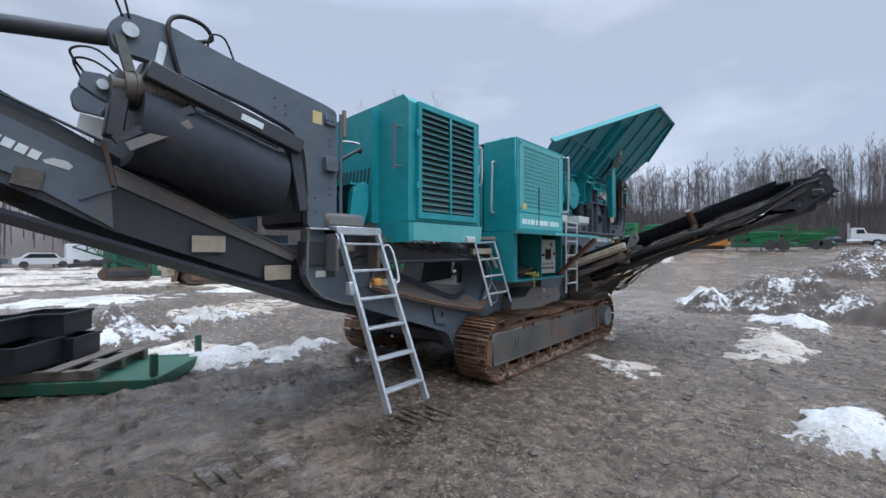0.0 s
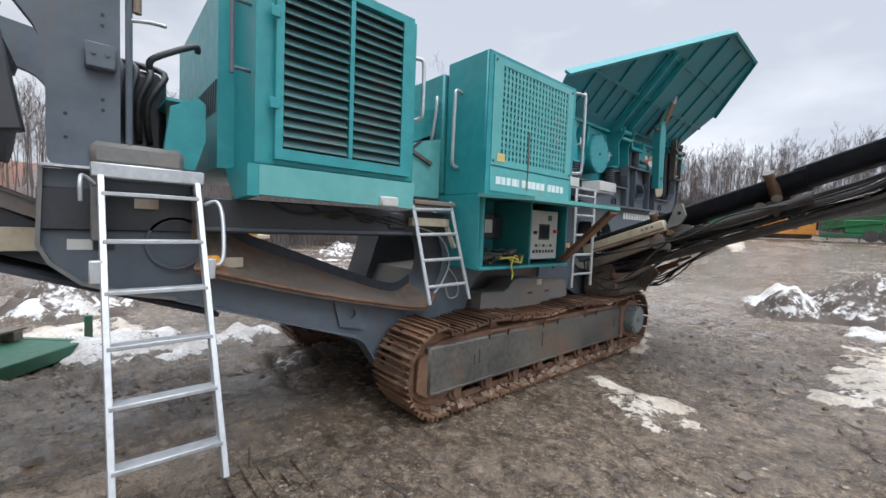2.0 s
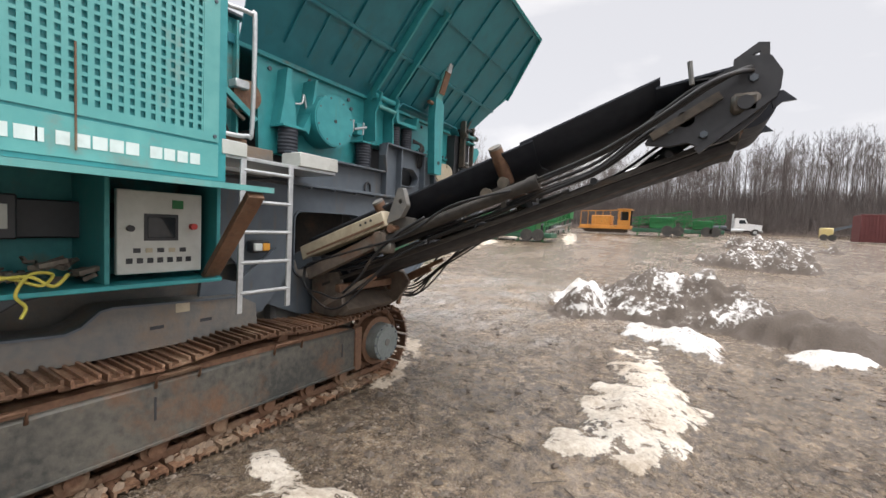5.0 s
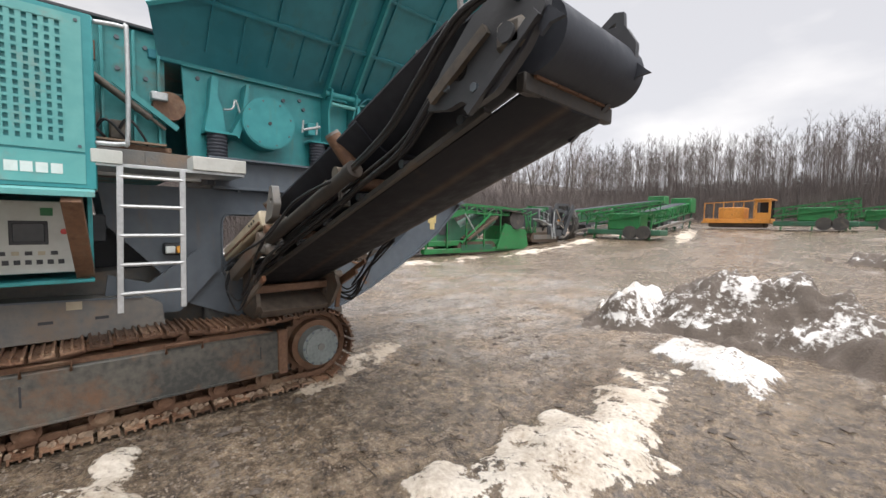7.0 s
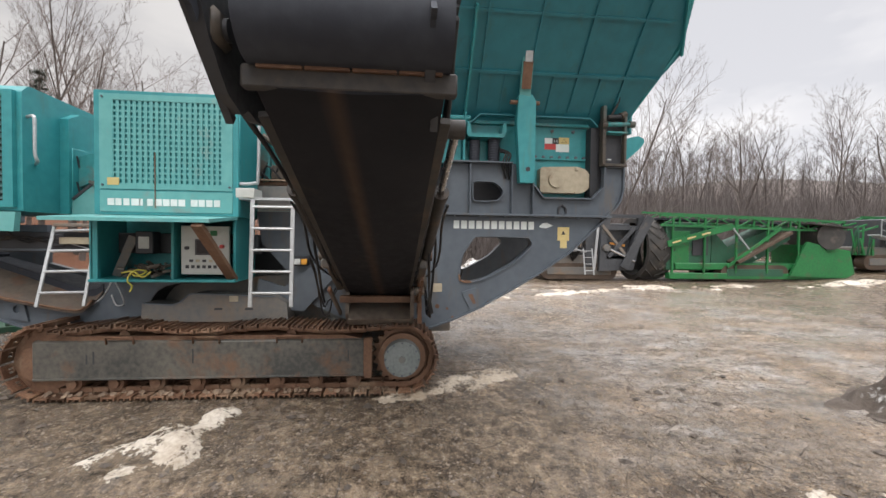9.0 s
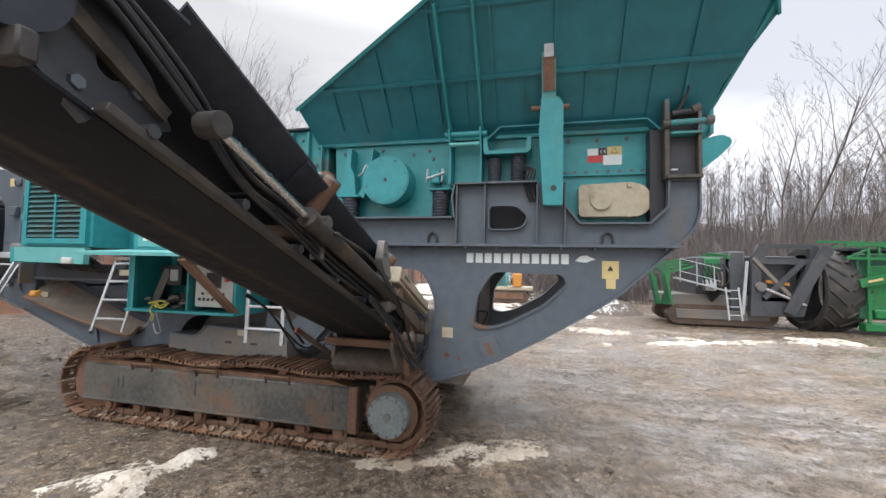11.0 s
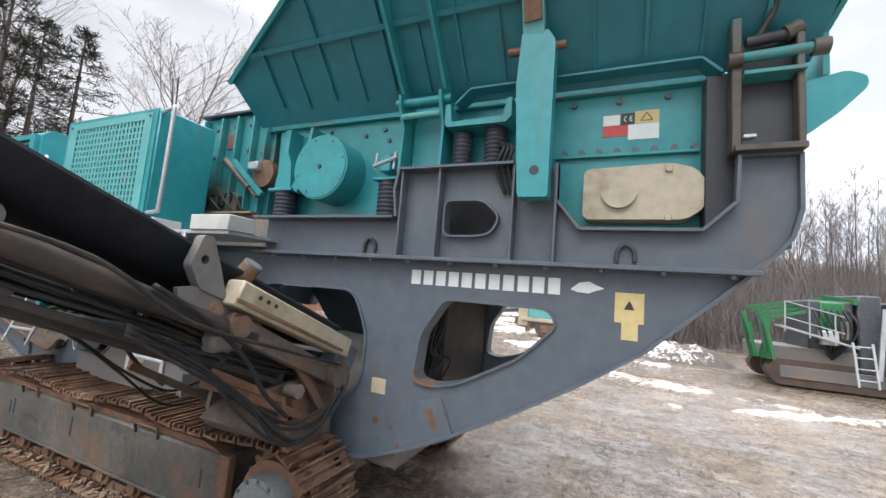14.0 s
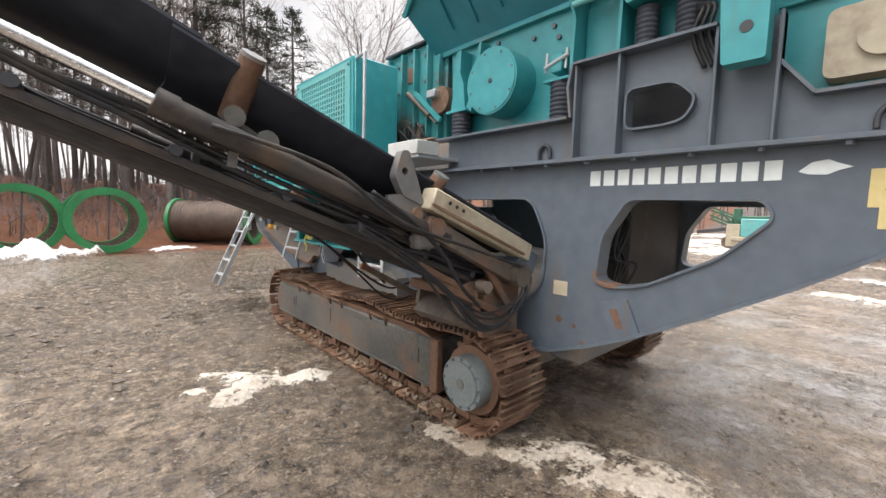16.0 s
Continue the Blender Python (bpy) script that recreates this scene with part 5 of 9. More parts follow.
for k in range(4):
    part("hydraulic_hose", tube([(-3.80, 6.2 + 0.16 * k, 2.52), (-3.70, 6.28 + 0.17 * k, 2.66 + 0.03 * k), (-3.72, 6.45 + 0.16 * k, 2.58), (-3.82, 6.5 + 0.15 * k, 2.50)], 0.013, 6), HOSE, jaw)
part("toggle_ram", rod((-3.76, 6.55, 3.12), (-3.74, 6.98, 2.80), 0.035, 12), GREASE, jaw)
part("ram_rod", rod((-3.74, 6.98, 2.80), (-3.735, 7.10, 2.71), 0.018, 10), GREASE, jaw)
part("mount_plate", plate([(6.25, 2.60), (6.55, 2.60), (6.6, 2.78), (6.42, 2.86), (6.25, 2.78)], -3.80, -3.77, "x", [disc_poly(6.42, 2.72, 0.035, 12)]), GREASE, jaw)
part("junction_box", box(-3.86, -3.74, 6.66, 6.82, 2.56, 2.74, 0.012), GREASE, jaw)
part("rust_patch_plate", box(-3.862, -3.845, 6.42, 6.58, 3.28, 3.46, 0.004), RUST, jaw, "rusty patch plate")
part("guard_bar", bar((-3.78, 6.1, 2.44), (-3.76, 7.35, 2.44), 0.05, 0.05), GREASE, jaw)
part("ledge_dirt", bar((-3.74, 6.2, 2.545), (-3.74, 7.1, 2.545), 0.10, 0.018), MUD, jaw)
for y in (6.16, 6.5, 6.92):
    part("gusset", plate([(y, 2.26), (y + 0.09, 2.26), (y + 0.015, 2.46), (y, 2.46)], -3.72, -3.69, "x"), GREY_DIRTY, jaw)
for y, z in ((6.22, 3.52), (6.5, 3.54), (6.74, 3.54), (6.96, 3.5), (6.22, 3.2), (6.74, 3.25), (6.96, 3.2)):
    piece("bolt", bolt_me, Matrix.Translation((-3.855, y, z)) @ pose(0, 0, 0, 0, 90, 0), jaw)

# control cabinet
cab = part("control_cabinet", box(-3.62, -3.06, 5.02, 6.54, 2.03, 3.39, 0.012), TEAL, crusher, "teal control cabinet with a perforated door")
part("cabinet_back", box(-4.6, -3.64, 4.98, 6.0, 2.05, 3.30, 0.02), TEAL_OLD, cab)
door_frame = plate([(5.03, 2.04), (6.53, 2.04), (6.53, 3.38), (5.03, 3.38)], -3.06, -3.046, "x", [[(5.20, 2.36), (6.38, 2.36), (6.38, 3.30), (5.20, 3.30)]])
part("door_frame", door_frame, TEAL, cab)


def perforated(y0, y1, z0, z1, ny, nz, x, fy=0.46, fz=0.66):
    """A sheet with rows of slots that go through it."""
    def cuts(a, b, n, f):
        p = (b - a) / n
        out = [a]
        for k in range(n):
            out += [a + p * (k + 0.5 - f / 2), a + p * (k + 0.5 + f / 2)]
        return out + [b]
    cy, cz = cuts(y0, y1, ny, fy), cuts(z0, z1, nz, fz)
    bm = bmesh.new()
    grid = [[bm.verts.new((x, y, z)) for y in cy] for z in cz]
    for j in range(len(cz) - 1):
        for i in range(len(cy) - 1):
            if i % 2 == 1 and j % 2 == 1:
                continue
            bm.faces.new((grid[j][i], grid[j][i + 1], grid[j + 1][i + 1], grid[j + 1][i]))
    ex = bmesh.ops.extrude_face_region(bm, geom=bm.faces[:])["geom"]
    bmesh.ops.translate(bm, vec=(-0.004, 0, 0), verts=[g for g in ex if isinstance(g, bmesh.types.BMVert)])
    bmesh.ops.recalc_face_normals(bm, faces=bm.faces)
    return bm


part("perforated_door", plate([(5.09, 2.32), (6.47, 2.32), (6.47, 3.345), (5.09, 3.345)], -3.046, -3.036, "x", [[(5.22, 2.38), (6.36, 2.38), (6.36, 3.28), (5.22, 3.28)]]), TEAL_LIGHT, cab)
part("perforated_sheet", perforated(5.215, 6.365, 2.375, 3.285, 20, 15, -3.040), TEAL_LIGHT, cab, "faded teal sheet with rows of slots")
# black sheet added behind the slots for the cabinet's shaded inside
part("dark_slot_backing", box(-3.11, -3.07, 5.18, 6.40, 2.34, 3.32, 0), DARK, cab)
part("name_strip", box(-3.046, -3.038, 5.09, 6.47, 2.07, 2.30, 0.002), TEAL_LIGHT, cab)
for k, (w, g) in enumerate(((0.07, 0), (0.06, 0), (0.06, 0), (0.09, 0), (0.035, 0), (0.06, 0), (0.07, 0), (0.07, 0), (0.07, 0), (0.07, 0.06), (0.07, 0), (0.065, 0), (0.065, 0), (0.065, 0))):
    y = 5.17 + k * 0.081 + (0.05 if k > 9 else 0)
    part("letter_bar", box(-3.038, -3.034, y, y + w, 2.14, 2.215, 0), WHITE, cab)
part("warning_decal", box(-3.036, -3.032, 5.17, 5.29, 2.36, 2.44, 0), YELLOW, cab)
for y, z in ((5.12, 3.31), (6.44, 3.31), (5.12, 2.36), (6.44, 2.36)):
    piece("bolt", bolt_me, Matrix.Translation((-3.034, y, z)) @ pose(0, 0, 0, 0, 90, 0) @ Matrix.Diagonal((0.6, 0.6, 0.6, 1)), cab)
part("rust_streak_rod", rod((-3.03, 5.66, 2.12), (-3.03, 5.66, 2.72), 0.006, 6), RUST, cab)
part("grab_rail", tube([(-3.08, 6.54, 3.35), (-3.06, 6.72, 3.36), (-3.05, 6.75, 3.30), (-3.05, 6.74, 2.50), (-3.06, 6.70, 2.42), (-3.08, 6.53, 2.41)], 0.018, 8), GALV, cab)
part("grab_rail", tube([(-3.40, 5.02, 3.05), (-3.40, 4.94, 3.05), (-3.40, 4.93, 2.95), (-3.42, 4.94, 2.45), (-3.43, 4.96, 2.33), (-3.43, 5.02, 2.31)], 0.018, 8), GALV, cab)
part("grab_rail", tube([(-3.72, 4.98, 3.0), (-3.62, 4.88, 3.02), (-3.60, 4.86, 2.9), (-3.66, 4.86, 2.6), (-3.76, 4.9, 2.58)], 0.016, 8), GALV, cab)
# open lower locker
lk = part("locker", plate([(-3.62, 1.33), (-3.05, 1.33), (-3.05, 2.03), (-3.62, 2.03)], 4.97, 5.0, "y"), TEAL, crusher, "open teal locker with a control panel and debris inside")
part("locker_side", box(-3.62, -3.05, 6.47, 6.5, 1.33, 2.03, 0.004), TEAL, lk)
part("locker_floor", box(-3.62, -3.02, 4.97, 6.5, 1.30, 1.33, 0.004), TEAL, lk)
part("locker_back", box(-3.64, -3.6, 4.97, 6.5, 1.33, 2.03, 0.0), TEAL_OLD, lk)
part("leaning_strip", bar((-3.30, 5.08, 1.34), (-3.34, 5.24, 1.80), 0.02, 0.09), GREY_DIRTY, lk, "grimy sheet strip leaning in the locker")
part("locker_post", box(-3.10, -3.05, 4.985, 5.055, 1.33, 2.03, 0.004), TEAL, lk)
part("locker_divider", box(-3.6, -3.07, 5.80, 5.83, 1.33, 2.02, 0.004), TEAL_OLD, lk)
flap = bmesh.new()
fv = [flap.verts.new(p) for p in ((-3.05, 4.95, 2.035), (-3.05, 6.52, 2.035), (-2.42, 6.50, 1.985), (-2.42, 4.97, 1.985))]
ff = flap.faces.new(fv)
ex = bmesh.ops.extrude_face_region(flap, geom=[ff])["geom"]
bmesh.ops.translate(flap, vec=(0, 0, -0.035), verts=[g for g in ex if isinstance(g, bmesh.types.BMVert)])
bmesh.ops.recalc_face_normals(flap, faces=flap.faces)
part("locker_flap", flap, TEAL_LIGHT, lk, "teal locker flap propped open")
part("prop", bar((-2.44, 6.38, 1.93), (-3.10, 6.45, 1.33), 0.11, 0.05, bevel=0.004), RUST, lk, "rusty steel prop")
pn = part("control_panel", box(-3.16, -3.12, 5.88, 6.40, 1.38, 1.93, 0.006), PANEL, lk, "grey-white control panel with keypad and screen")
part("screen", box(-3.121, -3.112, 6.05, 6.22, 1.62, 1.76, 0.003), GLASS, pn)
part("screen_bezel", box(-3.121, -3.116, 6.03, 6.24, 1.60, 1.78, 0.002), DARK, pn)
for k in range(7):
    part("button", box(-3.121, -3.115, 5.93 + 0.06 * k, 5.965 + 0.06 * k, 1.45, 1.485, 0), DARK if k % 2 else PLASTIC, pn)
for k in range(5):
    part("button", box(-3.121, -3.115, 5.97 + 0.07 * k, 6.01 + 0.07 * k, 1.52, 1.55, 0), CREAM if k % 2 else DARK, pn)
part("knob", rod((-3.12, 5.95, 1.68), (-3.09, 5.95, 1.68), 0.02, 12), DARK, pn)
part("emergency_stop", rod((-3.12, 6.33, 1.70), (-3.08, 6.33, 1.70), 0.022, 12), RED, pn)
part("green_lamp", box(-3.121, -3.113, 6.2, 6.27, 1.82, 1.88, 0), GREEN, pn)
jb = part("junction_box", box(-3.45, -3.3, 5.28, 5.48, 1.60, 1.86, 0.01), DARK, lk)
part("box_window", box(-3.30, -3.292, 5.32, 5.44, 1.66, 1.80, 0.004), PANEL, jb)
rng = random.Random(4)
dbm = bmesh.new()
for k in range(46):
    p = Vector((rng.uniform(-3.5, -3.1), rng.uniform(5.2, 5.76), rng.uniform(1.345, 1.46)))
    q = p + Vector((rng.uniform(-0.1, 0.1), rng.uniform(-0.16, 0.16), rng.uniform(-0.01, 0.05)))
    bar(p, q, rng.uniform(0.02, 0.06), rng.uniform(0.01, 0.03), dbm)
tagged(part("debris", dbm, WOOD, lk, "scrap wood and rags"), kind="stuff")
part("rope", tube([(-3.1, 5.35, 1.42), (-3.02, 5.42, 1.40), (-2.98, 5.5, 1.37), (-3.04, 5.56, 1.42), (-3.0, 5.46, 1.43), (-2.98, 5.40, 1.33), (-2.99, 5.44, 1.26), (-2.985, 5.42, 1.20)], 0.009, 6), ROPE, lk, "yellow rope")
part("rope", tube([(-3.05, 5.3, 1.40), (-3.0, 5.45, 1.42), (-2.99, 5.55, 1.36), (-3.02, 5.62, 1.42)], 0.010, 6), ROPE, lk)

# radiator and engine housing
rad = part("radiator_housing", plate(rounded([(-3.14, 2.06), (-3.14, 3.36), (-3.22, 3.44), (-5.3, 3.36), (-5.3, 2.06)], 0.02), 2.99, 4.24, "y"), TEAL, crusher, "teal radiator housing with a louvred door")
part("engine_housing", plate([(-3.62, 2.06), (-3.62, 3.36), (-5.2, 3.3), (-5.2, 2.06)], 2.88, 2.99, "y"), TEAL, rad)
part("engine_housing", plate([(-3.62, 2.06), (-3.62, 3.2), (-3.8, 3.3), (-5.2, 3.3), (-5.2, 2.06)], 4.24, 4.34, "y"), TEAL, rad)
part("door_frame", plate([(3.10, 2.10), (4.18, 2.10), (4.18, 3.36), (3.10, 3.36)], -3.14, -3.092, "x", [[(3.15, 2.17), (4.08, 2.17), (4.08, 3.30), (3.15, 3.30)]]), TEAL, rad)
# black sheet added behind the slats, standing for the shaded hollow
part("dark_louvre_backing", box(-3.141, -3.135, 3.152, 4.078, 2.172, 3.298, 0), DARK, rad)
part("mullion", box(-3.134, -3.09, 3.62, 3.655, 2.17, 3.30, 0.003), TEAL, rad)
slat_bm = bmesh.new()
box(-0.030, 0.030, 0.0, 0.46, -0.002, 0.002, 0.0, slat_bm, pose(0, 0, 0, 0, 58, 0))
box(-0.002, 0.010, 0.0, 0.46, -0.002, 0.002, 0.0, slat_bm, pose(0.016, 0, -0.026, 0, 0, 0))
slat_a = mesh_of("slat", slat_bm, LOUVRE)
slat_bm = bmesh.new()
box(-0.030, 0.030, 0.0, 0.42, -0.002, 0.002, 0.0, slat_bm, pose(0, 0, 0, 0, 58, 0))
box(-0.002, 0.010, 0.0, 0.42, -0.002, 0.002, 0.0, slat_bm, pose(0.016, 0, -0.026, 0, 0, 0))
slat_b = mesh_of("slat", slat_bm, LOUVRE)
for k in range(17):
    z = 2.212 + k * 0.0655
    piece("slat", slat_a, Matrix.Translation((-3.112, 3.155, z)), rad)
    piece("slat", slat_b, Matrix.Translation((-3.112, 3.66, z)), rad)
for y, z in ((3.07, 2.45), (3.07, 3.02)):
    part("door_hinge", box(-3.093, -3.08, y - 0.01, y + 0.05, z - 0.035, z + 0.035, 0.004), TEAL, rad)
part("skirt", plate([(3.0, 1.86), (4.2, 1.84), (4.22, 2.05), (2.99, 2.05)], -3.14, -3.07, "x"), TEAL_LIGHT, rad)
part("skirt_end", plate([(-3.62, 2.05), (-3.07, 2.05), (-3.07, 1.85), (-3.36, 1.83)], 2.93, 3.0, "y"), TEAL, rad)
part("work_lamp", box(-3.08, -3.03, 3.88, 4.04, 1.84, 1.92, 0.012), PANEL, rad)
part("handle_post", rod((-3.25, 2.88, 2.62), (-3.25, 2.88, 3.12), 0.015, 8), GREY, rad)
for z in (2.66, 3.08):
    part("handle_bracket", rod((-3.25, 2.88, z), (-3.25, 3.0, z), 0.012, 8), GREY, rad)
part("top_rail", tube([(-3.2, 4.24, 3.1), (-3.17, 4.33, 3.1), (-3.165, 4.345, 3.0), (-3.165, 4.345, 2.7), (-3.2, 4.34, 2.62), (-3.3, 4.24, 2.6)], 0.017, 8), GALV, rad)
part("lift_handle", tube([(-3.70, 2.5, 2.66), (-3.66, 2.52, 2.72), (-3.66, 2.74, 2.86), (-3.7, 2.77, 2.84)], 0.02, 8), DARK, rad)
for k in range(12):
    part("vent_slot", bar((-3.70 - 0.07 * k, 2.878, 2.46), (-3.66 - 0.07 * k, 2.878, 2.68), 0.022, 0.01), DARK, rad)
part("wedge_guard", plate([(2.55, 2.02), (2.60, 2.42), (2.76, 2.50), (2.80, 2.47), (2.80, 2.22), (2.74, 2.02)], -3.64, -3.58, "x"), TEAL, rad, "bent teal guard plate")
part("wedge_guard", plate([(-3.62, 2.50), (-4.4, 2.42), (-4.4, 2.05), (-3.62, 2.05)], 2.72, 2.75, "y"), TEAL, rad)
part("guard_top", bar((-3.62, 2.66, 2.47), (-4.5, 2.60, 2.40), 0.16, 0.02), TEAL, rad)
part("louvre_panel", box(-4.6, -3.66, 4.338, 4.352, 2.18, 2.86, 0.004), TEAL, rad)
for k in range(9):
    for z0, z1 in ((2.24, 2.46), (2.54, 2.78)):
        part("vent_slot", bar((-3.78 - 0.085 * k, 4.356, z0), (-3.71 - 0.085 * k, 4.356, z1), 0.006, 0.030), DARK, rad)
part("step_cover", box(-3.72, -3.45, 2.20, 2.66, 1.98, 2.12, 0.03), GREY_DIRTY, crusher, "dusty grey step box")
part("engine_block", box(-4.9, -3.9, 2.2, 2.62, 2.0, 2.7, 0.05), DARK, crusher)
for k in range(6):
    part("engine_hose", tube([(-3.9, 2.22 + 0.06 * k, 2.2), (-3.82, 2.25 + 0.05 * k, 2.45), (-3.9, 2.2 + 0.08 * k, 2.7), (-4.2, 2.3, 2.8)], 0.022, 6), HOSE, crusher)
# sloping chute between housing and cabinet
part("feed_chute", plate([(4.25, 2.35), (5.0, 2.70), (5.0, 2.95), (4.25, 2.75)], -4.6, -3.75, "x"), TEAL_OLD, crusher)
part("chute_seam", bar((-3.655, 4.35, 2.24), (-3.655, 4.72, 2.56), 0.01, 0.03), DARK, crusher)
part("chute_latch", bar((-3.645, 4.55, 2.46), (-3.64, 4.85, 2.34), 0.03, 0.035), GREASE, crusher)
part("chute_cover", plate([(4.3, 2.0), (4.98, 2.0), (4.98, 2.62), (4.7, 2.55), (4.3, 2.2)], -4.2, -3.66, "x"), TEAL_LIGHT, crusher)

# chassis
for x0, x1 in ((-3.62, -3.46), (FAR - 0.06, FAR + 0.1)):
    # the near beam is coloured black for the shade under the radiator housing
    part("chassis_beam", box(x0, x1, 1.98, 6.6, 1.60, 1.84, 0.01), DARK if x0 > -4 else GREY, crusher, "steel chassis beam, the near one black for the shade under the housing")
    part("conveyor_side", plate([(2.0, 1.94), (1.985, 1.52), (2.03, 1.42), (2.16, 1.30), (2.38, 1.22), (2.62, 1.16), (3.17, 0.975), (3.69, 0.80), (3.94, 0.715), (4.02, 0.66), (4.18, 0.41), (4.26, 0.34), (4.9, 0.36), (5.0, 1.0), (4.65, 0.96), (4.55, 0.90), (3.5, 1.14), (2.75, 1.35), (2.75, 1.95)], x0 + 0.03, x1 - 0.03, "x"), GREY, crusher, "slate-grey conveyor side frame")
    part("bottom_flange", rim([(2.62, 1.16), (3.17, 0.975), (3.69, 0.80), (3.94, 0.715), (4.02, 0.66), (4.18, 0.41), (4.26, 0.34)], x0 - 0.01, x1 + 0.005, 0.018), GREY, crusher)
part("side_rim", rim([(2.0, 1.94), (1.985, 1.52), (2.03, 1.42), (2.16, 1.30), (2.38, 1.22), (2.62, 1.17)], -3.52, -3.44, 0.02), GREY_DIRTY, crusher)
part("top_strip", box(-3.5, -3.42, 2.0, 2.75, 1.945, 1.962, 0.003), GALV, crusher)
# rusty spill tray: a sloping wall above a rounded lip that turns up at its end
lip = smooth_path([(-3.38, 2.70, 1.385), (-3.38, 3.44, 1.18), (-3.38, 4.1, 1.03), (-3.38, 4.55, 0.945), (-3.385, 4.68, 0.975), (-3.40, 4.75, 1.06)], 5)
top = smooth_path([(-3.72, 2.86, 1.70), (-3.75, 3.07, 1.53), (-3.76, 3.6, 1.33), (-3.76, 4.2, 1.11), (-3.74, 4.50, 1.04), (-3.70, 4.66, 1.12)], 5)
tr = bmesh.new()
rows = []
for a, b in zip(lip, top):
    prof = [a + Vector((0.012, 0, -0.035)), a, a.lerp(b, 0.10) + Vector((0, 0, -0.02)), a.lerp(b, 0.30) + Vector((0, 0, -0.045)), a.lerp(b, 0.65) + Vector((0, 0, -0.03)), b]
    rows.append([tr.verts.new(p) for p in prof] + [tr.verts.new(p + Vector((-0.008, 0, -0.014))) for p in reversed(prof)])
for a, b in zip(rows, rows[1:]):
    for i in range(len(a)):
        j = (i + 1) % len(a)
        tr.faces.new((a[i], a[j], b[j], b[i]))
tr.faces.new(rows[0])
tr.faces.new(rows[-1])
bmesh.ops.recalc_face_normals(tr, faces=tr.faces)
part("spill_tray", tr, TRAY, crusher, "mud-stained spill tray with a rusty lip")
part("tray_lip", tube([p + Vector((0.012, 0, -0.012)) for p in lip], 0.014, 6, n=1), RUST, crusher, "rusty tray lip")
tr = bmesh.new()
rows = [[tr.verts.new(p + Vector(o)) for o in ((-0.02, 0, -0.045), (0.0, 0, -0.045), (0.0, 0, 0.085), (-0.02, 0, 0.085))] for p in top]
for a, b in zip(rows, rows[1:]):
    for i in range(4):
        tr.faces.new((a[i], a[(i + 1) % 4], b[(i + 1) % 4], b[i]))
tr.faces.new(rows[0])
tr.faces.new(rows[-1])
bmesh.ops.recalc_face_normals(tr, faces=tr.faces)
part("skirt_rubber", tr, RUBBER, crusher)
part("main_belt", bar((MID, 2.4, 1.44), (MID, 5.2, 0.66), 1.15, 0.04), RUBBER, crusher)
post_poly = [(4.80, 1.84), (5.0, 1.84), (5.0, 1.31), (5.9, 1.29), (5.9, 1.25), (5.66, 1.245), (5.51, 1.21), (5.42, 1.15), (5.36, 1.07), (5.30, 0.96), (5.2, 0.55), (4.45, 0.55), (4.45, 0.92), (4.56, 0.91), (4.66, 0.94), (4.74, 1.0), (4.82, 1.10), (4.88, 1.22), (4.91, 1.36), (4.90, 1.48), (4.84, 1.60)]
part("chassis_post", plate(post_poly, -3.548, -3.482, "x"), GREY, crusher, "curved slate-grey chassis post")
web = [(4.56, 0.91), (4.66, 0.94), (4.74, 1.0), (4.82, 1.10), (4.88, 1.22), (4.91, 1.36), (4.90, 1.48), (4.84, 1.60)]
part("post_web", plate(web + [(y + 0.02, z - 0.012) for y, z in reversed(web)], -3.95, -3.484, "x"), GREY, crusher)
part("arch_web", rim([(5.9, 1.25), (5.66, 1.245), (5.51, 1.21), (5.42, 1.15), (5.36, 1.07), (5.30, 0.96)], -3.9, -3.484, 0.02), DARK, crusher)
part("far_leg", plate([(5.02, 1.62), (5.72, 1.62), (5.70, 1.13), (5.53, 0.87), (5.5, 0.5), (4.78, 0.5), (4.79, 0.945), (4.90, 1.25)], FAR, FAR + 0.5, "x"), CHARCOAL, crusher)
# black sheet added so that the opening above the sump looks shaded
part("dark_hull_backing", box(-4.3, -4.24, 5.2, 7.2, 0.6, 1.7, 0.0), DARK, crusher)
part("beam_clutter", box(-3.62, -3.44, 4.22, 4.42, 1.66, 1.82, 0.02), DARK, crusher)
for k in range(3):
    part("cable", tube([(-3.45, 3.2 + 0.3 * k, 1.83), (-3.43, 3.4 + 0.3 * k, 1.76 - 0.02 * k), (-3.43, 3.8 + 0.2 * k, 1.78), (-3.45, 4.3 + 0.1 * k, 1.70)], 0.012, 6), HOSE, crusher)
part("beam_seam", box(-3.458, -3.45, 2.75, 4.5, 1.615, 1.64, 0.003), GREY, crusher)
part("tool_boss", plate([(3.72, 1.05), (3.95, 1.02), (4.0, 0.78), (3.78, 0.83)], -3.49, -3.46, "x", [disc_poly(3.88, 0.93, 0.045, 12)]), GREY, crusher)
part("marker_lamp", box(-3.5, -3.40, 2.76, 2.87, 1.36, 1.45, 0.02), LAMP, crusher, "amber marker lamp")
part("lamp_plate", box(-3.5, -3.47, 2.88, 3.02, 1.36, 1.43, 0.002), CREAM, crusher)
part("plate_decal", box(-3.488, -3.484, 2.10, 2.21, 1.49, 1.55, 0), PANEL, crusher)
part("plate_decal", box(-3.488, -3.484, 2.215, 2.31, 1.485, 1.55, 0), BLACK, crusher)
part("round_cover", rim(disc_poly(2.62, 1.53, 0.16, 24), -3.5, -3.46, 0.015, closed=True), GREY, crusher)
part("belly_plate", box(FAR + 0.2, NEAR - 0.1, 4.3, 4.9, 0.42, 0.60, 0.03), DARK, crusher)
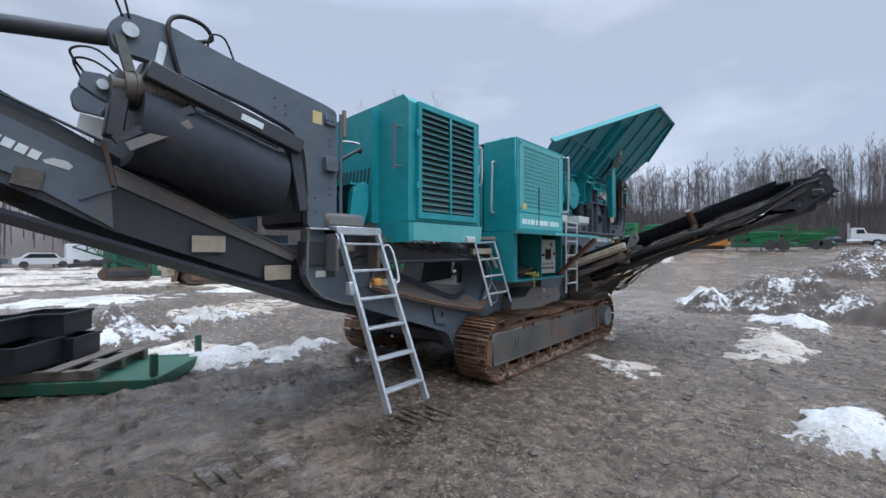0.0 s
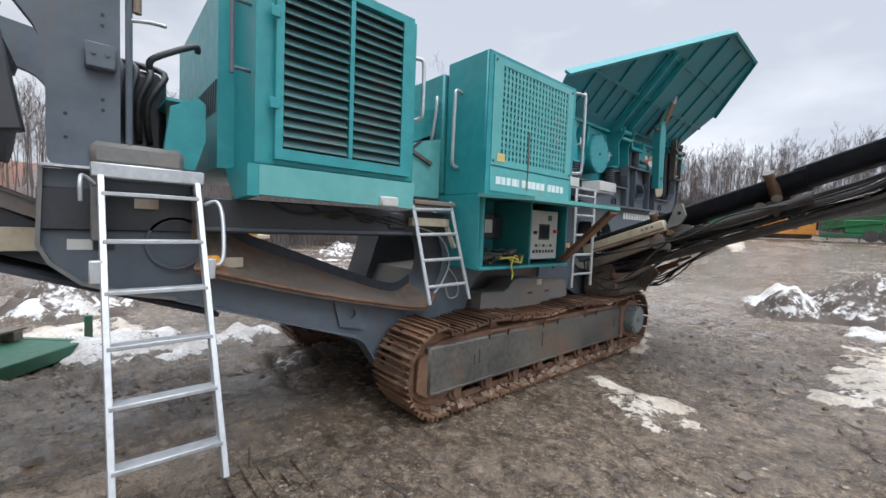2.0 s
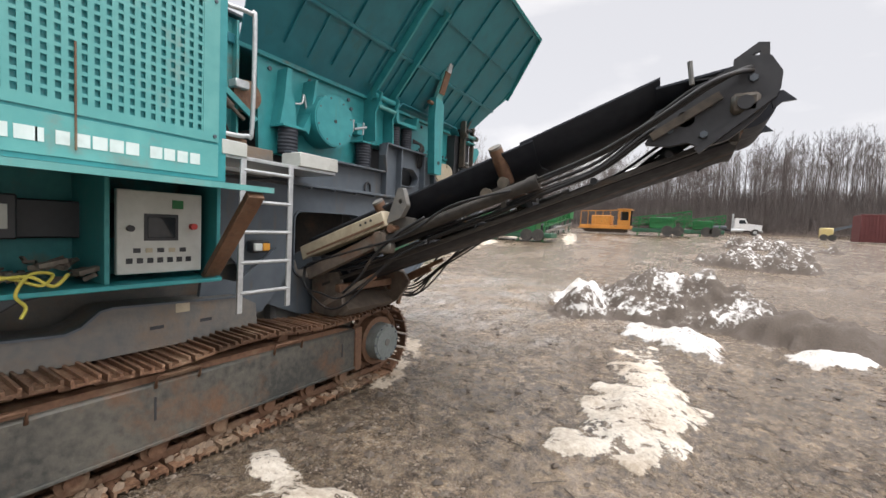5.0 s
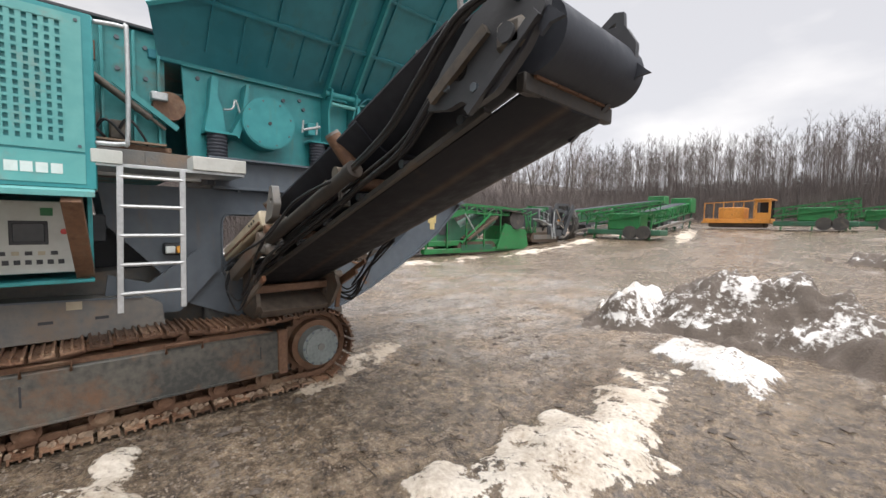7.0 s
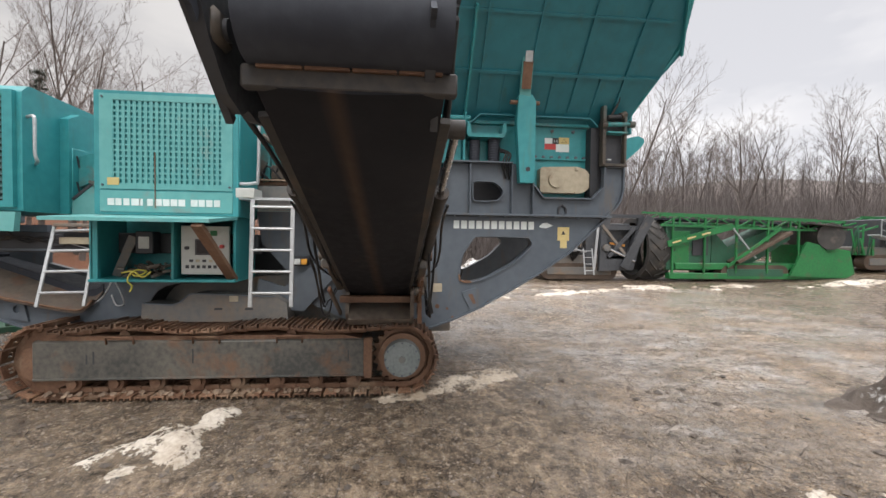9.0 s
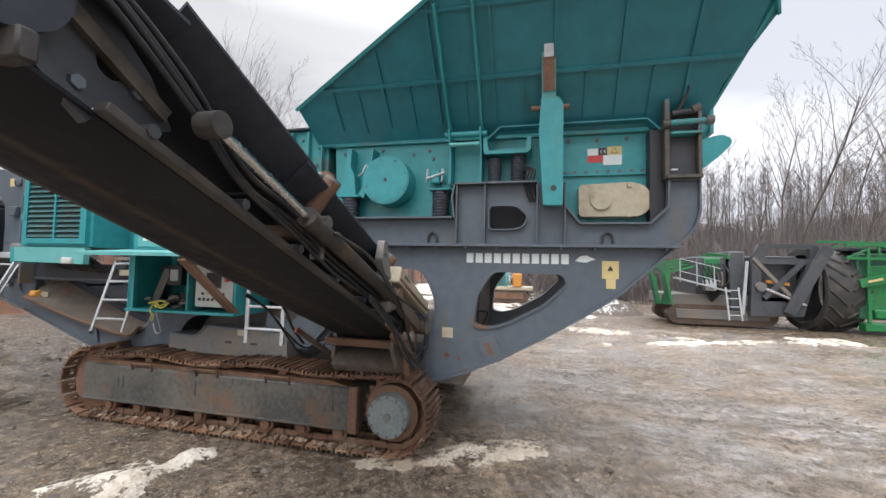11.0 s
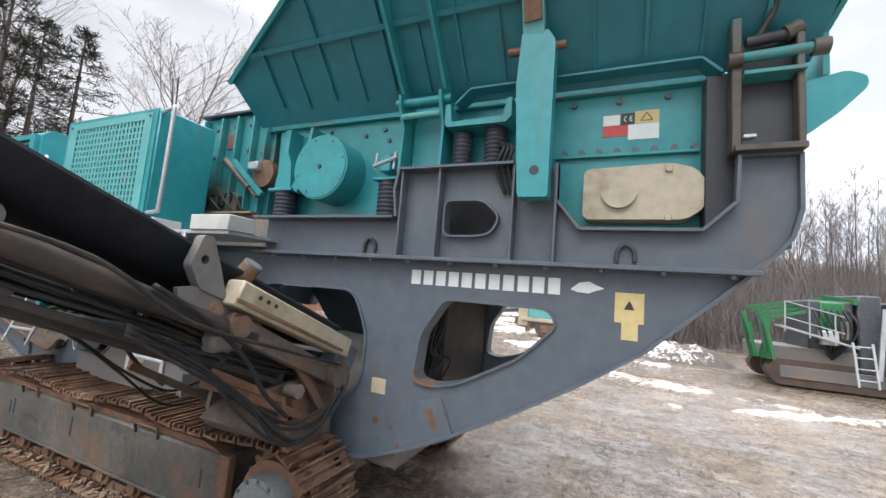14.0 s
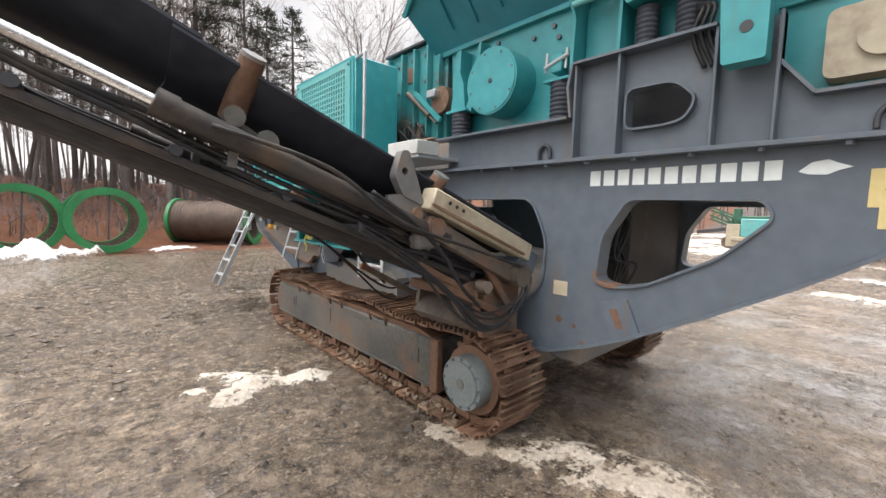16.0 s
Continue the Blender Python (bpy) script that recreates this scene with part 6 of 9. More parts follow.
part("axle_housing", box(FAR + 0.1, NEAR - 0.1, 7.4, 8.6, 0.45, 0.95, 0.04), GREY_DIRTY, crusher)
part("sump_block", plate([(5.33, 0.80), (7.0, 0.80), (6.98, 1.02), (6.84, 1.10), (5.93, 1.135), (5.86, 1.12), (5.76, 1.03), (5.68, 1.0), (5.34, 1.02)], -3.62, -3.32, "x"), GREY_DIRTY, crusher)
part("sump_lip", rim([(5.34, 1.02), (5.68, 1.0), (5.76, 1.03), (5.86, 1.12), (5.93, 1.135), (6.84, 1.10)], -3.34, -3.305, 0.014), GREY, crusher)
for y in (6.15, 6.5):
    part("slot_mark", box(-3.321, -3.315, y, y + 0.09, 0.94, 0.965, 0), DARK, crusher)
part("decal", box(-3.321, -3.316, 6.32, 6.42, 1.04, 1.11, 0), CREAM, crusher)
part("ladder_bracket", plate([(6.55, 0.9), (7.15, 0.9), (7.5, 1.3), (7.3, 1.5), (6.9, 1.2), (6.6, 1.3)], -3.52, -3.48, "x"), GREY, crusher)
part("ladder_top", box(-3.5, -3.3, 4.4, 4.9, 1.90, 1.94, 0.006), GREY_DIRTY, crusher)
part("ladder_plate", box(-3.42, -3.36, 4.42, 4.88, 1.70, 1.78, 0.006), CREAM, crusher)
part("ladder_arm", bar((-3.42, 4.86, 1.78), (-3.3, 4.9, 1.5), 0.05, 0.03), CREAM, crusher)
part("cable", tube([(-3.44, 4.5, 1.7), (-3.4, 4.8, 1.6), (-3.42, 4.95, 1.35), (-3.44, 4.85, 1.1), (-3.46, 4.7, 0.98)], 0.008, 6), GALV, crusher)
part("cable", tube([(-3.44, 4.95, 1.3), (-3.4, 5.05, 1.15), (-3.42, 5.08, 1.0), (-3.44, 4.98, 0.98), (-3.44, 4.93, 1.1)], 0.008, 6), GALV, crusher)
part("lamp_housing", box(-3.54, -3.44, 7.02, 7.2, 1.46, 1.58, 0.015), DARK, crusher)
part("marker_lamp", box(-3.45, -3.42, 7.12, 7.19, 1.48, 1.55, 0.008), LAMP, crusher)
part("lamp_lens", box(-3.45, -3.42, 7.03, 7.11, 1.48, 1.55, 0.008), WHITE, crusher)
part("platform", box(-3.6, -3.06, 6.5, 7.64, 2.23, 2.26, 0.004), GALV, crusher, "grey service platform")
part("platform_box", box(-3.3, -3.04, 6.5, 6.7, 2.25, 2.36, 0.006), PANEL, crusher)
part("platform_box", box(-3.3, -3.04, 7.2, 7.65, 2.26, 2.385, 0.006), PANEL, crusher)


def ladder(tl, tr, bl, br, n, parent, rail=(0.05, 0.025), rung=0.016, flat=False, material=GALV, label="grey steel ladder"):
    """A ladder by its four corners, with n rungs."""
    tl, tr, bl, br = (Vector(p) for p in (tl, tr, bl, br))
    lad = part("ladder", bar(tl, bl, rail[1], rail[0], bevel=0.003), material, parent, label)
    part("rail", bar(tr, br, rail[1], rail[0], bevel=0.003), material, lad)
    for k in range(n):
        t = (k + 0.35) / n
        a, b = tl.lerp(bl, t), tr.lerp(br, t)
        if flat:
            part("step", bar(a, b, 0.085, 0.022, bevel=0.003), material, lad)
        else:
            part("rung", rod(a, b, rung, 8), material, lad)
    return lad


lad = ladder((-3.30, 2.243, 1.90), (-3.30, 2.70, 1.90), (-2.61, 2.263, 0.367), (-2.60, 2.713, 0.373), 6, crusher, (0.065, 0.03), flat=True, label="galvanised access ladder, folded down to just above the ground")
for y, s in ((2.22, -1), (2.73, 1)):
    part("clamp", box(-3.13, -3.06, y - 0.03, y + 0.03, 1.34, 1.46, 0.006), GALV, lad)
part("hook", tube([(-3.30, 2.22, 1.86), (-3.26, 2.17, 1.9), (-3.2, 2.16, 1.86), (-3.2, 2.16, 1.76)], 0.01, 6), GALV, lad)
part("hand_loop", tube([(-3.28, 2.74, 1.78), (-3.24, 2.80, 1.80), (-3.18, 2.82, 1.7), (-3.08, 2.80, 1.45), (-3.1, 2.74, 1.42)], 0.013, 6), GALV, lad)
part("ladder_head", box(-3.5, -3.28, 2.2, 2.74, 1.90, 1.98, 0.008), GALV, crusher)
part("ladder_head_side", box(-3.5, -3.30, 2.2, 2.24, 1.55, 1.95, 0.006), GREY_DIRTY, crusher)
part("ladder_head_side", box(-3.5, -3.30, 2.70, 2.74, 1.55, 1.95, 0.006), GREY_DIRTY, crusher)
part("decal", box(-3.44, -3.436, 2.40, 2.52, 1.74, 1.80, 0), CREAM, crusher)
ladder((-3.34, 4.40, 1.93), (-3.34, 4.86, 1.95), (-3.06, 4.42, 1.02), (-3.06, 4.90, 1.03), 4, crusher, (0.035, 0.018), label="light grey access ladder below the housing")
ladder((-3.06, 6.68, 2.24), (-3.06, 7.12, 2.24), (-3.05, 6.655, 1.02), (-3.05, 7.105, 1.02), 5, crusher, (0.045, 0.022), label="light grey access ladder below the platform")

# discharge conveyor towards the south, with its magnet
CONV = -0.44


def cz(y, off=0.0):
    return 1.60 + (y - 2.0) * CONV + off


for x in (-3.78, FAR + 0.22):
    o = 0.0
    part("conveyor_beam", plate([(2.3, cz(2.3, -0.20)), (2.3, cz(2.3, -0.02)), (0.62, cz(0.62, 0.16)), (0.55, cz(0.55, 0.24)), (-2.6, cz(-2.6, 0.26)), (-2.6, cz(-2.6, -0.2)), (0.1, cz(0.1, -0.28)), (0.62, cz(0.62, -0.32))], x - 0.04, x, "x"), GREY if x < -4 else DARK, crusher, "dark discharge conveyor beam")
    part("name_panel", plate([(0.62, cz(0.62, -0.30)), (0.60, cz(0.60, 0.14)), (-2.6, cz(-2.6, 0.22)), (-2.6, cz(-2.6, -0.18)), (0.1, cz(0.1, -0.20))], x, x + 0.02, "x"), GREY, crusher)
    part("skirt_plate", plate([(0.615, 2.35), (1.18, 2.10), (2.04, 1.72), (2.0, 1.64), (0.64, 2.22)], x - 0.01, x + 0.035, "x"), GREY_DIRTY, crusher, "dusty steel skirt strip")
    part("skirt_lip", bar((x + 0.03, 0.62, 2.355), (x + 0.03, 2.04, 1.725), 0.05, 0.012), GREY_DIRTY, crusher)
    part("corner_guard", plate([(0.435, 2.70), (0.57, 2.685), (0.555, 2.525), (0.412, 2.58)], x + 0.02, x + 0.03, "x"), PANEL, crusher, "pale worn guard plate")
    part("rust_seam", bar((x + 0.035, 0.56, 2.53), (x + 0.035, 0.62, 2.22), 0.012, 0.03), RUST, crusher)
    part("panel_rim", rim([(-2.6, cz(-2.6, 0.20)), (0.55, 2.53), (0.59, 2.35), (0.63, 2.2), (0.43, 2.10)], x + 0.0, x + 0.045, 0.01), GREY, crusher)
    part("strap", plate([(0.10, 2.17), (0.12, 2.285), (0.26, 2.27), (0.235, 2.14)], x, x + 0.05, "x"), GREASE, crusher)
part("skirt_rubber", plate([(2.1, cz(2.1, 0.10)), (-2.6, cz(-2.6, 0.62)), (-2.6, cz(-2.6, 0.40)), (2.1, cz(2.1, 0.02))], -3.90, -3.86, "x"), RUBBER, crusher)
part("carrying_belt", bar((MID, 2.4, cz(2.4, 0.05)), (MID, -2.6, cz(-2.6, 0.1)), 1.2, 0.05), RUBBER, crusher)
part("return_belt", bar((MID + 0.2, 2.9, 1.0), (MID + 0.2, -2.6, 2.92), 1.25, 0.03), RUBBER, crusher)
for y in (1.25, 1.85):
    part("idler_bracket", box(-3.74, -3.73, y - 0.13, y + 0.13, cz(y) - 0.20, cz(y) - 0.06, 0.004, None), CREAM, crusher)
for k in range(9):
    y = 0.236 - 0.06 * k
    part("letter_bar", bar((-3.757, y, cz(y, -0.013)), (-3.757, y - 0.048, cz(y - 0.048, -0.013)), 0.006, 0.058), WHITE, crusher)
part("emblem", plate([(0.25, 2.345), (0.30, 2.365), (0.37, 2.355), (0.40, 2.325), (0.38, 2.295), (0.32, 2.31), (0.26, 2.325)], -3.762, -3.754, "x"), PANEL, crusher)
mag_arm = rounded([(2.34, 3.14), (2.19, 3.18), (1.29, 3.325), (0.90, 3.41), (0.64, 3.40), (0.54, 3.28), (0.57, 3.12), (0.78, 3.11), (1.47, 2.98), (1.86, 2.86), (1.99, 2.68), (2.02, 2.4), (2.02, 1.97), (2.34, 1.97)], 0.05)
for x in (-3.5, FAR + 0.05):
    post = part("magnet_post", plate(mag_arm, x - 0.09, x, "x"), GREY, crusher, "slate-grey magnet carrier arm")
part("post_back", box(FAR + 0.05, -3.59, 2.12, 2.3, 2.5, 3.05, 0.01), GREY, crusher)
part("decal", box(-3.501, -3.496, 2.07, 2.17, 2.97, 3.09, 0), YELLOW, crusher)
part("post_bracket", box(-3.5, -3.43, 2.18, 2.32, 2.52, 2.66, 0.008), GREY, crusher)
part("post_bracket", box(-3.5, -3.47, 2.20, 2.32, 2.98, 3.08, 0.006), GREY, crusher)
for y, z in ((2.22, 2.60), (2.28, 2.60), (2.22, 3.03), (2.28, 3.03)):
    piece("bolt", bolt_me, Matrix.Translation((-3.43 if z < 2.9 else -3.468, y, z)) @ pose(0, 0, 0, 0, 90, 0) @ Matrix.Diagonal((0.6, 0.6, 0.6, 1)), crusher)
for y, z in ((1.70, 3.10), (1.80, 3.06), (1.70, 3.02), (1.80, 2.98), (2.26, 2.84), (2.26, 2.78), (2.26, 2.36), (2.26, 2.30), (2.10, 2.25), (2.10, 2.12)):
    part("bolt_hole", rod((-3.501, y, z), (-3.497, y, z), 0.010, 8), BLACK, crusher)
part("post_valve", rod((-3.49, 2.42, 2.9), (-3.49, 2.42, 3.17), 0.022, 10), GREY_DIRTY, crusher)
part("post_pipe", rod((-3.49, 2.38, 2.0), (-3.49, 2.38, 3.12), 0.018, 8), GREY, crusher)
part("post_pipe", tube([(-3.49, 2.38, 2.85), (-3.46, 2.48, 2.86), (-3.4, 2.55, 2.84)], 0.012, 6), GALV, crusher)


# cross-belt magnet: its belt runs crosswise over drums that lie parallel to the conveyor
MA, MB = Vector((-3.58, 0.70, 2.66)), Vector((-3.58, 1.74, 2.36))
mag_poly = [(-3.58 + 0.29 * math.cos(t), 0.29 * math.sin(t)) for t in np.linspace(-math.pi / 2, math.pi / 2, 16)] + [(-5.1 - 0.29 * math.cos(t), -0.29 * math.sin(t)) for t in np.linspace(-math.pi / 2, math.pi / 2, 16)]
mbm = bmesh.new()
ra, rb = ([mbm.verts.new((u, p.y + 0.1 * v, p.z + v)) for u, v in mag_poly] for p in (MA, MB))
for i in range(len(ra)):
    mbm.faces.new((ra[i], ra[(i + 1) % len(ra)], rb[(i + 1) % len(ra)], rb[i]))
mbm.faces.new(ra)
mbm.faces.new(rb)
bmesh.ops.recalc_face_normals(mbm, faces=mbm.faces)
mag = part("magnet", mbm, RUBBER, crusher, "black overband magnet belt")
part("magnet_frame", bar((-3.34, 0.72, 2.98), (-3.34, 1.86, 2.66), 0.10, 0.13, bevel=0.01), DARK, mag)
part("magnet_frame", bar((-3.40, 1.80, 2.70), (-3.40, 1.90, 2.1), 0.12, 0.10, bevel=0.01), DARK, mag)
part("magnet_frame", bar((-3.46, 0.62, 2.95), (-3.46, 0.56, 2.5), 0.12, 0.10, bevel=0.01), DARK, mag)
part("magnet_top", bar((-4.2, 0.7, 3.02), (-4.2, 1.8, 2.72), 1.2, 0.10, bevel=0.02), DARK, mag)
part("magnet_plate", bar((-3.285, 1.33, 2.80), (-3.285, 1.50, 2.755), 0.006, 0.05), WHITE, mag)
part("scraper", bar((-3.33, 0.62, 2.43), (-3.3, 0.98, 2.66), 0.02, 0.06), GREY_DIRTY, mag)
part("scraper_arm", bar((-3.34, 0.55, 2.46), (-3.34, 1.0, 2.78), 0.05, 0.05), DARK, mag)
part("motor", rod((-3.46, 0.98, 2.885), (-3.46, 0.62, 2.86), 0.105, 20), GREASE, mag, "brown greasy magnet motor")
part("motor_flange", rod((-3.46, 0.98, 2.89), (-3.46, 1.03, 2.89), 0.125, 20), DARK, mag)
part("motor_cap", rod((-3.46, 0.62, 2.86), (-3.46, 0.55, 2.855), 0.07, 18), GREASE, mag)
for k in range(5):
    part("cooling_fin", rod((-3.46, 0.68 + 0.055 * k, 2.865 + 0.004 * k), (-3.46, 0.695 + 0.055 * k, 2.866 + 0.004 * k), 0.117, 20), GREASE, mag)
part("motor_arm", bar((-3.48, 0.66, 2.98), (-3.50, 0.60, 3.22), 0.04, 0.06), GREASE, mag)
part("motor_arm", bar((-3.48, 0.80, 2.96), (-3.50, 0.86, 3.26), 0.03, 0.05), GALV, mag)
for y in (0.78, 1.0, 1.2):
    part("magnet_hanger", bar((-3.6, y, 3.15 - 0.1 * y + 0.02), (-3.55, y - 0.12, 2.78), 0.05, 0.07), GREY, mag)
part("chain", tube([(-3.4, 0.86, 3.0), (-3.42, 0.85, 2.75), (-3.4, 0.86, 2.55)], 0.012, 6), DARK, mag)
part("lift_cylinder", rod((-3.9, -2.2, 2.75), (-3.62, 0.62, 3.24), 0.055, 14), DARK, crusher, "dark hydraulic cylinder")
part("cylinder_pin", rod((-3.65, 0.66, 3.27), (-3.46, 0.66, 3.27), 0.05, 14), GALV, crusher)
part("pivot_plate", plate(rounded([(0.40, 2.84), (0.42, 2.93), (0.52, 2.94), (0.92, 2.82), (0.90, 2.72), (0.52, 2.77)], 0.02), -3.60, -3.54, "x"), GREY, crusher)
part("pivot_pin", rod((-3.56, 0.52, 2.86), (-3.50, 0.52, 2.86), 0.035, 12), GALV, crusher)
for pts in (((-3.5, 0.98, 3.0), (-3.46, 0.88, 3.35), (-3.5, 0.95, 3.5), (-3.52, 1.12, 3.52), (-3.54, 1.2, 3.44), (-3.55, 1.1, 3.38)),
            ((-3.52, 1.16, 3.33), (-3.5, 1.18, 3.45), (-3.5, 1.28, 3.46), (-3.52, 1.36, 3.32)),
            ((-3.6, 0.45, 2.92), (-3.56, 0.36, 3.05), (-3.56, 0.5, 3.1), (-3.6, 0.7, 2.95)),
            ((-3.6, 0.42, 2.9), (-3.56, 0.38, 3.0), (-3.58, 0.5, 3.02), (-3.6, 0.72, 2.9)),
            ((-3.5, 0.62, 3.36), (-3.48, 0.55, 3.5), (-3.5, 0.42, 3.62)), ((-3.5, 0.66, 3.36), (-3.48, 0.62, 3.5), (-3.5, 0.55, 3.66))):
    part("hydraulic_hose", tube(pts, 0.017 if pts[0][1] == 0.98 else 0.008, 6), HOSE, crusher)


# ---- crawler tracks ----
IDLER, SPROCKET, AXLE, REACH = 4.53, 8.375, 0.43, 0.385


def track_path(s):
    """Place and heading on the chain at the distance s from the sprocket's top, forwards along the upper run."""
    run, arc = SPROCKET - IDLER, math.pi * REACH
    s %= 2 * run + 2 * arc
    if s < run:
        y = SPROCKET - s
        sag = 0.07 * math.sin(math.pi * s / run * 2.5) ** 2 * (0.6 + 0.4 * s / run)
        return y, AXLE + REACH - sag, 180.0 + math.degrees(0.075 * math.sin(2 * math.pi * s / run * 2.5)) + 5 * math.sin(s * 47)
    s -= run
    if s < arc:
        a = math.pi / 2 + s / REACH
        return IDLER + REACH * math.cos(a), AXLE + REACH * math.sin(a), math.degrees(a) + 90
    s -= arc
    if s < run:
        return IDLER + s, AXLE - REACH, 0.0
    s -= run
    a = -math.pi / 2 + s / REACH
    return SPROCKET + REACH * math.cos(a), AXLE + REACH * math.sin(a), math.degrees(a) + 90


sb = bmesh.new()
# one shoe: a pressed plate with three grousers and slotted holes' edges, its outside facing down
for x0, x1, y0, y1 in ((-0.25, -0.17, -0.07, 0.07), (-0.11, 0.11, -0.07, 0.07), (0.17, 0.25, -0.07, 0.07), (-0.17, -0.11, -0.07, -0.03), (-0.17, -0.11, 0.03, 0.07), (0.11, 0.17, -0.07, -0.03), (0.11, 0.17, 0.03, 0.07)):
    box(x0, x1, y0, y1, -0.008, 0.010, 0.0, sb)
for y, h in ((-0.062, 0.036), (0.0, 0.030), (0.062, 0.034)):
    box(-0.25, 0.25, y - 0.009, y + 0.009, -h, -0.004, 0.002, sb)
shoe_me = mesh_of("shoe", sb, SHOE)
lb = bmesh.new()
for x in (-0.085, 0.085):
    box(x - 0.018, x + 0.018, -0.085, 0.085, 0.008, 0.075, 0.012, lb)
rod((-0.11, 0.07, 0.045), (0.11, 0.07, 0.045), 0.02, 10, lb)
link_me = mesh_of("chain_link", lb, RUST)
for xc, o in ((-3.205, 1), (2 * MID + 3.205, -1)):
    xo = xc + 0.25 * o - 0.06 * o            # outer face of the beam
    tk = part("crawler_track", box(min(xo, xc - 0.19 * o), max(xo, xc - 0.19 * o), 4.40, 7.99, 0.225, 0.655, 0.02), BEAM, crusher, "muddy steel crawler track with rusty shoes")
    total = 2 * (SPROCKET - IDLER) + 2 * math.pi * REACH
    count = 60
    for k in range(count):
        y, z, a = track_path(k * total / count)
        m = Matrix.Translation((xc, y, z)) @ pose(0, 0, 0, a, 0, 0)
        piece("shoe", shoe_me, m, tk)
        piece("chain_link", link_me, m, tk)
    part("beam_top", plate([(4.45, 0.655), (7.9, 0.655), (7.7, 0.70), (4.7, 0.70)], min(xo - 0.03 * o, xc - 0.16 * o), max(xo - 0.03 * o, xc - 0.16 * o), "x"), RUST, tk)
    part("beam_edge", box(min(xo, xo + 0.015 * o), max(xo, xo + 0.015 * o), 4.42, 7.97, 0.228, 0.25, 0.003), BEAM, tk)
    part("end_block", box(min(xo - 0.05 * o, xo + 0.02 * o), max(xo - 0.05 * o, xo + 0.02 * o), 7.93, 8.03, 0.2, 0.67, 0.01), RUST, tk)
    part("idler_plate", plate(rounded([(4.28, 0.28), (4.42, 0.2), (4.42, 0.6), (4.3, 0.56)], 0.03), min(xo - 0.05 * o, xo - 0.02 * o), max(xo - 0.05 * o, xo - 0.02 * o), "x"), RUST, tk)
    for y in np.arange(4.78, 7.9, 0.433):
        rb = rod((xc - 0.15 * o, y, 0.17), (xc + 0.13 * o, y, 0.17), 0.085, 16)
        rod((xc + 0.12 * o, y, 0.17), (xc + 0.16 * o, y, 0.17), 0.05, 12, rb)
        box(xc + 0.10 * o - 0.03, xc + 0.10 * o + 0.03, y - 0.07, y + 0.07, 0.17, 0.23, 0.006, rb)
        part("roller", rb, RUST, tk)
    for y in (5.3, 6.2, 7.1):
        part("top_roller", rod((xc - 0.15 * o, y, 0.70), (xc + 0.12 * o, y, 0.70), 0.055, 14), RUST, tk)
        part("guide_hoop", tube([(xo + 0.0, y - 0.14, 0.62), (xo + 0.02 * o, y - 0.14, 0.70), (xo + 0.02 * o, y + 0.14, 0.70), (xo, y + 0.14, 0.62)], 0.012, 6, curved=False), RUST, tk)
    part("idler", rod((xc - 0.12 * o, IDLER, AXLE), (xc + 0.12 * o, IDLER, AXLE), 0.32, 28), RUST, tk)
    sp = bmesh.new()
    n = 21
    teeth = []
    for k in range(n * 4):
        r = 0.355 if k % 4 in (1, 2) else 0.315
        a = 2 * math.pi * k / (n * 4)
        teeth.append((SPROCKET + r * math.cos(a), AXLE + r * math.sin(a)))
    plate(teeth, xc - 0.03, xc + 0.03, "x", (), sp)
    part("sprocket", sp, RUST, tk)
    part("sprocket_ring", rod((xc + 0.03 * o, SPROCKET, AXLE), (xc + 0.14 * o, SPROCKET, AXLE), 0.275, 32), RUST, tk)
    hub = part("drive_hub", rod((xc + 0.1 * o, SPROCKET, AXLE), (xc + 0.262 * o, SPROCKET, AXLE), 0.215, 32, None, 0.205), HUB, tk, "round muddy grey drive hub")
    part("hub_cap", rod((xc + 0.262 * o, SPROCKET, AXLE), (xc + 0.272 * o, SPROCKET, AXLE), 0.17, 28), HUB, hub)
    part("hub_plug", rod((xc + 0.272 * o, SPROCKET, AXLE), (xc + 0.28 * o, SPROCKET, AXLE), 0.04, 12), GREY_DIRTY, hub)
    for k in range(12):
        a = k * math.pi / 6
        piece("bolt", bolt_me, Matrix.Translation((xc + 0.265 * o, SPROCKET + 0.19 * math.cos(a), AXLE + 0.19 * math.sin(a))) @ pose(0, 0, 0, 0, 90, 0) @ Matrix.Diagonal((0.6, 0.6, 0.6, 1)), hub)

    rng = random.Random(9)
    mb = bmesh.new()
    for k in range(190):
        y = rng.uniform(4.5, 8.3)
        r = rng.uniform(0.007, 0.024)
        x = xc + o * rng.uniform(0.10, 0.23)
        bmesh.ops.create_icosphere(mb, subdivisions=1, radius=1.0, matrix=Matrix.LocRotScale((x, y, 0.062 + r * 0.2), Euler((rng.random(), rng.random(), rng.random())), (r * 1.3, r * 1.6, r * 0.28)))
    tagged(part("packed_mud", mb, MUD, tk, "tan mud packed on the track shoes"), kind="stuff")
    for y, h in ((4.95, 0.11), (5.02, 0.14), (6.05, 0.16), (7.75, 0.13)):
        part("gouge", box(min(xo, xo + 0.004 * o), max(xo, xo + 0.004 * o), y, y + 0.014, 0.40, 0.40 + h, 0), DARK, tk)

# ---- side conveyor that folds out over the track ----
SL = 0.372                                    # its slope


def sc(x, y, off=0.0):
    """A point of the side conveyor: off metres above the line of the return belt."""
    return (x, y + 0.03 * (x + 3.05), 1.22 + (x + 3.05) * SL + off)


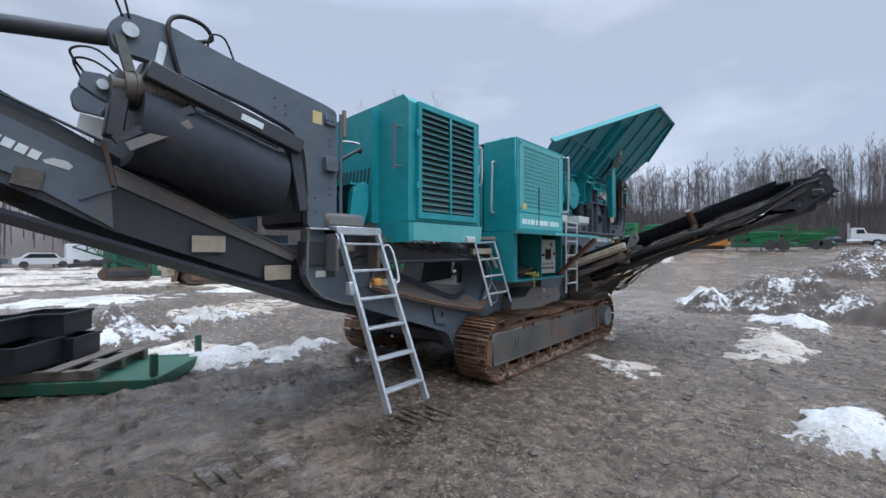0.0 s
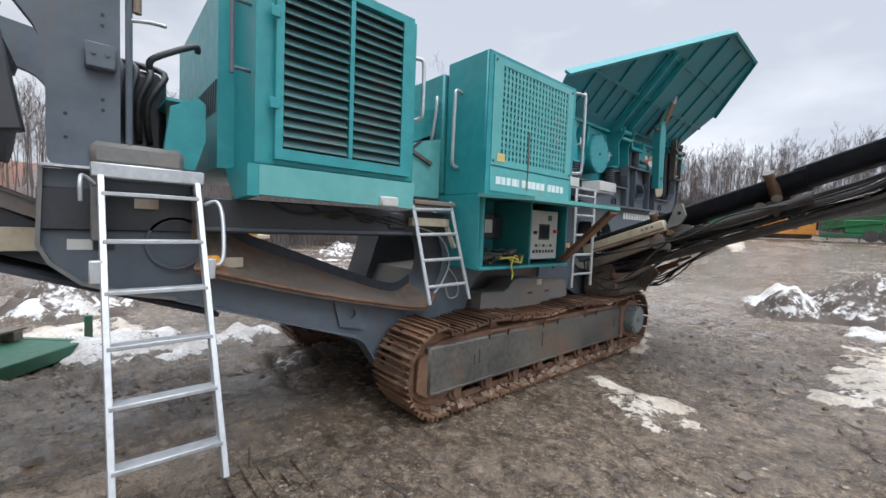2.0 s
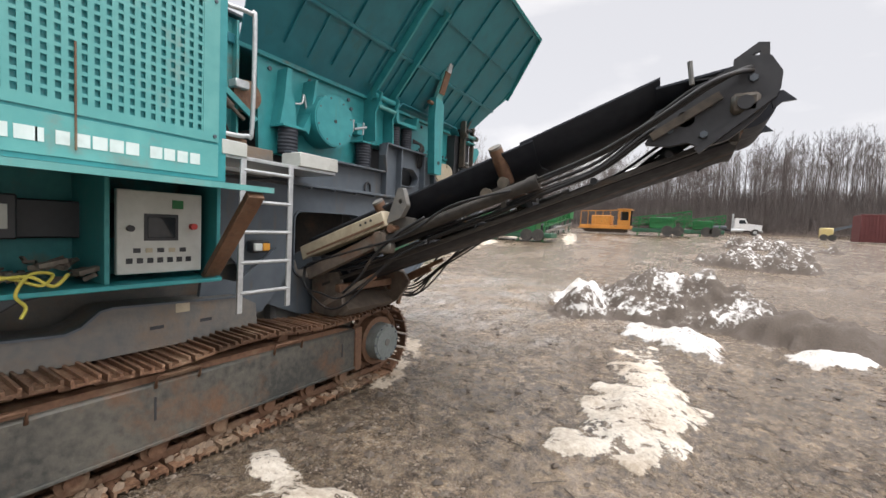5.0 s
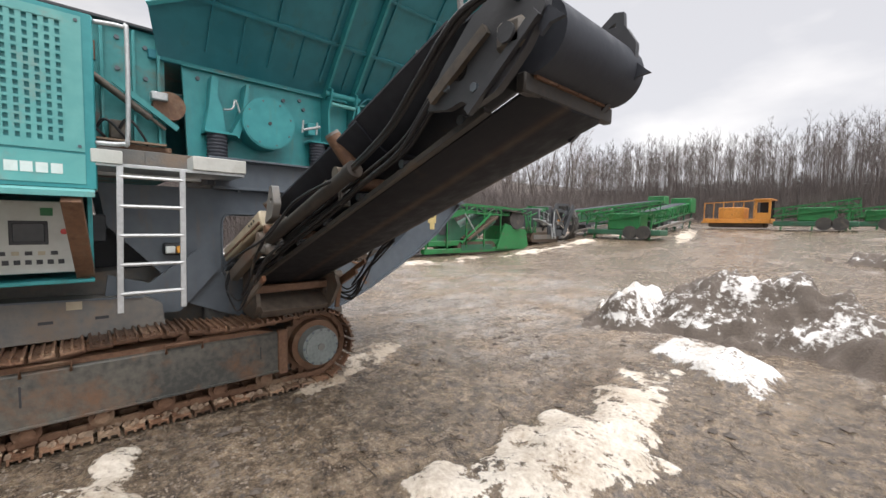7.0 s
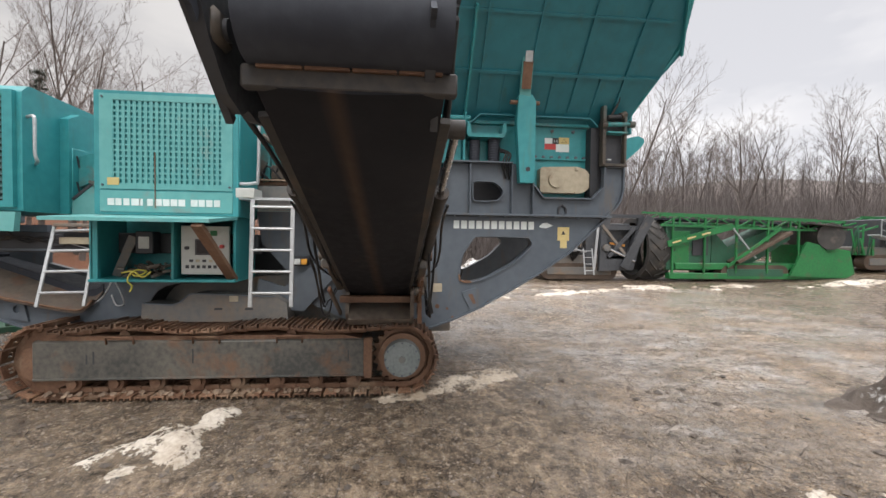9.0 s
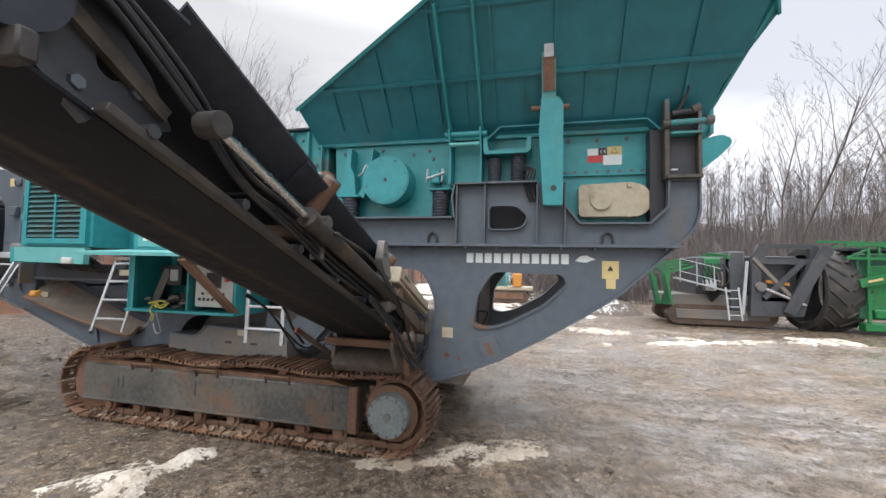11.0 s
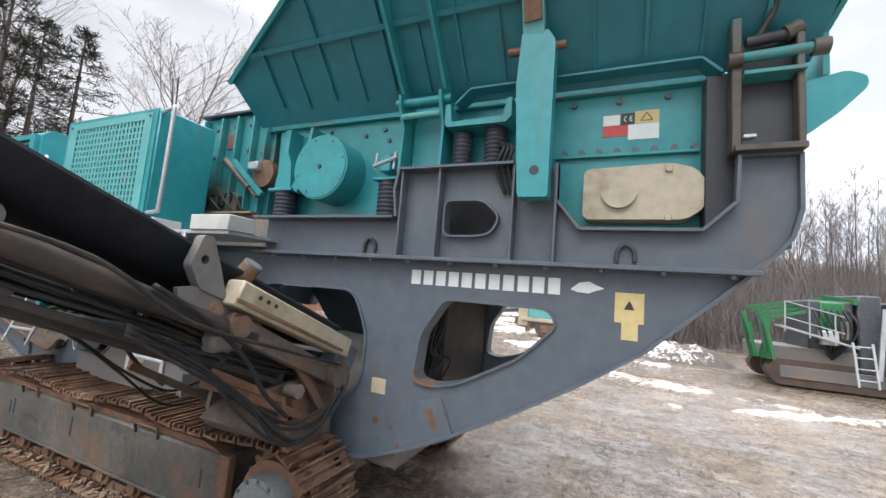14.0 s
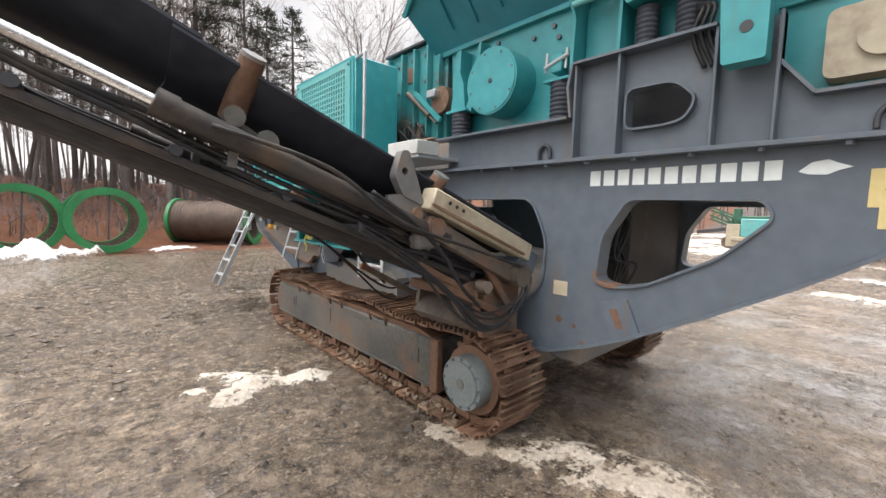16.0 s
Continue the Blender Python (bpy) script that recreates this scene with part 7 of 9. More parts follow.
Y0, Y1, YM = 7.66, 8.53, 8.095
conv = part("side_conveyor", bar(sc(-3.3, Y1 - 0.09, -0.01), sc(-0.05, Y1 - 0.06, 0.0), 0.05, 0.034, bevel=0.004), FRAME, crusher, "black folding side conveyor rising outwards over the track")
part("lower_beam", bar(sc(-3.3, Y0 + 0.09, -0.01), sc(-0.05, Y0 + 0.06, 0.0), 0.05, 0.034, bevel=0.004), FRAME, conv)
for k in range(7):
    part("cross_tube", rod(sc(-2.9 + 0.45 * k, Y0 + 0.03, 0.03), sc(-2.9 + 0.45 * k, Y1 - 0.03, 0.03), 0.025, 8), DARK, conv)


def belt(profile, xa, xb, offa, offb, thick=0.014):
    """A belt strip with a cross profile of (y, height)."""
    bm = bmesh.new()
    n = 14
    rows = []
    for k in range(n + 1):
        t = k / n
        x = xa + (xb - xa) * t
        off = offa + (offb - offa) * t
        rows.append([[bm.verts.new(sc(x, y, off + h + e)) for y, h in profile] for e in (0, thick)])
    for a, b in zip(rows, rows[1:]):
        for e in (0, 1):
            for i in range(len(profile) - 1):
                bm.faces.new((a[e][i], a[e][i + 1], b[e][i + 1], b[e][i]))
        for i in (0, len(profile) - 1):
            bm.faces.new((a[0][i], a[1][i], b[1][i], b[0][i]))
    for r in (rows[0], rows[-1]):
        for i in range(len(profile) - 1):
            bm.faces.new((r[0][i], r[0][i + 1], r[1][i + 1], r[1][i]))
    bmesh.ops.recalc_face_normals(bm, faces=bm.faces)
    return bm


part("return_belt", belt([(YM - 0.35, 0.01), (YM - 0.26, -0.01), (YM, -0.02), (YM + 0.26, -0.01), (YM + 0.35, 0.01)], -3.2, 0.16, -0.035, -0.035), BELT, conv, "worn black conveyor belt with a brown streak")
TROUGH = [(YM - 0.42, 0.165), (YM - 0.30, 0.06), (YM - 0.18, 0.0), (YM + 0.18, 0.0), (YM + 0.30, 0.06), (YM + 0.42, 0.165)]
part("carrying_belt", belt(TROUGH, -3.45, -1.10, 0.34, 0.335), RUBBER, conv)
part("carrying_belt", belt(TROUGH, -1.20, -0.28, 0.355, 0.37), RUBBER, conv)
part("carrying_belt", belt([(y, h * 0.6) for y, h in TROUGH], -0.30, 0.12, 0.38, 0.30), RUBBER, conv)
for y, s in ((Y0 + 0.05, -1), (Y1 - 0.05, 1)):
    for x in (-2.55, -1.4):
        part("idler_roller", rod(sc(x, y + 0.03 * s, 0.57), sc(x + 0.06, y - 0.12 * s, 0.30), 0.055, 14), RUST, conv, "rusty idler roller")
        part("idler_cap", rod(sc(x, y + 0.03 * s, 0.57), sc(x - 0.004, y + 0.04 * s, 0.587), 0.054, 14), GREY_DIRTY, conv)
        part("roller_bracket", bar(sc(x + 0.06, y - 0.02 * s, 0.31), sc(x + 0.10, y, 0.05), 0.04, 0.07), GREY_DIRTY, conv)
        part("roller_lug", rod(sc(x + 0.09, y + 0.02 * s, 0.27), sc(x + 0.09, y + 0.065 * s, 0.27), 0.045, 14), GREASE, conv)
        part("roller_lug", rod(sc(x - 0.05, y + 0.02 * s, 0.235), sc(x - 0.05, y + 0.06 * s, 0.235), 0.05, 14), GREASE, conv)
        part("roller_web", bar(sc(x + 0.12, y + 0.035 * s, 0.245), sc(x - 0.12, y + 0.035 * s, 0.20), 0.02, 0.05), FRAME, conv)
part("centre_idler", rod(sc(-1.4, YM - 0.2, 0.255), sc(-1.4, YM + 0.2, 0.255), 0.05, 12), RUST, conv)
part("centre_idler", rod(sc(-2.55, YM - 0.2, 0.265), sc(-2.55, YM + 0.2, 0.265), 0.05, 12), RUST, conv)
# head with drum, lip and folding link
part("head_drum", rod(sc(0.18, Y0 + 0.07, 0.18), sc(0.18, Y1 - 0.07, 0.18), 0.155, 28), RUBBER, conv)
part("head_belt", belt([(YM - 0.36, 0.0), (YM, 0.01), (YM + 0.36, 0.0)], -0.3, 0.2, 0.34, 0.33), RUBBER, conv)


def hose_bundle(y, s, count, seed):
    """Hoses lying together along the lower beam that rise to the head."""
    rng = random.Random(seed)
    for k in range(count):
        a, b = 0.055 + 0.028 * (k % 4), 0.035 + 0.030 * (k // 4)
        j = [rng.uniform(-0.022, 0.022) for _ in range(8)]
        part("hydraulic_hose", tube([sc(-3.25, y + 0.0 * s, 0.05 + a), sc(-2.7, y + (b + j[0]) * s, a - 0.02 + j[1]), sc(-2.1, y + (b + 0.01) * s, a + 0.01 + j[2]), sc(-1.5, y + b * s, a + j[3]), sc(-1.0, y + (b + j[4]) * s, a + 0.01 + j[4]),
                                     sc(-0.62, y + b * s, a + 0.02 + j[5]), sc(-0.32, y + (b + 0.02) * s, a + 0.14 + j[6]), sc(-0.05, y + 0.04 * s, 0.27 + 0.035 * (k % 4) + j[7]), sc(0.10, y + 0.03 * s, 0.30 - 0.04 * (k // 4))], 0.013, 6), HOSE, conv)


for k in range(2):
    part("hydraulic_hose", tube([sc(-1.05, Y0 - 0.05, 0.16 + 0.02 * k), sc(-0.62, Y0 - 0.08 - 0.01 * k, 0.17 + 0.015 * k), sc(-0.28, Y0 - 0.14 - 0.02 * k, 0.22 + 0.015 * k), sc(0.0, Y0 - 0.16 - 0.02 * k, 0.30 + 0.012 * k), sc(0.18, Y0 - 0.07 - 0.01 * k, 0.34 - 0.02 * k), sc(0.2, Y0 + 0.04, 0.30)], 0.014, 6), HOSE, conv)
hose_bundle(Y0 + 0.07, -1, 5, 201)
hose_bundle(Y1 - 0.07, 1, 4, 202)
for y in (Y0 + 0.05, Y1 - 0.05):
    part("head_plate", plate(rounded([(-0.34, 2.36), (-0.25, 2.52), (-0.06, 2.70), (0.10, 2.78), (0.16, 2.83), (0.27, 2.82), (0.33, 2.72), (0.325, 2.62), (0.25, 2.50), (0.17, 2.42), (0.10, 2.36), (-0.03, 2.32), (-0.10, 2.36), (-0.20, 2.34)], 0.015), y - 0.02, y + 0.02, "y", [disc_poly(-0.12, 2.50, 0.05, 12)]), DARK, conv)
    e = 1 if y > 8 else -1
    part("bearing", box(0.10, 0.24, y - 0.045, y + 0.045, 2.50, 2.62, 0.02), GREASE, conv)
    part("bearing_cap", rod((0.17, y - 0.06, 2.56), (0.17, y + 0.06, 2.56), 0.04, 14), DARK, conv)
    part("head_stiffener", bar((-0.30, y + 0.03 * e, 2.40), (0.05, y + 0.03 * e, 2.62), 0.03, 0.05), GREASE, conv)
    part("head_stiffener", bar((-0.05, y + 0.03 * e, 2.30), (0.30, y + 0.03 * e, 2.60), 0.03, 0.04), DARK, conv)
    part("torn_flap", plate([(0.28, 2.60), (0.335, 2.62), (0.40, 2.56), (0.34, 2.555), (0.30, 2.52)], y - 0.01, y + 0.01, "y"), RUBBER, conv)
    part("fitting", rod((-0.10, y + 0.03 * e, 2.70), (-0.12, y + 0.03 * e, 2.84), 0.014, 8), GREY_DIRTY, conv)
    part("top_bracket", plate([(0.10, 2.74), (0.27, 2.76), (0.26, 2.89), (0.21, 2.90), (0.10, 2.82)], y - 0.015, y + 0.015, "y", [[(0.15, 2.79), (0.225, 2.80), (0.22, 2.85), (0.16, 2.82)]]), DARK, conv)
    for bx, bz in ((-0.2, 2.44), (-0.02, 2.40), (0.2, 2.70)):
        piece("bolt", bolt_me, Matrix.Translation((bx, y + (0.022 if y > 8 else -0.022), bz)) @ pose(0, 0, 0, 90, 0, 0), conv)
part("lip", bar(sc(0.14, Y0 + 0.04, 0.005), sc(0.14, Y1 - 0.04, 0.005), 0.05, 0.085, bevel=0.008), FRAME, conv, "muddy steel scraper lip")
for k in range(4):
    part("lip_rust", bar(sc(0.172, Y0 + 0.10 + 0.17 * k, 0.035), sc(0.172, Y0 + 0.26 + 0.17 * k, 0.035), 0.02, 0.035), RUST, conv)
part("head_guard", bar(sc(-0.05, Y0 + 0.02, 0.42), sc(-0.05, Y1 - 0.02, 0.42), 0.25, 0.012), DARK, conv)
for y, s in ((Y1, 1), (Y0, -1)):
    cy = y + 0.01 * s
    part("cream_beam", bar(sc(-3.42, cy + 0.04 * s, 0.36), sc(-2.36, cy + 0.06 * s, 0.355), 0.12, 0.14, bevel=0.01), CREAM, conv, "cream-painted steel beam")
    part("beam_stop", plate(rounded([(-2.36, 1.78), (-2.2, 1.84), (-2.14, 1.95), (-2.19, 2.10), (-2.24, 2.10), (-2.30, 1.95)], 0.02), cy + 0.0, cy + 0.06 * s if s > 0 else cy - 0.06, "y", [disc_poly(-2.21, 1.98, 0.022, 10)]), GREY_DIRTY, conv)
    part("beam_sleeve", bar(sc(-3.52, cy + 0.02 * s, 0.30), sc(-3.3, cy + 0.02 * s, 0.32), 0.13, 0.17, bevel=0.006), GREY, conv)
    part("cylinder", rod(sc(-2.55, cy + 0.04 * s, 0.17), sc(-1.05, cy + 0.03 * s, 0.165), 0.048, 16), FRAME, conv, "black hydraulic cylinder")
    part("cylinder_gland", rod(sc(-1.09, cy + 0.03 * s, 0.165), sc(-1.02, cy + 0.03 * s, 0.165), 0.056, 16), FRAME, conv)
    if s > 0:
        part("piston_rod", rod(sc(-1.05, cy + 0.03 * s, 0.165), sc(-0.40, cy + 0.03 * s, 0.17), 0.024, 14), BARE, conv, "bright chrome piston rod")
        part("rod_eye", rod(sc(-0.37, cy - 0.02 * s, 0.17), sc(-0.37, cy + 0.07 * s, 0.17), 0.05, 14), FRAME, conv)
    side = cy + 0.125 * s
    for k in range(3):
        part("beam_slot", rod(sc(-2.62 + 0.06 * k, side, 0.38), sc(-2.62 + 0.06 * k, side - 0.006 * s, 0.38), 0.012, 8), BLACK, conv)
    part("beam_web", bar(sc(-3.3, side - 0.003, 0.318), sc(-2.35, side - 0.003, 0.315), 0.012, 0.018), RUST, conv)
    part("link_plate", plate([(-2.42, 1.62), (-2.12, 1.74), (-2.1, 1.84), (-2.3, 1.86), (-2.5, 1.74)], cy + 0.02, cy + 0.05, "y"), GREY_DIRTY, conv, "muddy link plate")
    part("link_pin", rod((-2.3, cy + 0.08 * s, 1.74), (-2.3, cy - 0.04 * s, 1.74), 0.035, 12), RUST, conv)
    part("roller_lug", box(-2.5, -2.3, cy - 0.03, cy + 0.07 * s if s > 0 else cy + 0.03, 1.52, 1.62, 0.02) if s > 0 else box(-2.5, -2.3, cy - 0.07, cy + 0.03, 1.52, 1.62, 0.02), GREY_DIRTY, conv)
    part("hydraulic_hose", tube([sc(-1.95, cy + 0.09 * s, 0.22), sc(-2.2, cy + 0.12 * s, 0.16), sc(-2.45, cy + 0.13 * s, 0.04), sc(-2.6, cy + 0.13 * s, -0.1), sc(-2.8, cy + 0.13 * s, -0.20)], 0.013, 6), HOSE, conv)
    part("hydraulic_hose", tube([sc(-1.2, cy + 0.10 * s, 0.16), sc(-1.7, cy + 0.12 * s, 0.22), sc(-2.1, cy + 0.15 * s, 0.12), sc(-2.7, cy + 0.17 * s, 0.16), sc(-3.3, cy + 0.12 * s, 0.22)], 0.011, 6), HOSE, conv)
part("tail_mount", plate([(-3.5, 0.82), (-3.02, 0.82), (-2.94, 0.90), (-3.06, 1.0), (-3.5, 1.04)], 7.76, 8.46, "y"), TRAY, conv, "muddy steel conveyor mount")
part("tail_cheek", plate(rounded([(-3.45, 0.82), (-3.12, 0.80), (-3.0, 0.95), (-3.05, 1.26), (-3.30, 1.36), (-3.45, 1.32)], 0.03), 7.72, 7.76, "y"), TRAY, conv)
part("tail_cheek", plate(rounded([(-3.45, 0.82), (-3.08, 0.80), (-2.88, 0.92), (-2.72, 1.14), (-2.80, 1.24), (-3.05, 1.26), (-3.30, 1.36), (-3.45, 1.32)], 0.03), 8.46, 8.50, "y", [disc_poly(-3.02, 1.05, 0.045, 14)]), TRAY, conv)
for k, (a, b, w) in enumerate((((-3.3, 8.56, 0.92), (-2.5, 8.56, 1.30), 0.05), ((-3.25, 8.55, 1.05), (-2.95, 8.56, 1.40), 0.06), ((-2.95, 8.57, 0.85), (-2.85, 8.56, 1.2), 0.05), ((-3.2, 7.64, 0.92), (-2.5, 7.63, 1.30), 0.05), ((-2.85, 8.57, 1.18), (-2.35, 8.57, 1.42), 0.04))):
    part("tail_brace", bar(a, b, 0.03, w, bevel=0.003), TRAY if k % 2 else RUST, conv)
part("tail_pin", rod((-2.95, 8.52, 1.22), (-2.95, 8.62, 1.22), 0.045, 14), GREY_DIRTY, conv)
part("tail_motor", rod((-3.3, 8.47, 1.28), (-3.3, 8.66, 1.28), 0.09, 18), GREASE, conv)
part("tail_bar", box(-3.05, -2.97, 7.66, 8.56, 1.08, 1.16, 0.01), RUST, conv)
part("tail_foot", plate(rounded([(-3.3, 0.80), (-3.0, 0.80), (-3.04, 0.88), (-3.16, 0.95), (-3.3, 0.95)], 0.02), 8.0, 8.28, "y"), TRAY, conv)
part("tail_drum", rod((-3.3, 7.75, 1.28), (-3.3, 8.47, 1.28), 0.13, 24), RUBBER, conv)
for y, e in ((8.58, 1), (7.60, -1)):
    part("fold_arm", bar(sc(-2.36, y, 0.20), sc(-3.36, y - 0.02 * e, 0.13), 0.08, 0.12, bevel=0.008), TRAY, conv, "muddy folding arm under the cream beam")
    part("arm_boss", rod(sc(-2.42, y - 0.05 * e, 0.20), sc(-2.42, y + 0.07 * e, 0.20), 0.06, 14), TRAY, conv)
    rng = random.Random(11)
    for k in range(6 if e > 0 else 2):                  # slack hoses that loop from the frame to the arm
        j = [rng.uniform(-0.05, 0.05) for _ in range(6)]
        dip = rng.uniform(0.92, 1.12)
        part("hydraulic_hose", tube([(-3.46, y - 0.06 * e, 1.42 + j[0]), (-3.36 + j[1], y + (0.05 + 0.4 * abs(j[2])) * e, 1.16 + j[3]), (-3.12 + j[2], y + (0.07 + abs(j[4])) * e, dip), (-2.80 + j[3], y + (0.08 + abs(j[0])) * e, dip + 0.02 + j[5]),
                                     (-2.50 + j[4], y + 0.07 * e, 1.24 + j[1]), (-2.2, y + (0.04 + 0.3 * abs(j[5])) * e, 1.50 + j[0]), (-1.9, y + 0.03 * e, 1.66 + 0.5 * j[3])], 0.0095, 6), HOSE, conv)


# ---- woods ----
def bare_tree(rng, h, r0, depth=4, seg=5, spread_out=0.55, first=0.35, twigs=True):
    """Vertices and faces of a leafless tree: a tapered trunk, limbs and fine twigs."""
    vs, fs = [], []

    def limb(a, d, length, r, level):
        steps = 5 if level == 0 else (3 if level < 3 else 2)
        pts, p, dd = [a], Vector(a), Vector(d)
        for k in range(steps):
            dd = (dd + Vector((rng.gauss(0, 0.10), rng.gauss(0, 0.10), 0.05 if level else 0.02))).normalized()
            p = p + dd * (length / steps)
            pts.append(p.copy())
        n = seg if level == 0 else (4 if level == 1 else 3)
        end = r * (0.25 if level == 0 else 0.35)
        base = len(vs)
        for k, q in enumerate(pts):
            ax = (pts[min(k + 1, steps)] - pts[max(k - 1, 0)]).normalized()
            u = ax.cross(Vector((0.3, 0.9, 0.2))).normalized()
            w = ax.cross(u)
            rad = r + (end - r) * k / steps
            if level == 0 and k == 0:
                rad *= 1.35
            for j in range(n):
                an = 2 * math.pi * j / n
                vs.append(tuple(q + rad * (u * math.cos(an) + w * math.sin(an))))
        for k in range(steps):
            for j in range(n):
                fs.append((base + k * n + j, base + k * n + (j + 1) % n, base + (k + 1) * n + (j + 1) % n, base + (k + 1) * n + j))
        if level >= depth:
            return
        kids = {0: rng.randint(8, 12), 1: rng.randint(4, 6), 2: rng.randint(3, 5), 3: 3}[level]
        for c in range(kids):
            t = (first if level == 0 else 0.25) + (1 - (first if level == 0 else 0.25)) * (c + rng.random() * 0.8) / kids
            i = min(int(t * steps), steps - 1)
            q = pts[i].lerp(pts[i + 1], t * steps - i)
            ax = (pts[i + 1] - pts[i]).normalized()
            an = rng.uniform(0, 2 * math.pi)
            u = ax.cross(Vector((0.3, 0.9, 0.2))).normalized()
            out = u * math.cos(an) + ax.cross(u) * math.sin(an)
            nd = (ax * (1 - spread_out * rng.uniform(0.7, 1.2)) + out * spread_out * rng.uniform(0.8, 1.3) + Vector((0, 0, 0.15))).normalized()
            limb(q, nd, length * (0.50 if level == 0 else 0.52) * rng.uniform(0.7, 1.1) * (1.15 - 0.5 * t), max(r * (1 - 0.72 * t) * 0.5, 0.008), level + 1)

    limb(Vector((0, 0, 0)), Vector((0, 0, 1)), h, r0, 0)
    return vs, fs, 5 * seg


def tree_kind(seed, h, r0, depth=4, first=0.35, spread_out=0.55, bark=BARK):
    rng = random.Random(seed)
    vs, fs, nt = bare_tree(rng, h, r0, depth, 5, spread_out, first)
    nv = 6 * 5
    trunk = mesh_from("trunk", vs[:nv], fs[:nt], bark)
    crown = mesh_from("crown", vs[nv:], [tuple(i - nv for i in f) for f in fs[nt:]], TWIG)
    return trunk, crown


def plant(kind, x, y, turn, scale, label, group):
    tr = new("bare_tree")
    tagged(tr, label, "tree", group)
    tr.matrix_basis = pose(x, y, rise(x, y) - 0.1, 0, 0, turn) @ Matrix.Scale(scale, 4)
    for nm, me in zip(("trunk", "crown"), kind):
        ob = new(nm, me)
        ob.parent = tr
    return tr


TALL = [tree_kind(s, 14, 0.13, 4, 0.42, 0.40) for s in (1, 2, 3, 4)]
BROAD = [tree_kind(s, 12, 0.16, 4, 0.25, 0.55) for s in (7, 8, 9)]
CROWNED = [tree_kind(s, 13, 0.15, 4, 0.5, 0.5) for s in (17, 18)]
THIN = [tree_kind(s, 15, 0.10, 2, 0.55, 0.40) for s in (13, 14, 15)]
def in_view_wedge(x, y):
    """Bearings where trees are dropped or shrunk to fit the camera's view."""
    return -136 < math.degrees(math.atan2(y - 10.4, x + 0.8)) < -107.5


rng = random.Random(21)
for k in range(32):                                     # behind the row of machines in the west
    y = 9 + 62 * (k + rng.random()) / 32
    x = -rng.uniform(31, 44)
    plant(rng.choice(BROAD if k % 3 == 0 else TALL), x, y, rng.uniform(0, 360), rng.uniform(0.5, 0.7) if y < 21 else rng.uniform(0.72, 1.0), "leafless grey tree at the yard's western edge", "western trees")
for k in range(120):                                    # woods in the south
    x = -36 + 62 * (k + rng.random()) / 120
    y = -rng.uniform(13, 34)
    kind, turn, size = rng.choice(THIN if k % 4 else TALL), rng.uniform(0, 360), rng.uniform(0.9, 1.35)
    if not in_view_wedge(x, y):
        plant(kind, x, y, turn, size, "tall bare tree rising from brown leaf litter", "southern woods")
for x, y, s in ((-27, -8, 0.95), (-31, -11, 1.1), (-33, -15, 1.0), (-26, -12, 0.9), (-36, -13, 1.1)):
    plant(rng.choice(BROAD), x, y, rng.uniform(0, 360), s, "broad leafless tree behind the yard", "broad trees")


for k, (x, y, s) in enumerate(((-14.9, -14.2, 1.08), (-16.6, -17.0, 1.22), (-17.6, -15.2, 1.02), (-19.6, -14.8, 0.92), (-22.0, -15.2, 0.95), (-24.6, -14.0, 0.9))):
    plant(CROWNED[k % 2], x, y, 70 * k, s, "upright leafless tree with a round crown of fine twigs", "round trees")


def pine_kind(seed, h):
    """A tall pine: bare lower trunk, whorls of drooping limbs, and tufts of needles."""
    rng = random.Random(seed)
    tb = bmesh.new()
    rod((0, 0, 0), (0, 0, h), 0.24, 8, tb, 0.03)
    vs, fs = [], []
    z = h * 0.28
    while z < h * 0.98:
        t = (z - h * 0.28) / (h * 0.7)
        reach = (0.4 + 3.3 * (1 - t) ** 0.8) * rng.uniform(0.6, 1.1)
        for k in range(rng.randint(3, 5)):
            a = rng.uniform(0, 6.28)
            tip = Vector((math.cos(a) * reach, math.sin(a) * reach, z + reach * rng.uniform(-0.15, 0.25)))
            root = Vector((0, 0, z))
            bar(root, tip, 0.035, 0.035, tb)
            for c in range(44):
                p = root.lerp(tip, rng.uniform(0.3, 1.05)) + Vector((rng.gauss(0, 0.16), rng.gauss(0, 0.16), rng.gauss(0.02, 0.09)))
                d = Vector((math.cos(a) + rng.gauss(0, 0.7), math.sin(a) + rng.gauss(0, 0.7), rng.gauss(0.1, 0.4))).normalized() * rng.uniform(0.22, 0.46)
                s = d.cross(Vector((0, 0, 1))).normalized() * rng.uniform(0.02, 0.05)
                b = len(vs)
                vs += [tuple(p - s), tuple(p + s), tuple(p + d)]
                fs.append((b, b + 1, b + 2))
        z += h * 0.033
    return mesh_of("trunk", tb, BARK), mesh_from("crown", vs, fs, NEEDLE)


PINES = [pine_kind(s, 15) for s in (31, 32)]
for i, (x, y, s) in enumerate(((-9.5, -19, 1.05), (-12.8, -19.3, 0.97), (-3.0, -20, 1.1), (0.5, -26, 1.3), (3.0, -19, 1.15), (-7.4, -22.5, 1.35), (-6.0, -23, 1.2), (-10.4, -17.5, 0.9), (-29, -22, 0.7), (-28, -16, 0.8))):
    t = new("pine_tree")
    tagged(t, "dark green pine among the bare trees", "tree", "pines")
    t.matrix_basis = pose(x, y, rise(x, y) - 0.1, 0, 0, 50 * i) @ Matrix.Scale(s, 4)
    for nm, me in zip(("trunk", "crown"), PINES[i % 2]):
        new(nm, me).parent = t


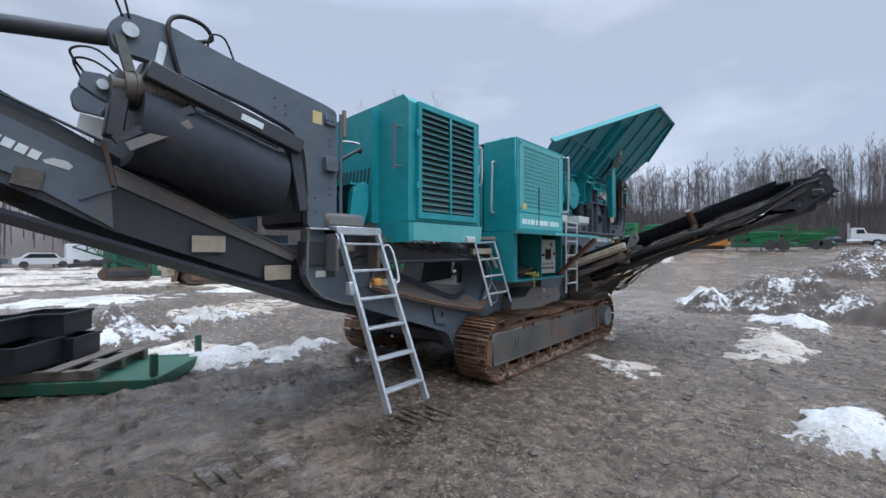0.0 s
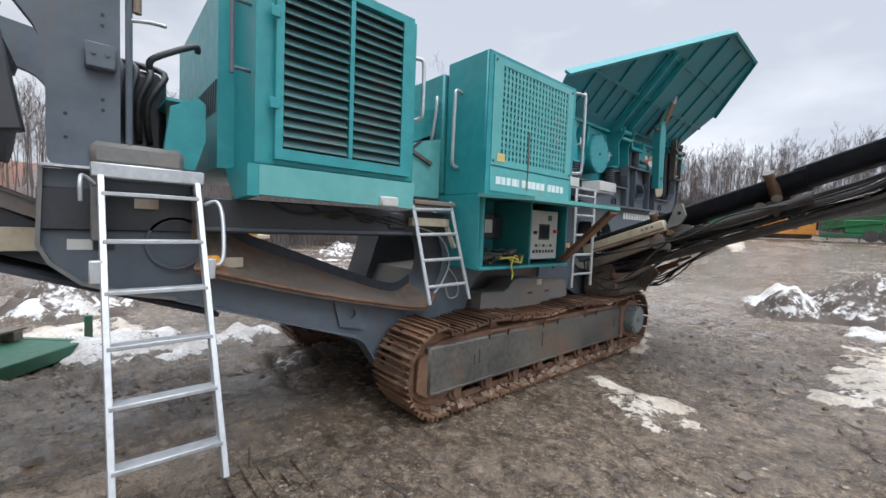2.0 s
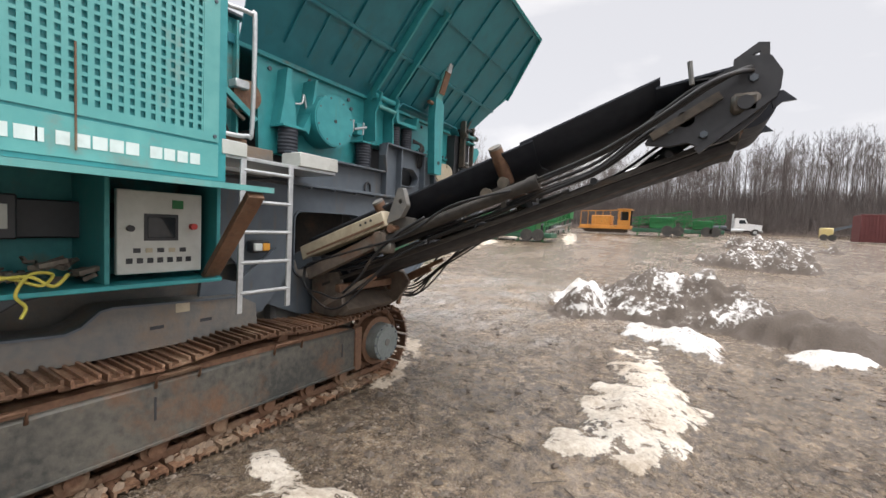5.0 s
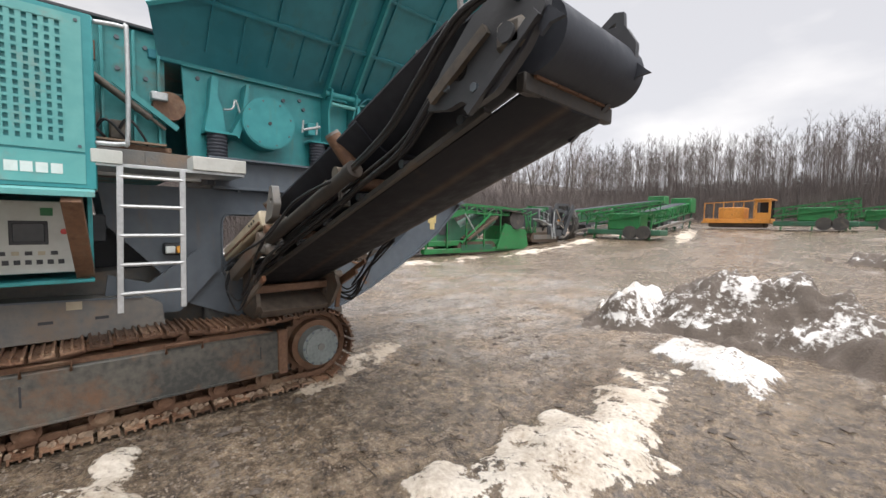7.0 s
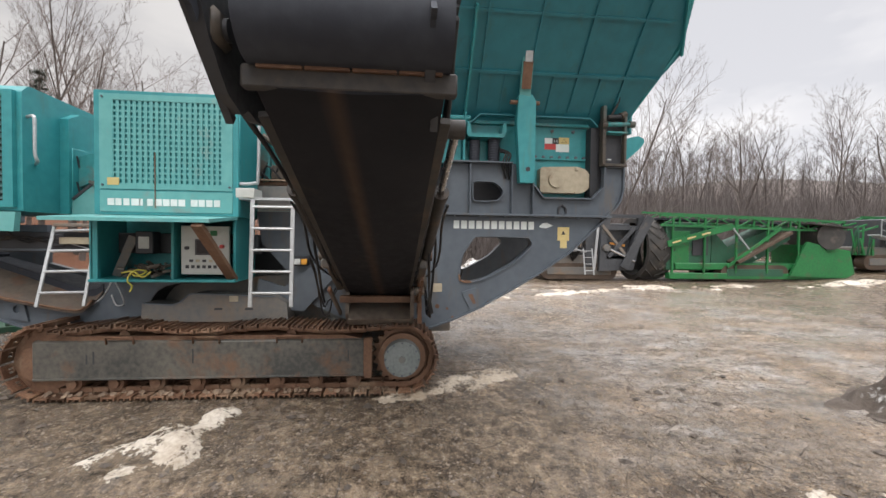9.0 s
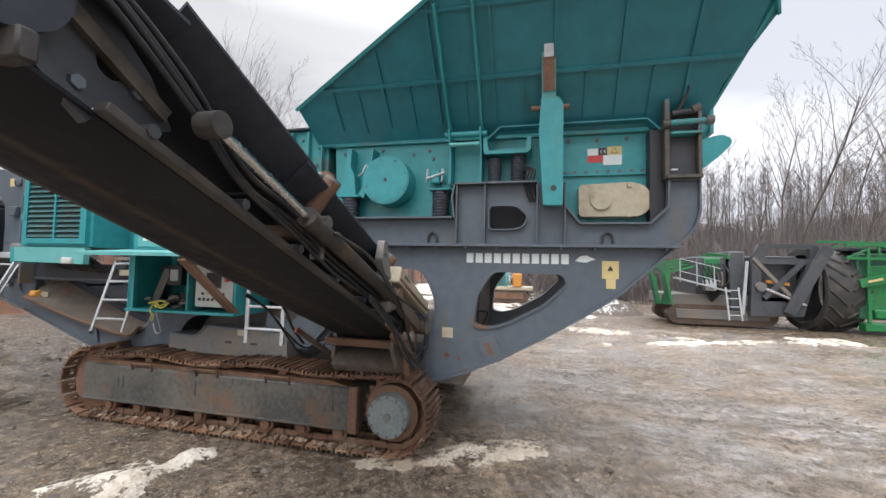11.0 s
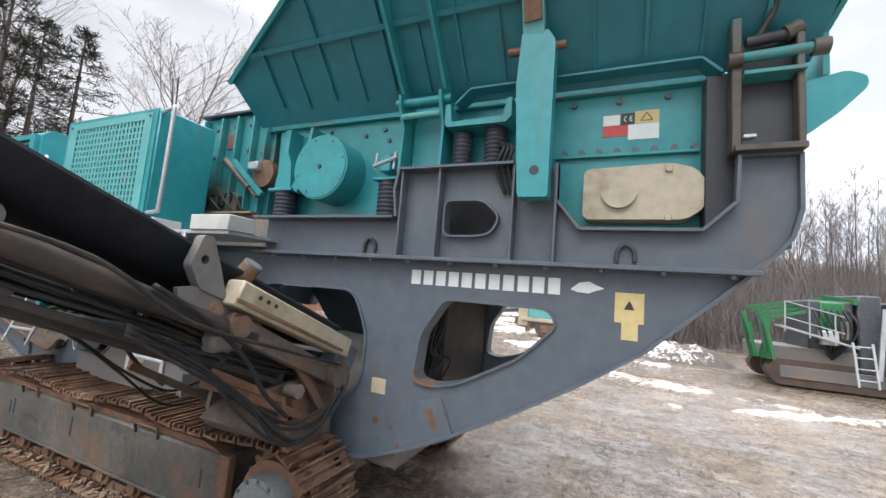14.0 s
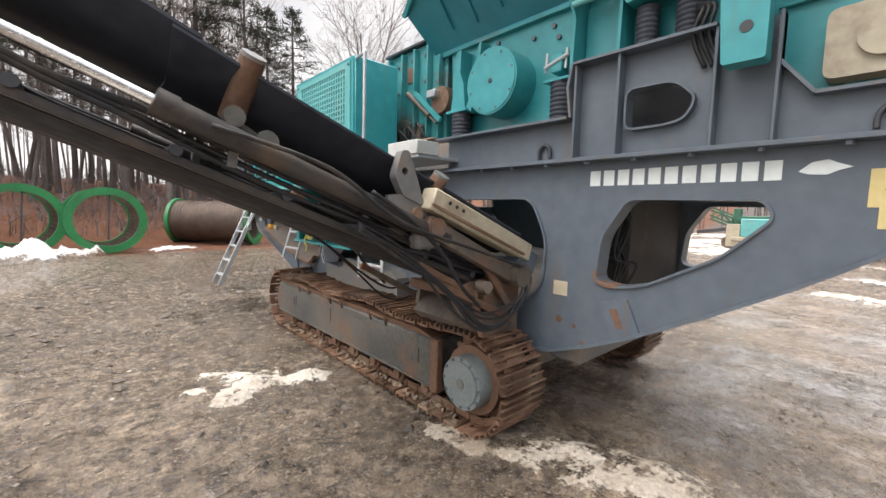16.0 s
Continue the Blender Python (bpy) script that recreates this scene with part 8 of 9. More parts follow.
def twig_tree(rng, h):
    """A small far tree: a thin trunk, slanting limbs and a haze of fine twigs."""
    vs, fs = [], []

    def spike(a, b, r0, r1):
        d = (b - a).normalized()
        u = d.cross(Vector((0.31, 0.9, 0.2))).normalized()
        w = d.cross(u)
        k = len(vs)
        for p, r in ((a, r0), (b, r1)):
            vs.extend(tuple(p + r * (u * c + w * sn)) for c, sn in ((1, 0), (-0.5, 0.87), (-0.5, -0.87)))
        for j in range(3):
            fs.append((k + j, k + (j + 1) % 3, k + 3 + (j + 1) % 3, k + 3 + j))

    lean = Vector((rng.gauss(0, 0.04), rng.gauss(0, 0.04), 1))
    mid, tip = lean * h * 0.55, lean * h * 0.97 + Vector((rng.gauss(0, 0.3), rng.gauss(0, 0.3), 0))
    spike(Vector((0, 0, 0)), mid, 0.085, 0.05)
    spike(mid, tip, 0.05, 0.012)
    for k in range(15):
        t = rng.uniform(0.33, 0.92)
        a = lean * h * t
        an, ln = rng.uniform(0, 6.28), h * rng.uniform(0.14, 0.34) * (1.25 - t)
        b = a + Vector((math.cos(an) * 0.62, math.sin(an) * 0.62, rng.uniform(0.75, 1.2))).normalized() * ln
        spike(a, b, 0.024, 0.008)
        for c in range(12):
            p = a.lerp(b, rng.uniform(0.3, 1.0))
            q = p + Vector((rng.gauss(0, 0.5), rng.gauss(0, 0.5), rng.uniform(0.3, 1.1))).normalized() * rng.uniform(0.4, 1.3)
            sd = Vector((rng.gauss(0, 1), rng.gauss(0, 1), 0)).normalized() * 0.016
            i = len(vs)
            vs.extend((tuple(p - sd), tuple(p + sd), tuple(q)))
            fs.append((i, i + 1, i + 2))
    return vs, fs


def far_woods(name, spots, label, seed):
    """Many small bare trees joined, too far off to be told apart."""
    rng = random.Random(seed)
    kinds = [twig_tree(random.Random(seed + i), rng.uniform(13, 17)) for i in range(10)]
    vs, fs = [], []
    for x, y, s in spots:
        v, f = rng.choice(kinds)
        a = rng.uniform(0, 6.28)
        c, sn = math.cos(a) * s, math.sin(a) * s
        b = len(vs)
        z0 = rise(x, y)
        vs += [(x + c * p[0] - sn * p[1], y + sn * p[0] + c * p[1], z0 + s * p[2]) for p in v]
        fs += [tuple(i + b for i in q) for q in f]
    ob = new(name, mesh_from(name, vs, fs, WOODS))
    return tagged(ob, label, "woods", kind="stuff")


rng = random.Random(5)
far_woods("far_woods", [(rng.uniform(-75, 75), 98 + 50 * rng.random() ** 1.4, rng.uniform(0.6, 1.08)) for k in range(1500)], "grey leafless woods along the northern edge of the yard", 40)
far_woods("far_woods", [(-rng.uniform(48, 90), rng.uniform(8, 95), rng.uniform(0.6, 0.95)) for k in range(500)], "grey leafless woods west of the yard", 50)
far_woods("far_woods", [(-rng.uniform(68, 110), rng.uniform(-60, 20), rng.uniform(0.8, 1.2)) for k in range(300)], "grey leafless woods on the western slope", 55)
far_woods("far_woods", [(x, y, size) for x, y, size in ((-rng.uniform(44, 64), rng.uniform(-40, -4), rng.uniform(0.7, 1.0)) for k in range(170)) if not in_view_wedge(x, y)], "grey leafless woods beyond the south-western corner of the yard", 58)
southern = [(rng.uniform(-60, 45), -rng.uniform(32, 80), rng.uniform(0.8, 1.4)) for k in range(600)]
far_woods("far_woods", [(x, y, 0.55 * size if in_view_wedge(x, y) else size) for x, y, size in southern], "bare woods on the southern bank", 60)


def brush(name, spots, label, seed):
    """Low bushes of thin bare stems, joined."""
    rng = random.Random(seed)
    vs, fs = [], []
    for x, y, h in spots:
        z0 = rise(x, y)
        for k in range(9):
            a, lean = rng.uniform(0, 6.28), rng.uniform(0.1, 0.6)
            p = Vector((x + rng.gauss(0, 0.4), y + rng.gauss(0, 0.4), z0))
            q = p + Vector((math.cos(a) * lean, math.sin(a) * lean, 1)) * h * rng.uniform(0.5, 1.1)
            s = Vector((math.sin(a), -math.cos(a), 0)) * 0.018
            for m0, m1 in ((p, q), (p.lerp(q, 0.5), p.lerp(q, 0.5) + Vector((rng.gauss(0, 0.5), rng.gauss(0, 0.5), h * 0.4))), (p.lerp(q, 0.7), p.lerp(q, 0.7) + Vector((rng.gauss(0, 0.4), rng.gauss(0, 0.4), h * 0.3)))):
                b = len(vs)
                vs += [tuple(m0 - s), tuple(m0 + s), tuple(m1)]
                fs.append((b, b + 1, b + 2))
    return tagged(new(name, mesh_from(name, vs, fs, WOODS)), label, "brush", kind="stuff")


brush("brush", [(-rng.uniform(26, 48), rng.uniform(8, 75), rng.uniform(1.5, 5.5)) for k in range(2600)], "tangled leafless brush behind the parked machines", 3)
brush("brush", [(-rng.uniform(46, 90), rng.uniform(8, 95), rng.uniform(3, 7)) for k in range(1800)], "grey-brown brush on the western rise", 8)
brush("brush", [(rng.uniform(-70, 65), rng.uniform(95, 122), rng.uniform(2, 6.5)) for k in range(6500)], "leafless brush along the northern woods", 4)
brush("brush", [(rng.uniform(-30, 14), -rng.uniform(13, 32), rng.uniform(0.4, 1.7)) for k in range(520)], "leafless brush and fallen sticks in the woods", 6)


# ---- parked machines and vehicles ----
def lattice(name, a, b, drop, material, parent, n=8, w=0.09, label=""):
    """A flat lattice girder between a and b: two chords and zigzag braces."""
    a, b = Vector(a), Vector(b)
    down = Vector((0, 0, -drop))
    bm = bar(a, b, w, w)
    bar(a + down, b + down, w, w, bm)
    for k in range(n):
        p, q = a.lerp(b, k / n), a.lerp(b, (k + 1) / n)
        bar(p, q + down, w * 0.6, w * 0.6, bm) if k % 2 else bar(p + down, q, w * 0.6, w * 0.6, bm)
        bar(q, q + down, w * 0.6, w * 0.6, bm)
    return part(name, bm, material, parent, label)


def crawler_unit(parent, x, y0, y1, material, z=0.0):
    pl = rounded([(y0, z + 0.05), (y1, z + 0.05), (y1 + 0.25, z + 0.4), (y1, z + 0.78), (y0, z + 0.78), (y0 - 0.25, z + 0.4)], 0.2)
    t = part("crawler_track", plate(pl, x - 0.22, x + 0.22, "x"), BLADE, parent)
    part("track_frame", box(x + 0.2, x + 0.26, y0 + 0.1, y1 - 0.1, z + 0.25, z + 0.6, 0.02), material, t)


def chevron_roll(parent, x, y, z, r, w, turn):
    """A rolled rubber belt with raised chevrons over the end of a folded conveyor."""
    m = pose(x, y, z, 0, 0, turn)
    bm = bmesh.new()
    prof = [(r * 0.75 * math.cos(t), r * math.sin(t)) for t in np.linspace(0, 2 * math.pi, 29)[:-1]]
    plate(prof, -w / 2, w / 2, "y", [[(u * 0.86, v * 0.86) for u, v in prof]], bm)
    bmesh.ops.transform(bm, matrix=m, verts=bm.verts)
    roll = part("belt_roll", bm, TYRE, parent, "worn rubber belt with chevron cleats")
    for k in range(18):
        t = 2 * math.pi * k / 18
        for s in (-1, 1):
            a = Vector((r * 0.76 * math.cos(t), s * 0.08, r * 1.01 * math.sin(t)))
            b = Vector((r * 0.76 * math.cos(t + 0.35), s * w * 0.46, r * 1.01 * math.sin(t + 0.35)))
            part("cleat", bar(m @ a, m @ b, 0.07, 0.07), TYRE, roll)


def dark_folded_machine(y, x=-15.8, flip=1):
    t = thing("mobile_screener", (x - 1, y, rise(x, y)), "dark grey folded screening machine with a chevron belt roll", "screener", "parked machines")
    z = rise(x, y)
    part("chassis", box(x - 2.4, x - 0.2, y - 2.3, y + 1.8, z + 0.75, z + 1.15, 0.03), GREY_DIRTY, t)
    crawler_unit(t, x - 0.4, y - 2.0, y + 1.2, GREY_DIRTY, z)
    crawler_unit(t, x - 2.2, y - 2.0, y + 1.2, GREY_DIRTY, z)
    part("engine_box", box(x - 2.2, x - 0.25, y - 1.2, y - 0.2, z + 0.9, z + 2.55, 0.05), CHARCOAL, t)
    for k in range(4):
        part("folded_rail", bar((x - 1.9 + 0.5 * k, y - 2.3, z + 2.25 - 0.12 * k), (x - 1.9 + 0.5 * k, y - 0.2, z + 2.68 - 0.07 * k), 0.05, 0.08), GREEN, t)
    part("rail_end", bar((x - 2.0, y - 0.2, z + 2.72), (x - 0.1, y - 0.2, z + 2.55), 0.08, 0.16), GREEN, t)
    for k in range(7):
        part("hydraulic_hose", tube([(x - 0.2, y - 1.1 + 0.13 * k, z + 2.3), (x + 0.0, y - 1.05 + 0.14 * k, z + 1.9), (x - 0.05, y - 0.9 + 0.1 * k, z + 1.2 + 0.05 * k), (x - 0.2, y - 0.7, z + 0.9)], 0.03, 6), HOSE, t)
    part("valve_block", box(x - 0.25, x + 0.02, y - 1.0, y - 0.6, z + 1.3, z + 1.7, 0.03), GALV, t)
    part("fuel_filter", rod((x - 0.1, y - 0.45, z + 1.5), (x - 0.1, y - 0.45, z + 2.0), 0.1, 14), GREY_DIRTY, t)
    part("silver_post", bar((x + 0.12, y + 0.15, z + 0.5), (x + 0.12, y + 0.3, z + 2.4), 0.05, 0.10), GALV, t)
    part("cross_brace", bar((x + 0.12, y + 0.5, z + 2.5), (x + 0.12, y + 1.6, z + 1.2), 0.06, 0.12), GREY_DIRTY, t)
    part("pivot", rod((x + 0.05, y + 0.7, z + 1.5), (x + 0.22, y + 0.7, z + 1.5), 0.16, 18), GREY_DIRTY, t)
    part("ram", rod((x + 0.16, y + 0.8, z + 1.45), (x + 0.2, y + 2.0, z + 0.9), 0.06, 12), BARE, t)
    part("body", box(x - 2.3, x - 0.15, y - 0.15, y + 0.35, z + 0.6, z + 2.75, 0.04), CHARCOAL, t)
    part("walkway", bar((x + 0.05, y - 2.0, z + 1.75), (x + 0.05, y - 0.3, z + 1.30), 0.5, 0.05), GALV, t)
    for k in range(3):
        part("post", bar((x + 0.3, y - 1.9 + 0.55 * k, z + 1.6 - 0.14 * k), (x + 0.3, y - 1.9 + 0.55 * k, z + 2.45 - 0.14 * k), 0.026, 0.026), GALV, t)
    for h in (2.1, 2.55):
        part("handrail", bar((x + 0.3, y - 1.9, z + h - 0.1), (x + 0.3, y - 0.6, z + h - 0.44), 0.026, 0.026), GALV, t)
    ladder((x + 0.3, y - 0.45, z + 1.45), (x + 0.3, y - 0.05, z + 1.45), (x + 0.45, y - 0.4, z + 0.3), (x + 0.45, y, z + 0.3), 4, t, (0.05, 0.04))
    rng_m = random.Random(int(y * 10))
    for k in range(9):
        a = rng_m.uniform(-0.35, 0.25)
        part("bent_strip", bar((x - 0.5 + 0.08 * k, y - 2.5 + 0.05 * k, z + 0.75), (x - 0.5 + 0.08 * k, y - 2.5 + 0.05 * k + a, z + rng_m.uniform(1.5, 2.3)), 0.03, 0.09), GREEN if k % 3 else GREEN_DARK, t)
    part("engine_door", box(x - 0.25, x - 0.19, y - 0.95, y - 0.42, z + 1.35, z + 2.5, 0.02), GREEN, t)
    for k in range(5):
        part("door_rib", box(x - 0.19, x - 0.165, y - 0.9 + 0.1 * k, y - 0.87 + 0.1 * k, z + 1.4, z + 2.4, 0.004), GREEN_DARK, t)
    # folded lattice arm in heavy plate
    part("arm_frame", plate([(y + 0.4, z + 0.45), (y + 2.0, z + 0.5), (y + 2.6, z + 2.7), (y + 2.4, z + 3.0), (y + 0.7, z + 3.0), (y + 0.5, z + 2.6)], x - 0.1, x + 0.1, "x", [[(y + 0.75, z + 1.0), (y + 1.7, z + 1.0), (y + 2.1, z + 2.3), (y + 0.75, z + 2.3)], [(y + 0.85, z + 2.5), (y + 2.2, z + 2.5), (y + 2.2, z + 2.85), (y + 0.9, z + 2.85)]]), CHARCOAL, t)
    part("arm_brace", bar((x + 0.14, y + 0.8, z + 1.1), (x + 0.14, y + 2.0, z + 2.4), 0.08, 0.16), CHARCOAL, t)
    part("arm_beam", bar((x + 0.2, y + 1.5, z + 0.6), (x + 0.35, y + 2.6, z + 2.9), 0.12, 0.35), CHARCOAL, t)
    part("arm_back", box(x - 1.9, x - 0.2, y + 0.6, y + 2.0, z + 0.6, z + 2.6, 0.05), CHARCOAL, t)
    part("rust_bar", bar((x + 0.05, y + 0.9, z + 1.7), (x + 0.05, y + 1.6, z + 1.6), 0.06, 0.1), ORANGE, t)
    chevron_roll(t, x - 0.75, y + 3.0, z + 1.45, 1.42, 1.5, 14)
    return t


dark_folded_machine(16.65)


def green_screener(y0, y1, x=-15.6):
    """A green mobile screen folded for the road, seen from its side."""
    z = rise(x, y0)
    L = y1 - y0
    t = thing("mobile_screener", (x - 1, (y0 + y1) / 2, z), "green mobile screening machine, folded for transport", "screener", "parked machines")
    part("chassis", box(x - 2.0, x, y0 + 0.6, y1 - 1.0, z + 0.55, z + 0.85, 0.03), GREEN, t)
    part("lower_skid", box(x - 0.3, x + 0.05, y0 + 0.3, y1 - 0.4, z + 0.12, z + 0.4, 0.03), GREEN, t)
    part("engine_house", box(x - 1.9, x - 0.1, y0 + 0.2, y0 + 2.4, z + 0.5, z + 2.7, 0.04), GREEN_DARK, t)
    part("side_door", box(x - 0.1, x - 0.06, y0 + 0.5, y0 + 1.3, z + 0.8, z + 2.3, 0.02), GREEN, t)
    part("louvre", box(x - 0.1, x - 0.05, y0 + 1.45, y0 + 2.2, z + 1.2, z + 2.2, 0.0), DARK, t)
    lattice("top_girder", (x + 0.05, y0 - 0.2, z + 3.0), (x + 0.05, y1 - 0.4, z + 2.85), 0.45, GREEN, t, 10)
    lattice("top_girder", (x - 1.4, y0 - 0.2, z + 3.2), (x - 1.4, y1 - 0.2, z + 3.0), 0.45, GREEN, t, 10)
    part("folded_belt", bar((x - 0.7, y0, z + 2.85), (x - 0.7, y1 - 0.6, z + 2.7), 1.1, 0.08), RUBBER, t)
    part("striped_beam", bar((x + 0.16, y0 + 0.1, z + 1.7), (x + 0.16, y0 + 3.2, z + 2.55), 0.06, 0.28), GREEN, t)
    for k in range(3):
        part("stripe", bar((x + 0.2, y0 + 0.3 + 0.7 * k, z + 1.76 + 0.19 * k), (x + 0.2, y0 + 0.7 + 0.7 * k, z + 1.87 + 0.19 * k), 0.02, 0.07), YELLOW, t)
    part("strut", bar((x + 0.15, y0 + 3.1, z + 2.6), (x + 0.15, y0 + 4.4, z + 1.1), 0.06, 0.06), GALV, t)
    part("strut", bar((x + 0.15, y0 + 3.0, z + 0.7), (x + 0.15, y0 + 5.6, z + 2.5), 0.07, 0.12), GREEN, t)
    part("mesh_deck", bar((x - 0.3, y0 + 3.4, z + 0.9), (x - 0.3, y0 + 6.0, z + 2.3), 1.3, 0.12), BLADE, t)
    part("screen_box", plate([(y0 + 2.6, z + 0.8), (y0 + 4.6, z + 0.8), (y0 + 6.6, z + 2.0), (y0 + 6.4, z + 2.7), (y0 + 5.9, z + 2.6), (y0 + 3.4, z + 1.6), (y0 + 2.6, z + 2.4)], x - 1.6, x - 0.35, "x"), GREEN_DARK, t)
    part("hopper_plate", plate([(y1 - 3.2, z + 0.3), (y1 - 0.4, z + 0.2), (y1 + 0.1, z + 0.4), (y1 - 0.2, z + 1.5), (y1 - 1.5, z + 1.7), (y1 - 2.4, z + 1.9)], x + 0.1, x + 0.2, "x"), GREEN, t)
    part("hopper_side", bar((x + 0.0, y1 - 2.4, z + 1.0), (x - 1.6, y1 - 2.4, z + 1.0), 0.08, 1.5), GREEN, t)
    part("hopper_end", box(x - 1.8, x + 0.1, y1 - 0.5, y1 - 0.4, z + 0.3, z + 1.5, 0.01), GREEN, t)
    part("belt_curl", rod((x - 1.5, y1 - 1.0, z + 2.1), (x + 0.3, y1 - 1.3, z + 2.15), 0.62, 20), TYRE, t)
    part("belt_flap", bar((x + 0.2, y1 - 2.6, z + 2.75), (x + 0.2, y1 - 0.2, z + 2.55), 0.5, 0.05), TYRE, t)
    for k in range(5):
        part("upright", bar((x + 0.05, y0 + 0.4 + k * 1.55, z + 0.4), (x + 0.05, y0 + 0.4 + k * 1.55, z + 2.9), 0.08, 0.08), GREEN, t)
    crawler_unit(t, x - 0.2, y0 + 3.0, y0 + 6.0, GREEN_DARK, z)
    crawler_unit(t, x - 1.9, y0 + 3.0, y0 + 6.0, GREEN_DARK, z)
    return t


green_screener(20.0, 29.3)
dark_folded_machine(33.0, -16.0)


def stacking_conveyor(y0, y1, x, h):
    z0, z1 = rise(x, y0), rise(x, y1)
    t = thing("stacking_conveyor", (x, (y0 + y1) / 2, (z0 + z1) / 2), "long green stacking conveyor with lattice sides", "conveyor", "parked machines")
    for dx in (0.0, -1.4):
        lattice("lattice_side", (x + dx, y0, z0 + h * 0.75), (x + dx, y1, z1 + h * 1.05), 0.9, GREEN, t, 14, 0.12)
    part("side_sheet", bar((x - 0.04, y0 + 1, z0 + h * 0.75 - 0.5), (x - 0.04, y1 - 3, z1 + h * 1.02 - 0.5), 0.04, 0.5), GREEN_DARK, t)
    part("belt", bar((x - 0.7, y0, z0 + h * 0.77), (x - 0.7, y1, z1 + h * 1.07), 1.0, 0.06), RUBBER, t)
    for k in range(5):
        y = y0 + (y1 - y0) * (k + 0.5) / 5
        z = rise(x, y)
        part("leg", bar((x, y, z), (x, y + 0.5, z + h * 0.6), 0.12, 0.12), GREEN_DARK, t)
        part("leg", bar((x - 1.4, y, z), (x - 1.4, y + 0.5, z + h * 0.6), 0.12, 0.12), GREEN_DARK, t)
    part("undercarriage", bar((x - 0.7, y0 + 2, z0 + 0.8), (x - 0.7, y1 - 6, rise(x, y1 - 6) + 0.8), 1.6, 0.6), DARK, t)
    part("drawbar", bar((x + 0.6, y0 - 1, z0 + 0.5), (x + 0.3, y0 + 9, z0 + 1.5), 0.15, 0.18), GREY_DIRTY, t)
    part("tank", bar((x + 0.2, y0 + 3, z0 + 0.9), (x + 0.2, y0 + 6, z0 + 1.0), 0.3, 0.45), GALV, t)
    part("head_frame", box(x - 1.6, x + 0.2, y1 - 1.5, y1, z1 + h * 0.6, z1 + h * 1.2, 0.05), GREEN, t)
    return t


stacking_conveyor(37.0, 58.0, -16.5, 2.9)
stacking_conveyor(42.0, 52.0, -12.0, 2.4)


def orange_machine(x, y):
    z = rise(x, y)
    t = thing("crawler_carrier", (x, y, z), "orange crawler machine with a cab and side rails", "machine")
    part("chassis", box(x - 2.8, x + 2.2, y - 1.1, y + 1.1, z + 0.5, z + 0.9, 0.04), ORANGE, t)
    part("engine_hood", box(x - 1.6, x + 0.3, y - 1.0, y + 1.0, z + 0.9, z + 1.9, 0.06), ORANGE, t)
    part("cab", plate([(x + 1.1, z + 0.9), (x + 2.2, z + 0.9), (x + 2.2, z + 2.5), (x + 1.1, z + 2.5)], y - 1.1, y - 0.9, "y", [[(x + 1.25, z + 1.4), (x + 2.05, z + 1.4), (x + 2.05, z + 2.3), (x + 1.25, z + 2.3)]]), ORANGE, t)
    part("cab_roof", box(x + 1.0, x + 2.3, y - 1.2, y + 1.0, z + 2.5, z + 2.6, 0.03), ORANGE, t)
    part("cab_back", box(x + 1.15, x + 2.15, y + 0.8, y + 0.9, z + 0.9, z + 2.5, 0.0), GLASS, t)
    for k in range(6):
        part("rail_post", bar((x - 2.7 + 0.75 * k, y - 1.1, z + 0.9), (x - 2.7 + 0.75 * k, y - 1.1, z + 2.3), 0.06, 0.06), ORANGE, t)
    part("rail", bar((x - 2.7, y - 1.1, z + 2.3), (x + 1.1, y - 1.1, z + 2.45), 0.07, 0.07), ORANGE, t)
    part("lower_rail", bar((x - 2.9, y - 1.15, z + 0.55), (x + 2.2, y - 1.15, z + 0.55), 0.06, 0.12), ORANGE, t)
    part("undercarriage", box(x - 2.4, x + 1.8, y - 1.0, y + 1.0, z + 0.1, z + 0.55, 0.15), BLADE, t)


orange_machine(-7.85, 51.3)


def green_heap_machine(x, y, w, h, label):
    """A folded green conveyor machine seen end-on across the yard."""
    z = rise(x, y)
    t = thing("mobile_conveyor", (x, y, z), label, "conveyor", "machines across the yard")
    part("chassis", box(x - w / 2, x + w / 2, y - 0.8, y + 0.8, z + 0.3, z + 0.7, 0.05), GREEN_DARK, t)
    part("body", box(x - w * 0.2, x + w * 0.25, y - 0.8, y + 0.6, z + 0.7, z + h * 0.75, 0.08), GREEN, t)
    lattice("lattice_side", (x - w / 2, y - 0.9, z + h * 0.7), (x + w / 2, y - 0.9, z + h), 0.6, GREEN, t, 8, 0.1)
    lattice("lattice_side", (x - w / 2, y + 0.6, z + h * 0.6), (x + w / 2, y + 0.6, z + h * 0.85), 0.5, GREEN, t, 8, 0.1)
    part("belt", bar((x - w / 2, y - 0.1, z + h * 0.72), (x + w / 2, y - 0.1, z + h), 1.0, 0.06), RUBBER, t)
    for k in range(3):
        part("leg", bar((x - w * 0.4 + k * w * 0.38, y - 0.7, z), (x - w * 0.36 + k * w * 0.38, y - 0.7, z + h * 0.7), 0.12, 0.12), GREEN, t)
    part("wheel", rod((x + w * 0.3, y - 0.95, z + 0.5), (x + w * 0.3, y - 0.6, z + 0.5), 0.5, 18), TYRE, t)
    part("wheel", rod((x + w * 0.12, y - 0.95, z + 0.5), (x + w * 0.12, y - 0.6, z + 0.5), 0.5, 18), TYRE, t)


green_heap_machine(-2.8, 50.0, 5.0, 2.4, "folded green conveyor beside the orange machine")
green_heap_machine(0.6, 55.0, 4.0, 2.2, "small green conveyor across the yard")
green_heap_machine(-12.5, 38.0, 5.5, 2.6, "green conveyor with raised boom across the yard")


